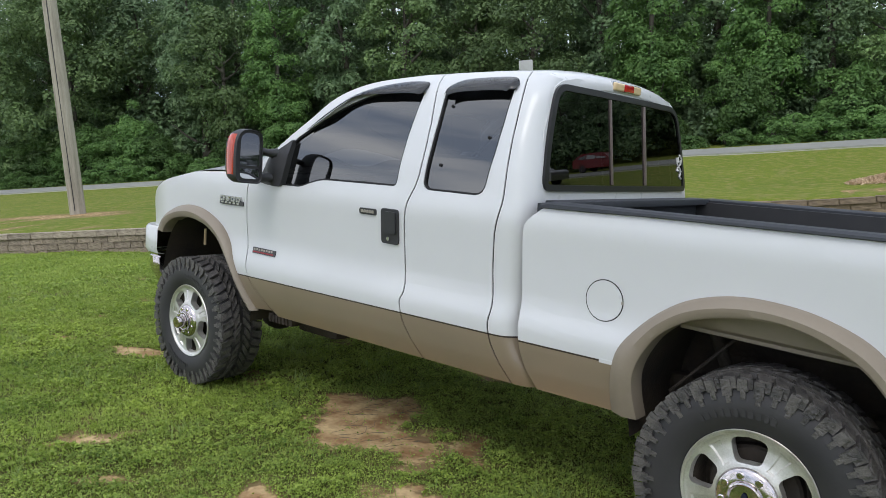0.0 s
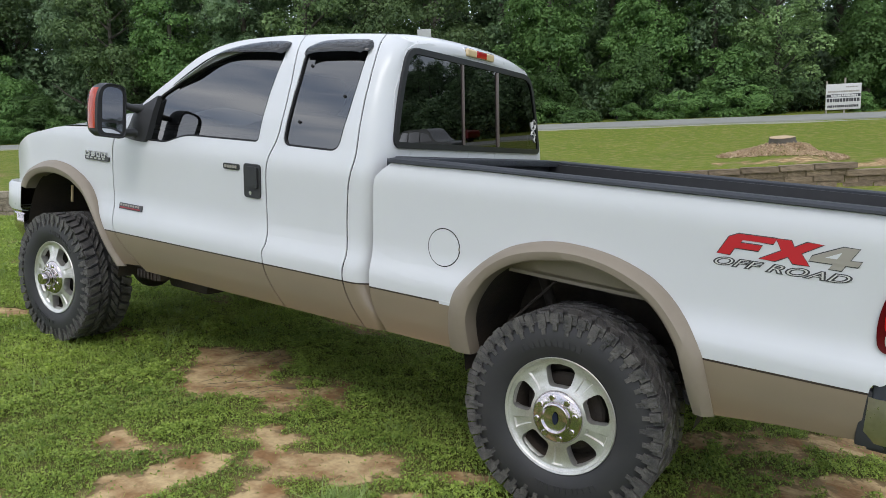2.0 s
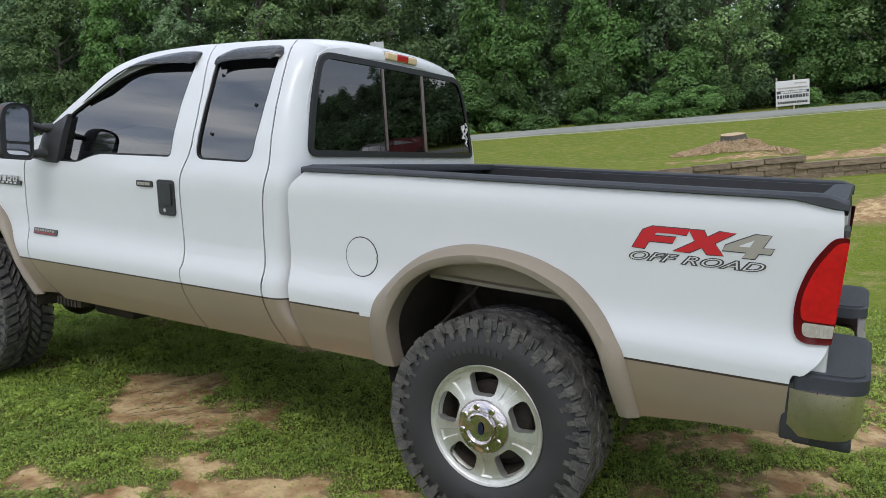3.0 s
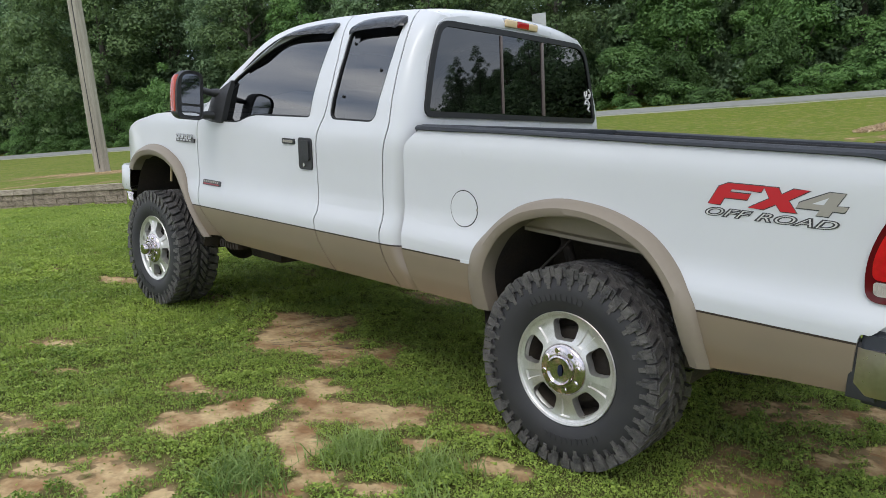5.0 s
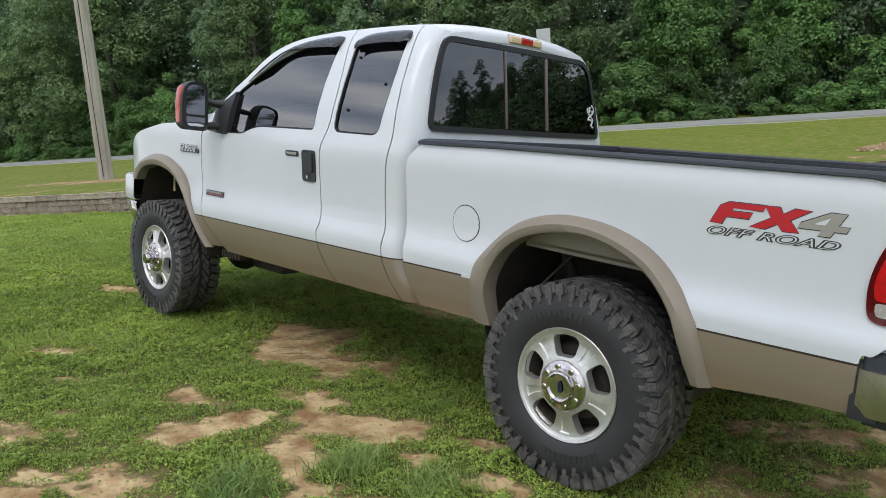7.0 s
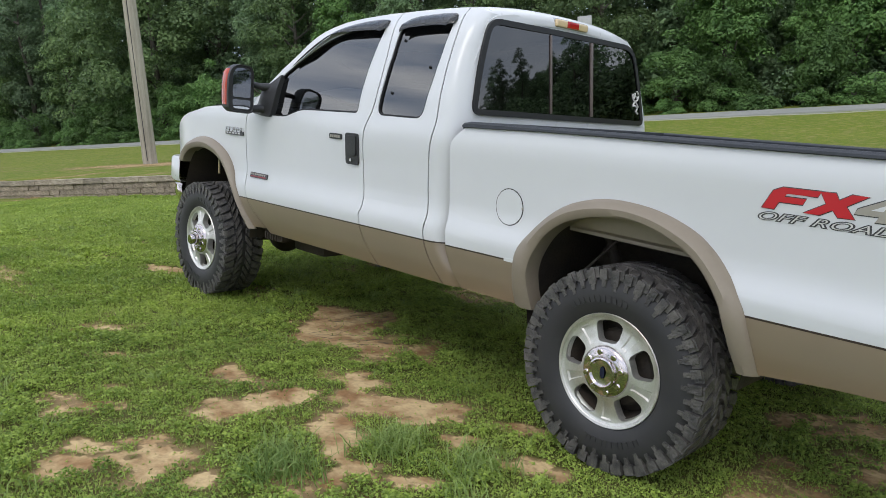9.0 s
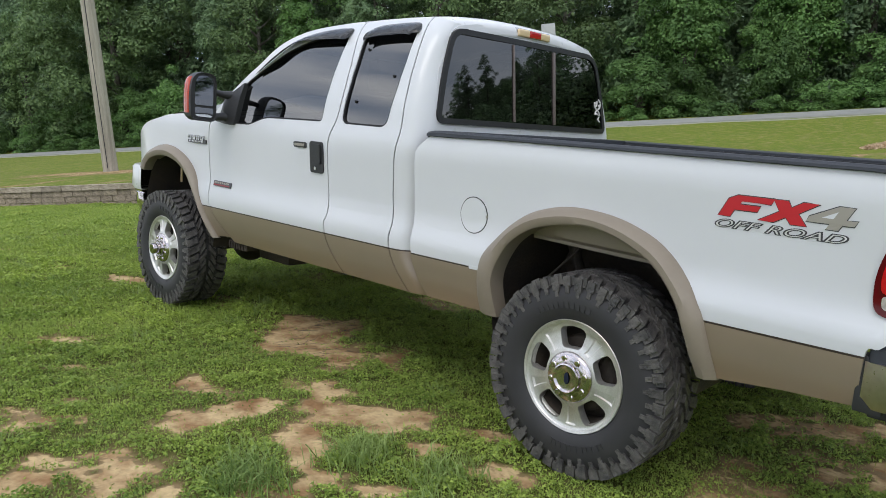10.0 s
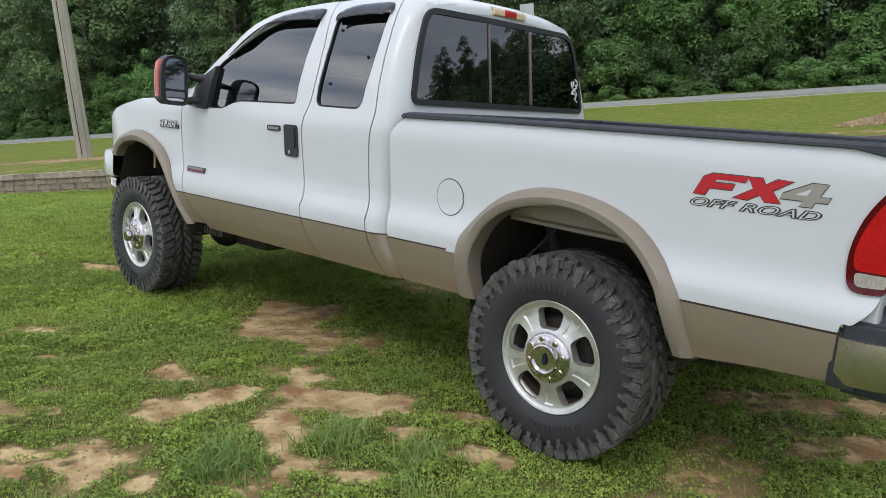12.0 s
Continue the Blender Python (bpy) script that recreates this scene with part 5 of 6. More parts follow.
def bed_rail():
    """Black cap along the top of the bed's side."""
    bm = bmesh.new()
    rows = []
    for x in [2.635, 2.645, 2.68] + frange(2.7, 4.55, 0.15) + frange(4.55, 4.80, 0.03) + [4.80, 4.815, 4.828, 4.838, 4.844]:
        e = 1 - 0.45 * smooth_step(2.68, 2.635, x)
        tail = smooth_step(4.76, 4.844, x)
        top = 1.479 * e + 1.462 * (1 - e) - 0.02 * tail ** 2
        low = 1.448 + 0.008 * smooth_step(2.7, 3.2, x) - 0.028 * smooth_step(4.68, 4.84, x)
        rows.append([bm.verts.new((x, y + (bed_flank(x, 1.4) - bed_flank(4.6, 1.4)) * (y < 0.15), z)) for y, z in ((0.052, low), (0.040, low + 0.004), (0.042, top - 0.010), (0.056, top), (0.150, top), (0.165, top - 0.01), (0.165, low - 0.02))])
    for a, b in zip(rows, rows[1:]):
        for k in range(6):
            bm.faces.new((a[k], b[k], b[k + 1], a[k + 1]))
    bm.faces.new(rows[0])
    bm.faces.new(rows[-1])
    return bm


both("bed_rail", bed_rail, GREY_PLASTIC, "dark grey plastic bed rail cap")
# bed tub: floor, inner walls, front wall, tailgate
bm = bmesh.new()
box(bm, 2.60, 4.78, 0.64, 1.44, 0.93, 0.965)
box(bm, 2.60, 3.05, 0.18, 1.90, 0.966, 0.985)
box(bm, 4.26, 4.78, 0.18, 1.90, 0.966, 0.985)
box(bm, 3.05, 4.26, 0.18, 0.645, 1.20, 1.22)
box(bm, 3.05, 4.26, 1.435, 1.90, 1.20, 1.22)
part("bed_floor", bm, BLACK, truck, "black bed liner floor")
for y in (0.155, 1.875):
    bm = bmesh.new()
    box(bm, 2.60, 4.78, y, y + 0.05, 1.20, 1.455)
    part("bed_inner_wall", bm, BLACK, truck, "black bed liner wall")
bm = bmesh.new()
box(bm, 2.585, 2.635, 0.10, 1.98, 0.94, 1.465)
box(bm, 2.585, 2.70, 0.16, 1.92, 1.440, 1.478, 0.008)
part("bed_front_wall", bm, GREY_PLASTIC, truck, "dark bed front wall with a rail cap")
def bed_end():
    bm = bmesh.new()
    box(bm, 4.76, 4.828, 0.082, 0.15, 0.875, 1.45, 0.012)
    return bm


both("bed_end", bed_end, WHITE, "white end pillar of the bed side")
bm = bmesh.new()
box(bm, 4.765, 4.825, 0.152, 1.928, 0.93, 1.42, 0.015)
tg = part("tailgate", bm, WHITE, truck, "white tailgate")
bm = bmesh.new()
box(bm, 4.75, 4.84, 0.17, 1.91, 1.425, 1.462, 0.015)
part("tailgate_cap", bm, GREY_PLASTIC, tg, "dark grey tailgate cap")
bm = bmesh.new()
box(bm, 4.825, 4.85, 0.90, 1.18, 1.20, 1.30, 0.01)
part("latch_handle", bm, BLACK, tg)


# -- tail light
def tail_light(loop, off, inset):
    return sheet(loop, (), frange(0.97, 1.36, 0.03), frange(4.70, 4.87, 0.02), lambda x, z: bed_flank(x, z) - off, inset)


tail_out = rounded([(4.735, 0.995), (4.835, 0.998), (4.858, 1.345), (4.815, 1.345), (4.755, 1.25), (4.722, 1.12)], [0.05, 0.015, 0.01, 0.03, 0.12, 0.12])
tail_in = rounded([(4.748, 1.072), (4.840, 1.068), (4.857, 1.332), (4.825, 1.328), (4.772, 1.24), (4.742, 1.14)], [0.02, 0.01, 0.01, 0.02, 0.1, 0.1])
tail_low = rounded([(4.755, 1.02), (4.835, 1.022), (4.838, 1.062), (4.752, 1.066)], [0.02, 0.006, 0.006, 0.012])
for side in (0, 1):
    f = mirrored if side else (lambda b: b)
    tl = part("tail_light", f(tail_light(tail_out, 0.010, 0.04)), DARK_RED, truck, "dark red tail light")
    part("brake_lens", f(tail_light(tail_in, 0.015, 0.006)), RED_LENS, tl, "bright red brake lens")
    part("reversing_lens", f(tail_light(tail_low, 0.016, 0.006)), CLEAR_LENS, tl, "clear ribbed reversing lens")
    for k in range(6):
        rib = rounded([(4.762 + 0.012 * k, 1.026), (4.766 + 0.012 * k, 1.026), (4.766 + 0.012 * k, 1.058), (4.762 + 0.012 * k, 1.058)], 0.0008, 2)
        part("lens_rib", f(tail_light(rib, 0.0185, 0.004)), DECAL_GREY, tl)


# -- rear bumper
def rear_bumper():
    bm = bmesh.new()
    rows = []
    path = curve_through([(4.735, 0.05), (4.80, 0.035), (4.89, 0.055), (4.93, 0.12), (4.945, 0.30), (4.945, 1.04), (4.945, 1.78), (4.93, 1.96), (4.89, 2.025), (4.80, 2.045), (4.735, 2.03)], 5)
    for p in path:
        rows.append([bm.verts.new((p[0] + (p[0] - 4.7) * 0.12 * o, 1.04 + (p[1] - 1.04) * (1 - 0.012 * i), z)) for z, o, i in ((0.828, -1, 3), (0.822, 0, 0), (0.80, 0.2, 0), (0.70, 0.1, 0), (0.665, -0.4, 1), (0.655, -1, 4))])
    for a, b in zip(rows, rows[1:]):
        for k in range(5):
            bm.faces.new((a[k], b[k], b[k + 1], a[k + 1]))
    return bm


rb = part("rear_bumper", rear_bumper(), BUMPER_CHROME, truck, "chrome rear step bumper")
for y0, y1 in ((0.03, 0.72), (1.36, 2.05)):
    bm = bmesh.new()
    o = rounded([(4.742, y0 + 0.01), (4.955, y0 + (0.03 if y0 < 1 else 0.0)), (4.965, y1 - (0.03 if y0 > 1 else 0)), (4.86, y1), (4.742, y1 - 0.01)], [0.02, 0.10, 0.06, 0.04, 0.02])
    for z0, z1, d in ((0.822, 0.885, 0.0),):
        ring = [bm.verts.new((p[0], p[1], z0)) for p in o]
        f = bm.faces.new(ring)
        ex = bmesh.ops.extrude_face_region(bm, geom=[f])
        for v in (g for g in ex["geom"] if isinstance(g, bmesh.types.BMVert)):
            v.co.z = z1
    top = [e for e in bm.edges if all(v.co.z > 0.88 for v in e.verts)]
    bmesh.ops.bevel(bm, geom=top, offset=0.014, segments=3, affect="EDGES")
    pad = part("step_pad", bm, GREY_PLASTIC, rb, "dark grey ribbed step pad")
bm = bmesh.new()
box(bm, 4.715, 4.80, 0.05, 0.12, 0.645, 0.84, 0.01)
box(bm, 4.75, 4.92, 0.10, 0.5, 0.62, 0.66, 0.01)
part("bumper_bracket", bm, BLACK, rb)

# -- wheels
TR, TW = 0.448, 0.315


def wheel_meshes():
    bm = bmesh.new()
    prof = [(0.238, 0.045), (0.248, 0.022), (0.262, 0.012), (0.30, 0.0), (0.345, -0.004), (0.380, 0.004), (0.408, 0.018), (0.420, 0.034), (0.424, 0.06)]
    prof += [(0.426, TW / 2)] + [(r, TW - y) for r, y in prof[::-1]]
    lathe(bm, prof, 96)
    tyre_b = bm
    # tread: shoulder lugs that wrap on to the sidewall, and two staggered inner rows
    bm = bmesh.new()

    def lug(a0, a1, y0, y1, r0, r1, skew=0.0):
        vs = []
        for r in (r0, r1):
            k = 1.0 if r == r0 else 0.89
            am, ym = (a0 + a1) / 2, (y0 + y1) / 2
            for a, y in ((a0, y0), (a1, y0), (a1, y1), (a0, y1)):
                aa, yy = am + (a - am) * k, ym + (y - ym) * (k if y0 > 0.02 else 1)
                aa += skew * (yy - ym)
                vs.append(bm.verts.new((r * math.cos(aa), yy, r * math.sin(aa))))
        for f in ((0, 1, 2, 3), (4, 7, 6, 5), (0, 4, 5, 1), (1, 5, 6, 2), (2, 6, 7, 3), (3, 7, 4, 0)):
            bm.faces.new([vs[i] for i in f])
    N = 44
    st = math.tau / N
    for k in range(N):
        a = k * st
        odd = k % 2
        for s in (1, -1):
            f = (lambda t: t) if s > 0 else (lambda t: TW - t)

            def put(a0, a1, y0, y1, r0, r1, skew=0.0):
                p, q = f(y0), f(y1)
                lug(a0, a1, min(p, q), max(p, q), r0, r1, skew * s)
            ph = 0.5 * st * (1 if s < 0 else 0)
            put(a + ph, a + ph + st * 0.76, 0.009 if odd else 0.003, 0.078 if odd else 0.087, 0.404, TR - 0.002 * odd, 0.9)
            put(a + ph + st * 0.20, a + ph + st * 0.90, 0.094, 0.146 if odd else 0.138, 0.404, TR, 3.2)
            # side biters, long and short by turns
            put(a + ph + st * 0.05, a + ph + st * 0.70, -0.001 if odd else -0.004, 0.03, 0.396 if odd else 0.378, 0.440)
            put(a + ph + st * 0.16, a + ph + st * 0.52, -0.0042, 0.02, 0.366 if odd else 0.352, 0.398)
    tread_b, bm = bm, tyre_b           # raised lettering blocks belong to the sidewall
    for base in (1.25, 4.4):
        for q in range(11):
            a0 = math.pi * base / math.pi + q * 0.085
            lug(a0, a0 + (0.05 if q % 3 else 0.066), -0.0042, 0.01, 0.302, 0.330)
    # rim: outer lip and barrel
    bm = bmesh.new()
    lathe(bm, [(0.236, 0.05), (0.246, 0.026), (0.252, 0.016), (0.249, 0.012), (0.240, 0.015), (0.232, 0.026), (0.222, 0.034), (0.216, 0.05)], 80)
    lip_b = bm
    # five-spoke face
    bm = bmesh.new()
    ra, rb_, R0, R1 = 0.126, 0.223, 0.085, 0.236
    rs = [R0, 0.105, 0.120] + [ra + (rb_ - ra) * 0.5 * (1 - math.cos(math.pi * k / 14)) for k in range(15)] + [0.226, 0.231, R1]

    def half(r):
        if r <= ra or r >= rb_:
            return 0.0
        s = (r - ra) / (rb_ - ra)
        shape = max(1 - abs(2 * s - 1) ** 4.0, 0) ** (1 / 4.0)
        return shape * (0.046 + 0.027 * s) / r

    def dish(r, t):
        d = float(np.interp(r, [0.085, 0.12, 0.15, 0.20, 0.226, 0.236], [0.004, 0.010, 0.020, 0.027, 0.024, 0.020]))
        # groove along the middle of each spoke
        off = (t - 0.5) * 2
        if abs(off) < 0.26 and 0.135 < r < 0.214:
            d += 0.008
        return d
    cols = 24
    ring = {}
    for sct in range(5):
        base = sct * math.tau / 5 + math.pi / 2
        for i, r in enumerate(rs):
            w = half(r)
            for c in range(cols + 1):
                t = c / cols
                th = base + w + (math.tau / 5 - 2 * w) * t
                ring[sct, i, c] = bm.verts.new((r * math.cos(th), dish(r, t), r * math.sin(th)))
        for i in range(len(rs) - 1):
            for c in range(cols):
                bm.faces.new((ring[sct, i, c], ring[sct, i, c + 1], ring[sct, i + 1, c + 1], ring[sct, i + 1, c]))
    bmesh.ops.remove_doubles(bm, verts=bm.verts, dist=0.0006)
    rim = [e for e in bm.edges if len(e.link_faces) == 1]
    ret = bmesh.ops.extrude_edge_only(bm, edges=rim)
    for v in (g for g in ret["geom"] if isinstance(g, bmesh.types.BMVert)):
        v.co.y += 0.045
        v.co.x *= 1.0
    face_b = bm
    # brake and backing
    bm = bmesh.new()
    lathe(bm, [(0.0, 0.10), (0.16, 0.10), (0.17, 0.11), (0.17, 0.15), (0.206, 0.16), (0.208, 0.12), (0.216, 0.052)], 48)
    disc_b = bm
    # hub cap with eight nut covers
    bm = bmesh.new()
    lathe(bm, [(0.0, -0.030), (0.040, -0.034), (0.052, -0.036), (0.060, -0.046), (0.066, -0.044), (0.069, -0.030), (0.100, -0.026), (0.110, -0.018), (0.116, -0.004), (0.117, 0.022)], 56)
    for k in range(8):
        a = k * math.tau / 8 + 0.2
        ring0 = None
        for r, y in ((0.0145, -0.012), (0.0145, -0.030), (0.011, -0.034), (0.0001, -0.035)):
            cur = [bm.verts.new((0.087 * math.cos(a) + r * math.cos(q * math.tau / 12), y, 0.087 * math.sin(a) + r * math.sin(q * math.tau / 12))) for q in range(12)]
            if ring0:
                for q in range(12):
                    bm.faces.new((ring0[q], ring0[(q + 1) % 12], cur[(q + 1) % 12], cur[q]))
            ring0 = cur
    for v in bm.verts:
        v.co.y += 0.018
    cap_b = bm
    bm = bmesh.new()
    ringv = [bm.verts.new((0.012 * math.cos(q * math.tau / 24), -0.0185, 0.026 * math.sin(q * math.tau / 24))) for q in range(24)]
    bm.faces.new(ringv)
    logo_b = bm
    return tyre_b, tread_b, lip_b, face_b, disc_b, cap_b, logo_b


protos = None


def wheel(x, y, z, turn, spin, label):
    global protos
    root = empty("wheel", truck, pose(x, y, z, 0, 0, turn) @ pose(0, 0, 0, 0, spin, 0))
    root["label"] = label
    if protos is None:
        bms = wheel_meshes()
        mats = (TYRE, TREAD, ALLOY, ALLOY, UNDER, CHROME, mat("badge_blue", (0.012, 0.016, 0.04), 0.25, coat=0.3))
        protos = [part(n, b, m, root, lab, 32) for n, b, m, lab in zip(("tyre", "tread", "rim", "spokes", "brake_disc", "hub_cap", "emblem"), bms, mats,
                  ("black mud-terrain tyre", "chunky dusty tread lugs", "polished alloy rim", "five machined alloy spokes", "", "chrome hub cap", "small dark oval emblem"))]
    else:
        for p in protos:
            shared(p, root, Matrix())
    return root


FRONT_X, REAR_X = -0.131, 3.630
wheel(FRONT_X, -0.062, 0.447, 0, 30, "front wheel with mud-terrain tyre")
wheel(REAR_X, -0.014, 0.466, 0, -4, "rear wheel with mud-terrain tyre")
wheel(FRONT_X, 2.14, 0.447, 180, 20, "front wheel with mud-terrain tyre")
wheel(REAR_X, 2.094, 0.466, 180, 50, "rear wheel with mud-terrain tyre")


# -- wheel wells and underbody
def well(cx, r, y0, y1):
    bm = bmesh.new()
    rows = []
    for k in range(25):
        a = math.pi * (-0.08 + 1.16 * k / 24)
        rows.append([bm.verts.new((cx + r * 1.03 * math.cos(a), y, 0.66 + r * math.sin(a))) for y in (y0, y1)])
    for a, b in zip(rows, rows[1:]):
        bm.faces.new((a[0], b[0], b[1], a[1]))
    ring = [r_[1] for r_ in rows]
    bm.faces.new(ring)
    return bm


for cx in (-0.03, 3.66):
    both("wheel_well", lambda cx=cx: well(cx, 0.53, 0.075, 0.62), UNDER, "dusty black wheel well")
bm = bmesh.new()
box(bm, 0.55, 2.58, 0.16, 1.92, 0.60, 0.66)
part("floor_pan", bm, UNDER, truck)
for y in (0.50, 1.46):
    bm = bmesh.new()
    box(bm, -0.80, 4.72, y, y + 0.09, 0.56, 0.72, 0.01)
    part("frame_rail", bm, UNDER, truck, "dark steel frame rail")
for x in (-0.02, REAR_X):
    bm = bmesh.new()
    tube(bm, [(x, 0.20, TR), (x, 1.88, TR)], 0.055, 12)
    part("axle", bm, UNDER, truck)
    bm = bmesh.new()
    bmesh.ops.create_uvsphere(bm, u_segments=18, v_segments=12, radius=0.17)
    for v in bm.verts:
        v.co = Vector((v.co.x * 1.1 + x, v.co.y * 0.8 + (1.04 if x > 1 else 0.72), v.co.z + TR))
    part("differential", bm, UNDER, truck)
for y in (0.46, 1.58):
    bm = bmesh.new()
    for k in range(4):
        L = 0.75 - 0.14 * k
        tube(bm, [(REAR_X - L, y, 0.62 - 0.012 * k), (REAR_X, y, 0.50 - 0.02 * k), (REAR_X + L, y, 0.64 - 0.012 * k)], 0.018, 6)
    part("leaf_spring", bm, UNDER, truck)
    bm = bmesh.new()
    tube(bm, [(REAR_X - 0.30, y - 0.05, 0.98), (REAR_X - 0.06, y - 0.05, 0.44)], 0.028, 10)
    part("shock_absorber", bm, UNDER, truck)
bm = bmesh.new()
tube(bm, [(0.6, 1.04, 0.55), (REAR_X - 0.2, 1.04, 0.47)], 0.05, 12)
part("drive_shaft", bm, UNDER, truck)
bm = bmesh.new()
box(bm, 0.55, 0.95, 0.42, 1.3, 0.42, 0.60, 0.05)
part("transfer_case", bm, UNDER, truck)
bm = bmesh.new()
box(bm, 0.62, 0.86, 0.13, 0.22, 0.545, 0.60, 0.012)
for k in range(6):
    box(bm, 0.645 + k * 0.034, 0.657 + k * 0.034, 0.122, 0.2, 0.548, 0.592)
part("step_bracket", bm, UNDER, truck, "ribbed dark bracket under the sill")
bm = bmesh.new()
tube(bm, [(1.2, 1.45, 0.52), (2.8, 1.5, 0.52), (3.1, 1.62, 0.72), (4.4, 1.66, 0.62)], 0.045, 10)
part("exhaust_pipe", bm, UNDER, truck)
# inner fender panel that shows above the rear tyre
bm = bmesh.new()
rows = []
for k in range(13):
    x = 3.28 + 0.80 * k / 12
    top = 1.14 - 0.35 * ((x - 3.66) / 0.42) ** 2 * 0.2
    rows.append([bm.verts.new((x, y, z)) for y, z in ((0.085, top), (0.11, 1.055 - 0.02 * k / 12), (0.15, 1.035 - 0.02 * k / 12), (0.15, 1.02 - 0.02 * k / 12))])
for a, b in zip(rows, rows[1:]):
    for k in range(3):
        bm.faces.new((a[k], b[k], b[k + 1], a[k + 1]))
part("inner_fender", bm, TAN, truck, "dusty tan inner fender edge")

# -- cab inside
inside = part("cabin_floor", (lambda b: (box(b, 0.5, 2.5, 0.14, 1.94, 0.66, 0.70), b)[1])(bmesh.new()), SEAT, truck)
for y in (0.28, 1.20):
    bm = bmesh.new()
    box(bm, 1.15, 1.65, y, y + 0.58, 0.78, 1.08, 0.06)
    box(bm, 1.60, 1.76, y + 0.02, y + 0.56, 1.02, 1.66, 0.06)
    box(bm, 1.68, 1.78, y + 0.15, y + 0.43, 1.68, 1.88, 0.04)
    part("seat", bm, SEAT, truck, "dark cloth seat")
bm = bmesh.new()
box(bm, 2.10, 2.42, 0.2, 1.88, 0.8, 1.45, 0.06)
part("rear_bench", bm, SEAT, truck, "dark rear bench")
bm = bmesh.new()
box(bm, 0.50, 0.86, 0.14, 1.94, 1.20, 1.475, 0.06)
part("dashboard", bm, BLACK, truck)
bm = bmesh.new()
tube(bm, [(1.09 - 0.06 * math.sin(a), 0.57 + 0.17 * math.cos(a), 1.345 + 0.14 * math.sin(a)) for a in [k * math.tau / 24 for k in range(25)]], 0.011, 8, False)
tube(bm, [(0.85, 0.57, 1.25), (1.09, 0.57, 1.345)], 0.03, 8)
tube(bm, [(1.09, 0.40, 1.345), (1.09, 0.74, 1.345)], 0.012, 8)
part("steering_wheel", bm, BLACK, truck)


# -- fittings on the near and far flanks
def plate(loop, off, deep, shape=None, zstep=0.03):
    """A flat fitting that follows the flank, standing off it."""
    zs = [p[1] for p in loop]
    sh = shape or flank
    return sheet(loop, (), frange(min(zs), max(zs), zstep), (), lambda x, z: sh(x, z) - off, deep)


def rect(x0, x1, z0, z1, r=0.01, slant=0.0):
    return rounded([(x0, z0), (x1, z0), (x1 + slant, z1), (x0 + slant, z1)], r, 4)


def on_door(name, build, material, doors, label=""):
    out = []
    for side, door in enumerate(doors):
        out.append(part(name, mirrored(build()) if side else build(), material, door, label))
    return out


on_door("door_handle", lambda: plate(rect(1.645, 1.772, 1.170, 1.357, 0.022, -0.002), 0.010, 0.02), BLACK, (near_front, far_front), "black plastic door handle")
doors2 = (near_front, far_front)
on_door("handle_flap", lambda: plate(rect(1.662, 1.756, 1.225, 1.342, 0.014), 0.020, 0.012), BLACK, doors2, "glossy black pull flap")
on_door("lock_cylinder", lambda: plate(rounded([(1.70 + 0.011 * math.cos(a), 1.197 + 0.011 * math.sin(a)) for a in [k * math.tau / 10 for k in range(10)]], 0), 0.016, 0.01), BADGE_GREY, doors2)
on_door("keypad", lambda: plate(rect(1.488, 1.606, 1.311, 1.345, 0.012), 0.008, 0.012), BLACK, (near_front,), "black entry keypad with five buttons")
for k in range(5):
    on_door("keypad_button", lambda k=k: plate(rect(1.502 + k * 0.019, 1.516 + k * 0.019, 1.320, 1.336, 0.003), 0.012, 0.006), DECAL_GREY, (near_front,))
# maker's side badges, as plain shapes
badge = part("side_badge", plate(rect(0.205, 0.455, 1.252, 1.281, 0.004, 0.004), 0.010, 0.012), DECAL_DARK, truck, "dark and silver badge on the fender")
for k, w in enumerate((0.052, 0.038, 0.042, 0.042)):
    x = 0.211 + (0, 0.068, 0.120, 0.176)[k]
    part("badge_block", sheet(rect(x, x + w, 1.275, 1.310, 0.004, 0.01), [rect(x + 0.012, x + w - 0.010, 1.286, 1.300, 0.002, 0.004)] if k != 1 else (), (), (), lambda a, b: flank(a, b) - 0.014, 0.012), BADGE_GREY, badge, "silver block of the badge")
for k in range(5):
    part("badge_block", plate(rect(0.225 + 0.042 * k, 0.253 + 0.042 * k, 1.260, 1.271, 0.001), 0.013, 0.006), BADGE_GREY, badge)
eng = part("door_badge", plate(rect(0.562, 0.792, 0.972, 1.004, 0.004, 0.003), 0.008, 0.012), DECAL_DARK, near_front, "dark badge with a red line low on the door")
part("red_bar", plate(rect(0.574, 0.778, 0.977, 0.984, 0.001), 0.011, 0.004), mat("dull_red_enamel", (0.26, 0.016, 0.022), 0.4), eng)
for k in range(8):
    part("badge_bar", plate(rect(0.577 + 0.025 * k, 0.593 + 0.025 * k, 0.989, 0.999, 0.001), 0.011, 0.004), DECAL_GREY, eng)

# fuel door
ring = [(2.976 + 0.088 * math.cos(a), 1.089 + 0.090 * math.sin(a)) for a in [k * math.tau / 48 for k in range(48)]]
ring_in = [(2.976 + 0.0835 * math.cos(a), 1.089 + 0.0855 * math.sin(a)) for a in [k * math.tau / 48 for k in range(48)]]
fd_ = part("fuel_door", plate(ring_in, 0.003, 0.012), WHITE, truck, "round white fuel door")
# no cut in the flank: a black ring gives the gap's shade
part("fuel_door_gap", sheet(ring, [ring_in], (), (), lambda x, z: flank(x, z) - 0.0012, 0.003), RUBBER_SEAL, fd_, "black ring drawn as the shaded gap round the fuel door")
bm = plate(rounded([(3.055, 1.085), (3.064, 1.085), (3.064, 1.098), (3.055, 1.098)], 0.002), 0.004, 0.006)
part("fuel_door_notch", bm, DECAL_GREY, fd_)
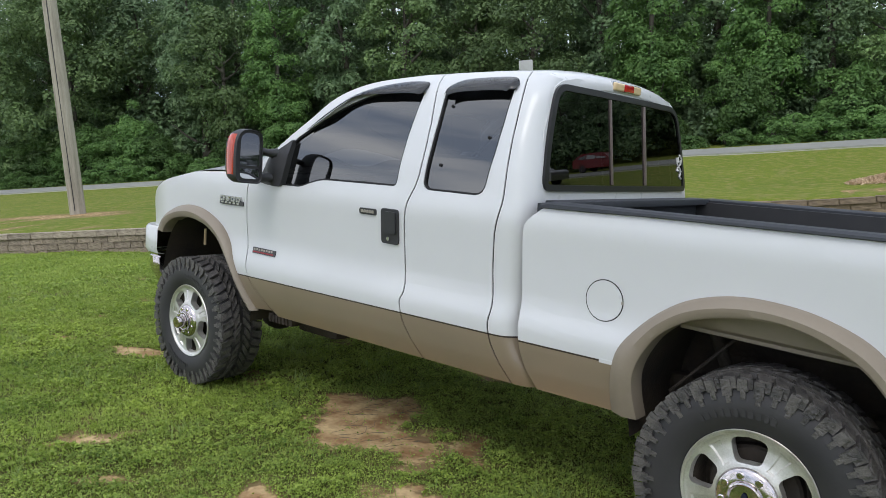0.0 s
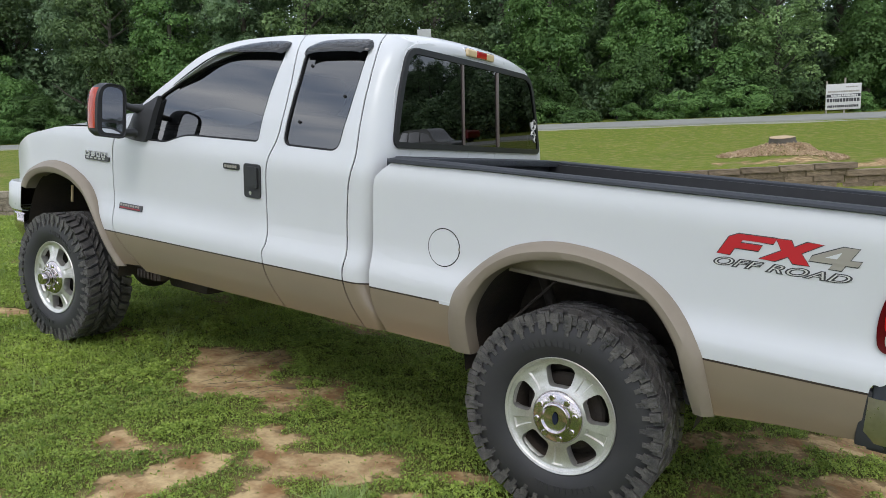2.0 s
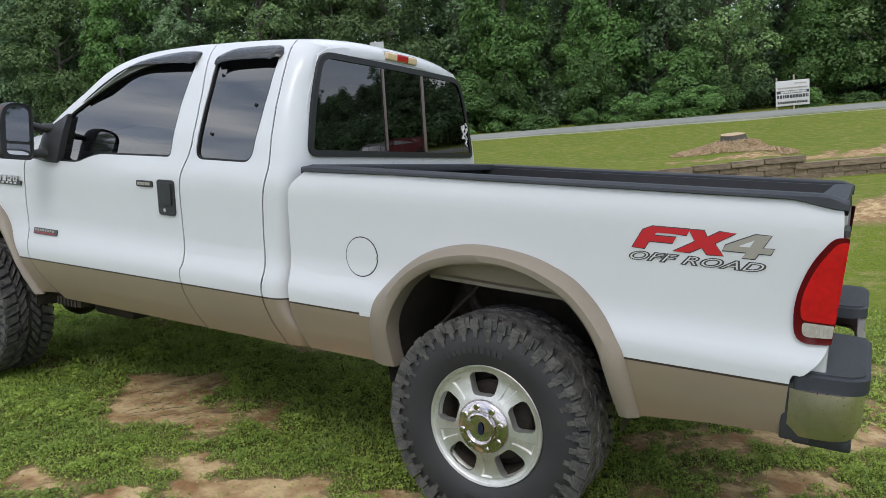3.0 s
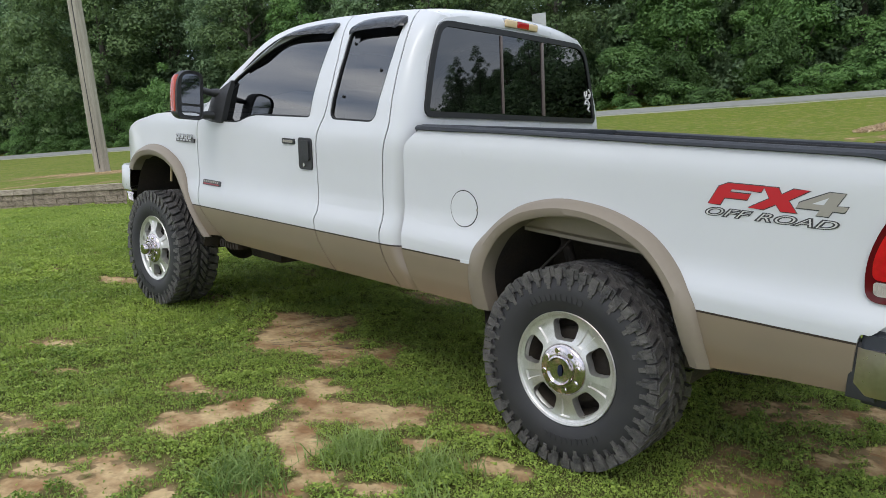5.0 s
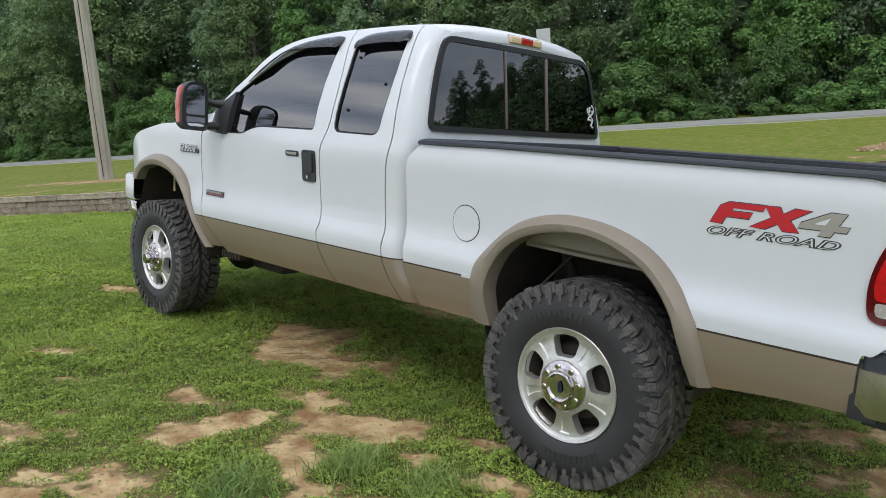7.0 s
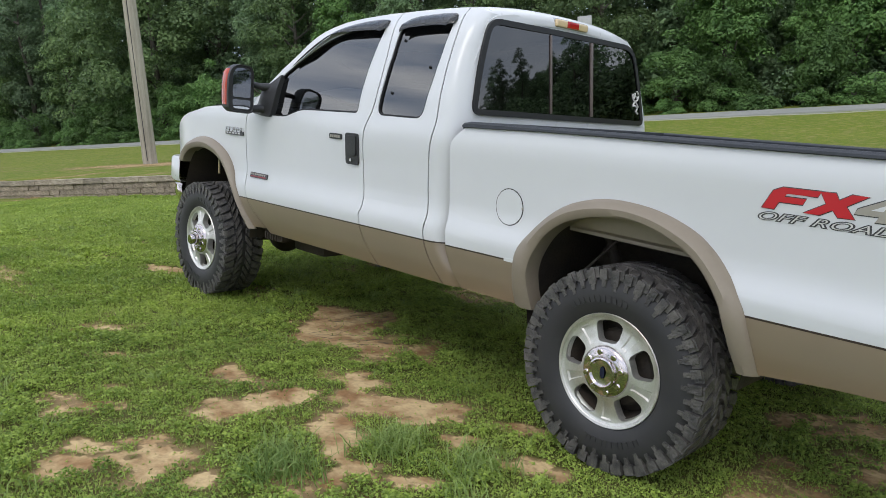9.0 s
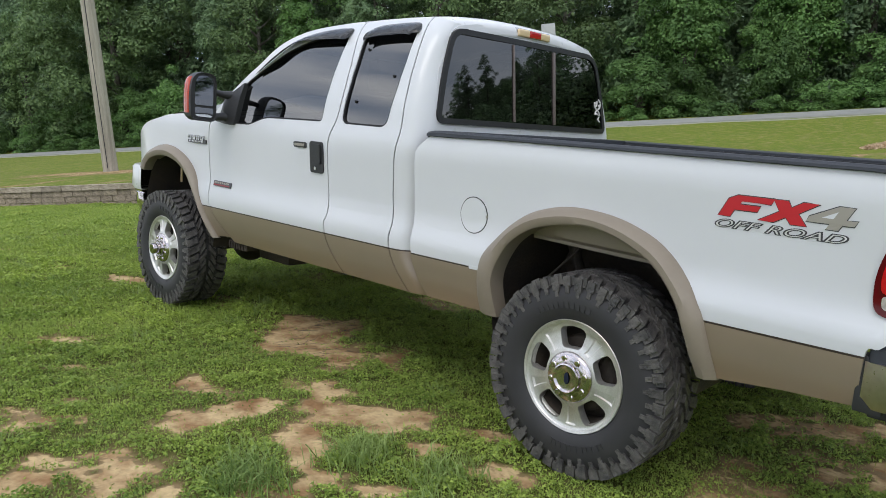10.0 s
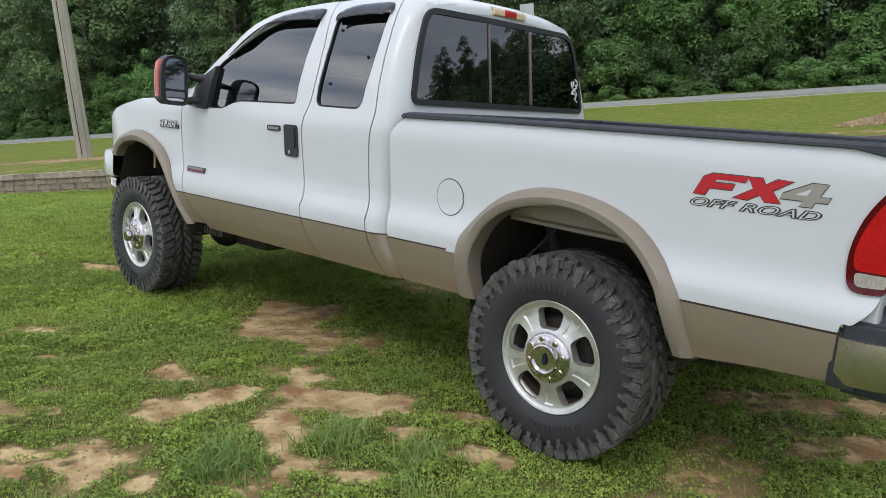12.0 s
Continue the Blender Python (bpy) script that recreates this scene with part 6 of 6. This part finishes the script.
part("bed_clip", plate(rect(2.985, 3.045, 0.826, 0.842, 0.003, 0.0), 0.003, 0.008), WHITE, truck, "small white clip where flare meets bed side")


# bed decal: slanted red and grey shapes over two words
def italic(pts, x0, z0, w, h, lean=0.55):
    return [(x0 + p[0] * w + lean * p[1] * h, z0 + p[1] * h) for p in pts]


SHAPE_F = [(0, 0), (0.30, 0), (0.30, 0.34), (0.82, 0.34), (0.82, 0.60), (0.34, 0.60), (0.34, 0.74), (1.0, 0.74), (1.0, 1.0), (0.16, 1.0), (0.0, 0.82)]
SHAPE_X = [(0, 0), (0.34, 0), (0.52, 0.28), (0.72, 0), (1.06, 0), (0.72, 0.5), (1.0, 1.0), (0.66, 1.0), (0.50, 0.72), (0.34, 1.0), (0.02, 1.0), (0.31, 0.5)]
SHAPE_4 = [(0.50, 0), (0.76, 0), (0.76, 0.24), (1.0, 0.24), (1.0, 0.47), (0.76, 0.47), (0.76, 1.0), (0.44, 1.0), (0.0, 0.47), (0.0, 0.24), (0.50, 0.24)]
HOLE_4 = [(0.26, 0.47), (0.50, 0.47), (0.50, 0.78)]
decal = part("bed_decal", plate(rect(4.20, 4.205, 1.212, 1.216, 0.0005), 0.0022, 0.0008, bed_flank), DECAL_GREY, truck, "red and grey off-road decal on the bed side")
DZ, DH = 1.2545, 0.080
for pts, x0, w, material, hole in ((SHAPE_F, 4.203, 0.150, DECAL_RED, None), (SHAPE_X, 4.346, 0.150, DECAL_RED, None), (SHAPE_4, 4.490, 0.146, DECAL_GREY, HOLE_4)):
    loop = italic(pts, x0, DZ, w, DH)
    holes = [italic(hole, x0, DZ, w, DH)] if hole else []
    part("decal_outline", plate(grown(loop, 0.0035), 0.0012, 0.0008, bed_flank), DECAL_DARK, decal, "thin dark outline")
    part("decal_shape", sheet(loop, holes, (), frange(4.2, 4.7, 0.06), lambda x, z: bed_flank(x, z) - 0.003, 0.001), material, decal, "bold slanted decal shape")
    for hloop in holes:
        part("decal_window", plate(hloop, 0.0035, 0.0008, bed_flank), WHITE, decal)
words = bpy.data.curves.new("decal_words", "FONT")
words.body, words.size, words.shear, words.offset = "OFF ROAD", 0.0425, 0.40, 0.0
words.space_character = 1.08
for grow, off, material, lab in ((0.0026, 0.0018, DECAL_DARK, "dark outline of the words OFF ROAD"), (-0.0006, 0.0030, SIGN_WHITE, "pale lettering OFF ROAD")):
    words.offset = grow
    tmp = new("decal_words", words)
    bpy.context.view_layer.update()
    wm = bpy.data.meshes.new_from_object(tmp.evaluated_get(bpy.context.evaluated_depsgraph_get()))
    bpy.data.objects.remove(tmp)
    if grow > 0:
        lo = min(v.co.x for v in wm.vertices)
        sx = 0.445 / (max(v.co.x for v in wm.vertices) - lo)
    for v in wm.vertices:
        x, z = 4.192 + (v.co.x - lo) * sx, 1.213 + v.co.y * 0.98
        v.co = (x, bed_flank(x, z) - off, z)
    wm.materials.append(material)
    ob = new("decal_lettering", wm)
    ob.parent = decal
    ob["label"] = lab

# three stop-lamp lenses over the rear window
bl = part("high_brake_light", (lambda b: (box(b, 2.481, 2.528, 0.875, 1.185, 2.050, 2.094, 0.010, 3), b)[1])(bmesh.new()), CREAM_LENS, truck, "cream and red high brake light")
part("red_lens", (lambda b: (box(b, 2.486, 2.5325, 0.975, 1.085, 2.053, 2.091, 0.004), b)[1])(bmesh.new()), RED_LENS, bl, "red middle lens")
part("lamp_base", (lambda b: (box(b, 2.471, 2.513, 0.865, 1.195, 2.042, 2.100, 0.008), b)[1])(bmesh.new()), BADGE_GREY, bl, "silver lamp base")

# studs on the near rear side window
for x, z in ((1.966, 1.905), (2.257, 1.752), (1.992, 1.604)):
    bm = bmesh.new()
    bmesh.ops.create_uvsphere(bm, u_segments=10, v_segments=6, radius=0.009)
    for v in bm.verts:
        v.co = Vector((v.co.x + x, v.co.y * 0.6 + flank(x, z) + 0.012, v.co.z + z))
    part("window_stud", bm, RUBBER_SEAL, near_rear, "small black stud on the glass")

# white sticker on the rear window: a few curved strokes
st = bmesh.new()


def on_pane(y, z):
    return (back_x(z) - flat_bow(y) + 0.0065, y, z)


for pts in ([(0.92, 0.0), (0.60, 0.10), (0.78, 0.24), (0.42, 0.36), (0.10, 0.33), (0.40, 0.52), (0.72, 0.44), (0.95, 0.30)], [(0.40, 0.52), (0.10, 0.66), (0.06, 0.88)], [(0.10, 0.66), (0.36, 0.72), (0.42, 0.92)],
            [(0.52, 0.56), (0.86, 0.62), (1.0, 0.84), (0.72, 1.0)], [(0.86, 0.62), (0.70, 0.76)]):
    tube(st, [on_pane(1.740 + 0.078 * p[0], 1.592 + 0.150 * p[1]) for p in curve_through(pts, 3)], 0.0055, 6)
part("window_sticker", st, SIGN_WHITE, rw, "white line-drawn sticker")


# -- towing mirror
def mirror(side):
    f = mirrored if side else (lambda b: b)
    root = None
    # sail base on the door's corner
    loop = rounded([(0.60, 1.425), (0.845, 1.405), (0.865, 1.56), (0.875, 1.700), (0.835, 1.672), (0.735, 1.585)], [0.02, 0.03, 0.1, 0.015, 0.03, 0.06])
    bm = sheet(loop, (), frange(1.40, 1.70, 0.03), frange(0.6, 0.88, 0.04), lambda x, z: flank(x, z) - 0.018 - 0.045 * math.exp(-(((x - 0.76) / 0.07) ** 2 + ((z - 1.53) / 0.12) ** 2)), 0.04)
    root = part("side_mirror", f(bm), BLACK, truck, "large black towing mirror with red-orange edge")
    for z0, z1, r in ((1.605, 1.625, 0.020), (1.455, 1.452, 0.024)):
        bm = bmesh.new()
        tube(bm, [(0.77, 0.06, z0), (0.755, 0.0, z0 + 0.004), (0.74, -0.07, z1), (0.735, -0.14, z1)], [r * 1.7, r * 1.15, r, r], 12)
        part("arm", f(bm), BLACK, root)
    def slim(b):
        for v in b.verts:
            v.co.y = -0.085 + (v.co.y + 0.085) * 0.80
            v.co.x = 0.82 - (0.82 - v.co.x) * 0.72
        return b

    # head: a rounded shell, deep in front, open to the rear
    bm = bmesh.new()
    face = rounded([(-0.315, 1.430), (-0.085, 1.418), (-0.080, 1.700), (-0.105, 1.735), (-0.235, 1.745), (-0.300, 1.700), (-0.318, 1.60)], [0.05, 0.045, 0.05, 0.05, 0.07, 0.06, 0.1], 5)
    c = np.mean(np.array(face), axis=0)
    rows = []
    for x, k in ((0.815, 0.93), (0.828, 0.955), (0.828, 0.985), (0.80, 1.0), (0.74, 1.0), (0.685, 0.93), (0.645, 0.78), (0.628, 0.5)):
        rows.append([bm.verts.new((x, c[0] + (p[0] - c[0]) * k, c[1] + (p[1] - c[1]) * k)) for p in face])
    n = len(face)
    for a, b in zip(rows, rows[1:]):
        for q in range(n):
            bm.faces.new((a[q], a[(q + 1) % n], b[(q + 1) % n], b[q]))
    bm.faces.new(rows[0])
    bm.faces.new(rows[-1])
    part("housing", f(slim(bm)), BLACK, root)
    for loop, lab in ((rounded([(-0.275, 1.530), (-0.110, 1.524), (-0.108, 1.690), (-0.128, 1.712), (-0.225, 1.722), (-0.272, 1.69)], [0.015, 0.015, 0.03, 0.03, 0.05, 0.05]), "flat upper mirror glass"),
                      (rounded([(-0.275, 1.455), (-0.110, 1.448), (-0.110, 1.508), (-0.275, 1.514)], [0.035, 0.03, 0.01, 0.01]), "small curved lower mirror glass")):
        bm = bmesh.new()
        a = [bm.verts.new((0.818, p[0], p[1])) for p in loop]
        b = [bm.verts.new((0.8185 + 0.003, p[0] * 0.98 - 0.004, p[1])) for p in loop]
        bm.faces.new(b)
        for q in range(len(loop)):
            bm.faces.new((a[q], a[(q + 1) % len(loop)], b[(q + 1) % len(loop)], b[q]))
        part("mirror_glass", f(slim(bm)), MIRROR, root, lab)
    # reflector strip down the outer edge
    bm = bmesh.new()
    rows = []
    for z in [1.475 + 0.235 * k / 10 for k in range(11)]:
        edge = float(np.interp(z, [1.44, 1.48, 1.60, 1.68, 1.72], [-0.305, -0.318, -0.320, -0.308, -0.275]))
        rows.append([bm.verts.new((x, y, z)) for x, y in ((0.66, edge + 0.025), (0.70, edge + 0.004), (0.745, edge - 0.006), (0.79, edge - 0.005), (0.802, edge + 0.006))])
    for a, b in zip(rows, rows[1:]):
        for q in range(4):
            bm.faces.new((a[q], b[q], b[q + 1], a[q + 1]))
    part("reflector", f(slim(bm)), AMBER, root, "red-orange reflector strip")


mirror(0)
mirror(1)

# rods and lines in the rear wheel opening
bm = bmesh.new()
tube(bm, [(3.23, 0.22, 0.72), (3.47, 0.26, 0.99)], 0.007, 8)
part("brake_line", bm, UNDER, truck, "thin dirty brake line")
bm = bmesh.new()
box(bm, 4.02, 4.12, 0.40, 0.5, 0.72, 0.79, 0.02)
part("bump_stop", bm, CREAM_LENS, truck, "pale rubber bump stop")
bm = bmesh.new()
tube(bm, [(-0.28, 0.24, 0.92), (-0.275, 0.24, 1.02)], 0.010, 8)
part("bump_pin", bm, CREAM_LENS, truck, "pale pin in the front wheel opening")
for x in (FRONT_X,):
    for y, turn in ((-0.062, 0), (2.14, 180)):
        bm = bmesh.new()
        lathe(bm, [(0.0, -0.078), (0.036, -0.078), (0.040, -0.072), (0.041, -0.030), (0.052, -0.028)], 32)
        o = part("hub_lock", bm, CHROME, truck, "chrome locking hub")
        o.matrix_basis = pose(x, y, 0.447, 0, 0, turn)


# the body's true lengths, and how it sits a little higher at the nose than at the tail
LONG_FROM, LONG_TO = (-1.05, -0.02, 0.5, 0.8, 1.65, 3.05, 4.262, 4.735, 4.838, 4.97), (-1.19, -0.131, 0.42, 0.725, 1.65, 3.045, 4.225, 4.71, 4.82, 4.95)
SIT_AT, SIT_BY = (-0.13, 0.42, 1.65, 2.6, 3.6, 4.7), (0.034, 0.028, 0.016, 0.002, -0.01, -0.022)
for body_part in truck.children_recursive:
    if body_part.type == "MESH" and body_part.name.split(".")[0] not in ("tyre", "tread", "rim", "spokes", "brake_disc", "hub_cap", "emblem", "hub_lock"):
        me = body_part.data
        co = np.empty(len(me.vertices) * 3)
        me.vertices.foreach_get("co", co)
        co = co.reshape(-1, 3)
        co[:, 0] = np.interp(co[:, 0], LONG_FROM, LONG_TO)
        co[:, 2] += np.interp(co[:, 0], SIT_AT, SIT_BY) * np.clip((co[:, 2] - 0.86) / 0.14, 0, 1)
        me.vertices.foreach_set("co", co.ravel())
        me.update()


# ---- lawn growth ----
class Plot:
    """A stretch of lawn sampled on a grid: soil height, wear, clumps and lushness."""

    def __init__(self, x0, x1, y0, y1, step, clump):
        self.x0, self.y0, self.step = x0, y0, step
        self.nx, self.ny = int((x1 - x0) / step) + 2, int((y1 - y0) / step) + 2
        self.field = np.zeros((self.nx, self.ny, 4))
        for i in range(self.nx):
            for j in range(self.ny):
                x, y = x0 + i * step, y0 + j * step
                u, v = x * EU.x + y * EU.y, x * EV.x + y * EV.y
                worn = 2.0 if v > wall_v(u) - 0.15 else bare(x, y) + 0.16 * noise.noise((x * 12, y * 12, 2))
                heap = 0.5 + 0.65 * noise.noise((x * clump, y * clump, 21)) + 0.55 * noise.noise((x * clump * 2.3, y * clump * 2.3, 23))
                lush = 0.5 + 0.55 * noise.noise((x * 1.4, y * 1.4, 4)) + 0.35 * noise.noise((x * 3.7, y * 3.7, 8))
                self.field[i, j] = ground_z(x, y), worn, min(max(heap, 0), 1), min(max(lush, 0), 1)
        self.size = ((x1 - x0), (y1 - y0))

    def sow(self, rng, count):
        """Random places, and what grows there."""
        x, y = self.x0 + rng.random(count) * self.size[0], self.y0 + rng.random(count) * self.size[1]
        fi, fj = (x - self.x0) / self.step, (y - self.y0) / self.step
        i, j = fi.astype(int), fj.astype(int)
        a, b = (fi - i)[:, None], (fj - j)[:, None]
        F = self.field
        return x, y, ((F[i, j] * (1 - a) + F[i + 1, j] * a) * (1 - b) + (F[i, j + 1] * (1 - a) + F[i + 1, j + 1] * a) * b).T


def clover_on(plot, rng, count, leaf, high, tilt=0.42):
    """Small leaves heaped into clumps, thin between them and gone where the soil is bare."""
    x, y, (z, worn, heap, lush) = plot.sow(rng, count)
    keep = rng.random(count) < np.clip(1.25 - 2.5 * worn, 0.022, 1) * (0.10 + 0.90 * heap ** 1.2) * (worn < 1.5)
    x, y, z, heap, lush, worn = x[keep], y[keep], z[keep], heap[keep], lush[keep], worn[keep]
    n = len(x)
    tall = high * (0.10 + heap ** 1.6 * (0.35 + 0.9 * lush)) * np.clip(1.3 - 2.2 * worn, 0.15, 1)
    P = np.stack((x, y, z + 0.002 + tall * rng.random(n) ** 0.55), axis=1)
    nrm = rng.normal(size=(n, 3)) * tilt + (0, 0, 1.0)
    nrm /= np.linalg.norm(nrm, axis=1)[:, None]
    a = np.cross(nrm, rng.normal(size=(n, 3)))
    a /= np.linalg.norm(a, axis=1)[:, None]
    b = np.cross(nrm, a)
    s = (leaf * rng.uniform(0.55, 1.35, n) * (0.8 + 0.4 * lush))[:, None]
    return np.stack((P - a * s * 0.8 - b * s * 0.5, P + b * s * 0.75, P + a * s * 0.9 - b * s * 0.3), axis=1)


def blades_on(plot, rng, count, long, wide):
    """Blades of grass that lean every way."""
    x, y, (z, worn, heap, lush) = plot.sow(rng, count)
    keep = rng.random(count) < np.clip(1.2 - 2.2 * worn, 0.02, 1) * (1.15 - 0.75 * lush) * (worn < 1.5)
    x, y, z, heap = x[keep], y[keep], z[keep], heap[keep]
    n = len(x)
    L = long * rng.uniform(0.5, 1.2, n) * (0.65 + 0.5 * heap)
    way = rng.random(n) * math.tau
    lean = rng.uniform(0.15, 1.1, n)
    side = np.stack((-np.sin(way), np.cos(way), np.zeros(n)), axis=1) * (wide * rng.uniform(0.6, 1.3, n))[:, None]
    root = np.stack((x, y, z - 0.002), axis=1)
    tip = root + np.stack((np.cos(way) * np.sin(lean), np.sin(way) * np.sin(lean), np.cos(lean)), axis=1) * L[:, None]
    return np.stack((root - side, root + side, tip), axis=1)


def lawn_growth():
    rng = np.random.default_rng(8)
    near, left, far = Plot(0.6, 5.8, -2.5, 2.2, 0.025, 7.0), Plot(-3.6, 0.6, -2.8, 2.4, 0.035, 5.2), Plot(-12.0, -3.6, -3.0, 5.4, 0.09, 2.6)
    beyond, back, behind = Plot(-3.6, 6.5, 2.2, 6.0, 0.10, 2.6), Plot(-5.0, 9.5, -6.5, -2.5, 0.12, 2.6), Plot(5.8, 9.5, -2.5, 4.5, 0.12, 2.6)
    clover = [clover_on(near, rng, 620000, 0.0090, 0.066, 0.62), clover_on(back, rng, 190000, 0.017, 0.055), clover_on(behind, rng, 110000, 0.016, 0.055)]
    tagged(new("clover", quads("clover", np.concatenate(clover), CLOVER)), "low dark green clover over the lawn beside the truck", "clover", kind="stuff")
    weeds = [clover_on(left, rng, 270000, 0.0120, 0.064, 0.55), clover_on(far, rng, 190000, 0.021, 0.055), clover_on(beyond, rng, 90000, 0.018, 0.055)]
    tagged(new("lawn_weeds", quads("lawn_weeds", np.concatenate(weeds), WEED)), "low bright green weeds covering the far lawn", "weeds", kind="stuff")
    turf = [blades_on(near, rng, 170000, 0.050, 0.0017), blades_on(left, rng, 150000, 0.055, 0.0026), blades_on(far, rng, 200000, 0.065, 0.0048), blades_on(beyond, rng, 60000, 0.06, 0.004),
            blades_on(back, rng, 40000, 0.055, 0.004), blades_on(behind, rng, 30000, 0.055, 0.004)]
    # taller grass in tufts
    tall = []
    tufts = [(2.97, -0.64, 0.12, 150), (2.87, -0.60, 0.10, 80), (2.93, -0.50, 0.10, 80), (2.72, -1.05, 0.10, 170), (2.89, -1.06, 0.10, 150), (2.83, -1.18, 0.09, 120), (3.31, -0.49, 0.12, 110), (3.33, -0.34, 0.11, 80), (3.5, -0.70, 0.10, 60)]
    for _ in range(150):
        x, y = rng.uniform(-4.5, 5.2), rng.uniform(-2.6, 2.2)
        if bare(x, y) < 0.35:
            tufts.append((x, y, rng.uniform(0.05, 0.10), int(rng.integers(12, 26))))
    for x, y, h, n in tufts:
        for _ in range(n):
            bx, by = x + rng.normal() * h * 0.55, y + rng.normal() * h * 0.55
            z = ground_z(bx, by)
            d = rng.normal(size=2) * 0.6
            w = rng.normal(size=2)
            w = w / np.linalg.norm(w) * rng.uniform(0.0016, 0.0034)
            L = h * rng.uniform(0.6, 1.2)
            m, t = np.array((bx + d[0] * L * 0.35, by + d[1] * L * 0.35, z + L * 0.6)), np.array((bx + d[0] * L, by + d[1] * L, z + L * 0.85))
            r = np.array((bx, by, z - 0.005))
            W = np.array((w[0], w[1], 0))
            tall.append(np.array(((r - W, r + W, m + W), (r - W, m + W, m - W), (m - W, m + W, t))))
    tagged(new("grass", quads("grass", np.concatenate(turf), GRASS)), "short green lawn grass between the clover", "grass", kind="stuff")
    tagged(new("grass_tufts", quads("grass_tufts", np.concatenate(tall), TUFT)), "tufts of longer blue-green grass in the lawn", "grass", kind="stuff")


lawn_growth()


# exposed roots on the bare patch beside the truck
def roots():
    rng = random.Random(6)
    bm = bmesh.new()
    for k in range(44):
        x, y, a = 1.34 + rng.uniform(-0.36, 0.34), 0.40 + rng.uniform(-0.42, 0.32), rng.uniform(0.7, 2.0)
        pts = []
        for _ in range(7):
            pts.append((x, y, ground_z(x, y) + 0.002))
            x, y, a = x + 0.03 * math.cos(a), y + 0.03 * math.sin(a), a + rng.uniform(-0.5, 0.5)
        k_ = rng.uniform(0.6, 1.25)
        tube(bm, pts, [r * k_ for r in (0.0005, 0.0010, 0.0013, 0.0012, 0.0010, 0.0008, 0.0005)], 5)
    tagged(part("exposed_roots", bm, BARK), "thin dark roots across a bare clay patch", "roots", kind="stuff")


roots()
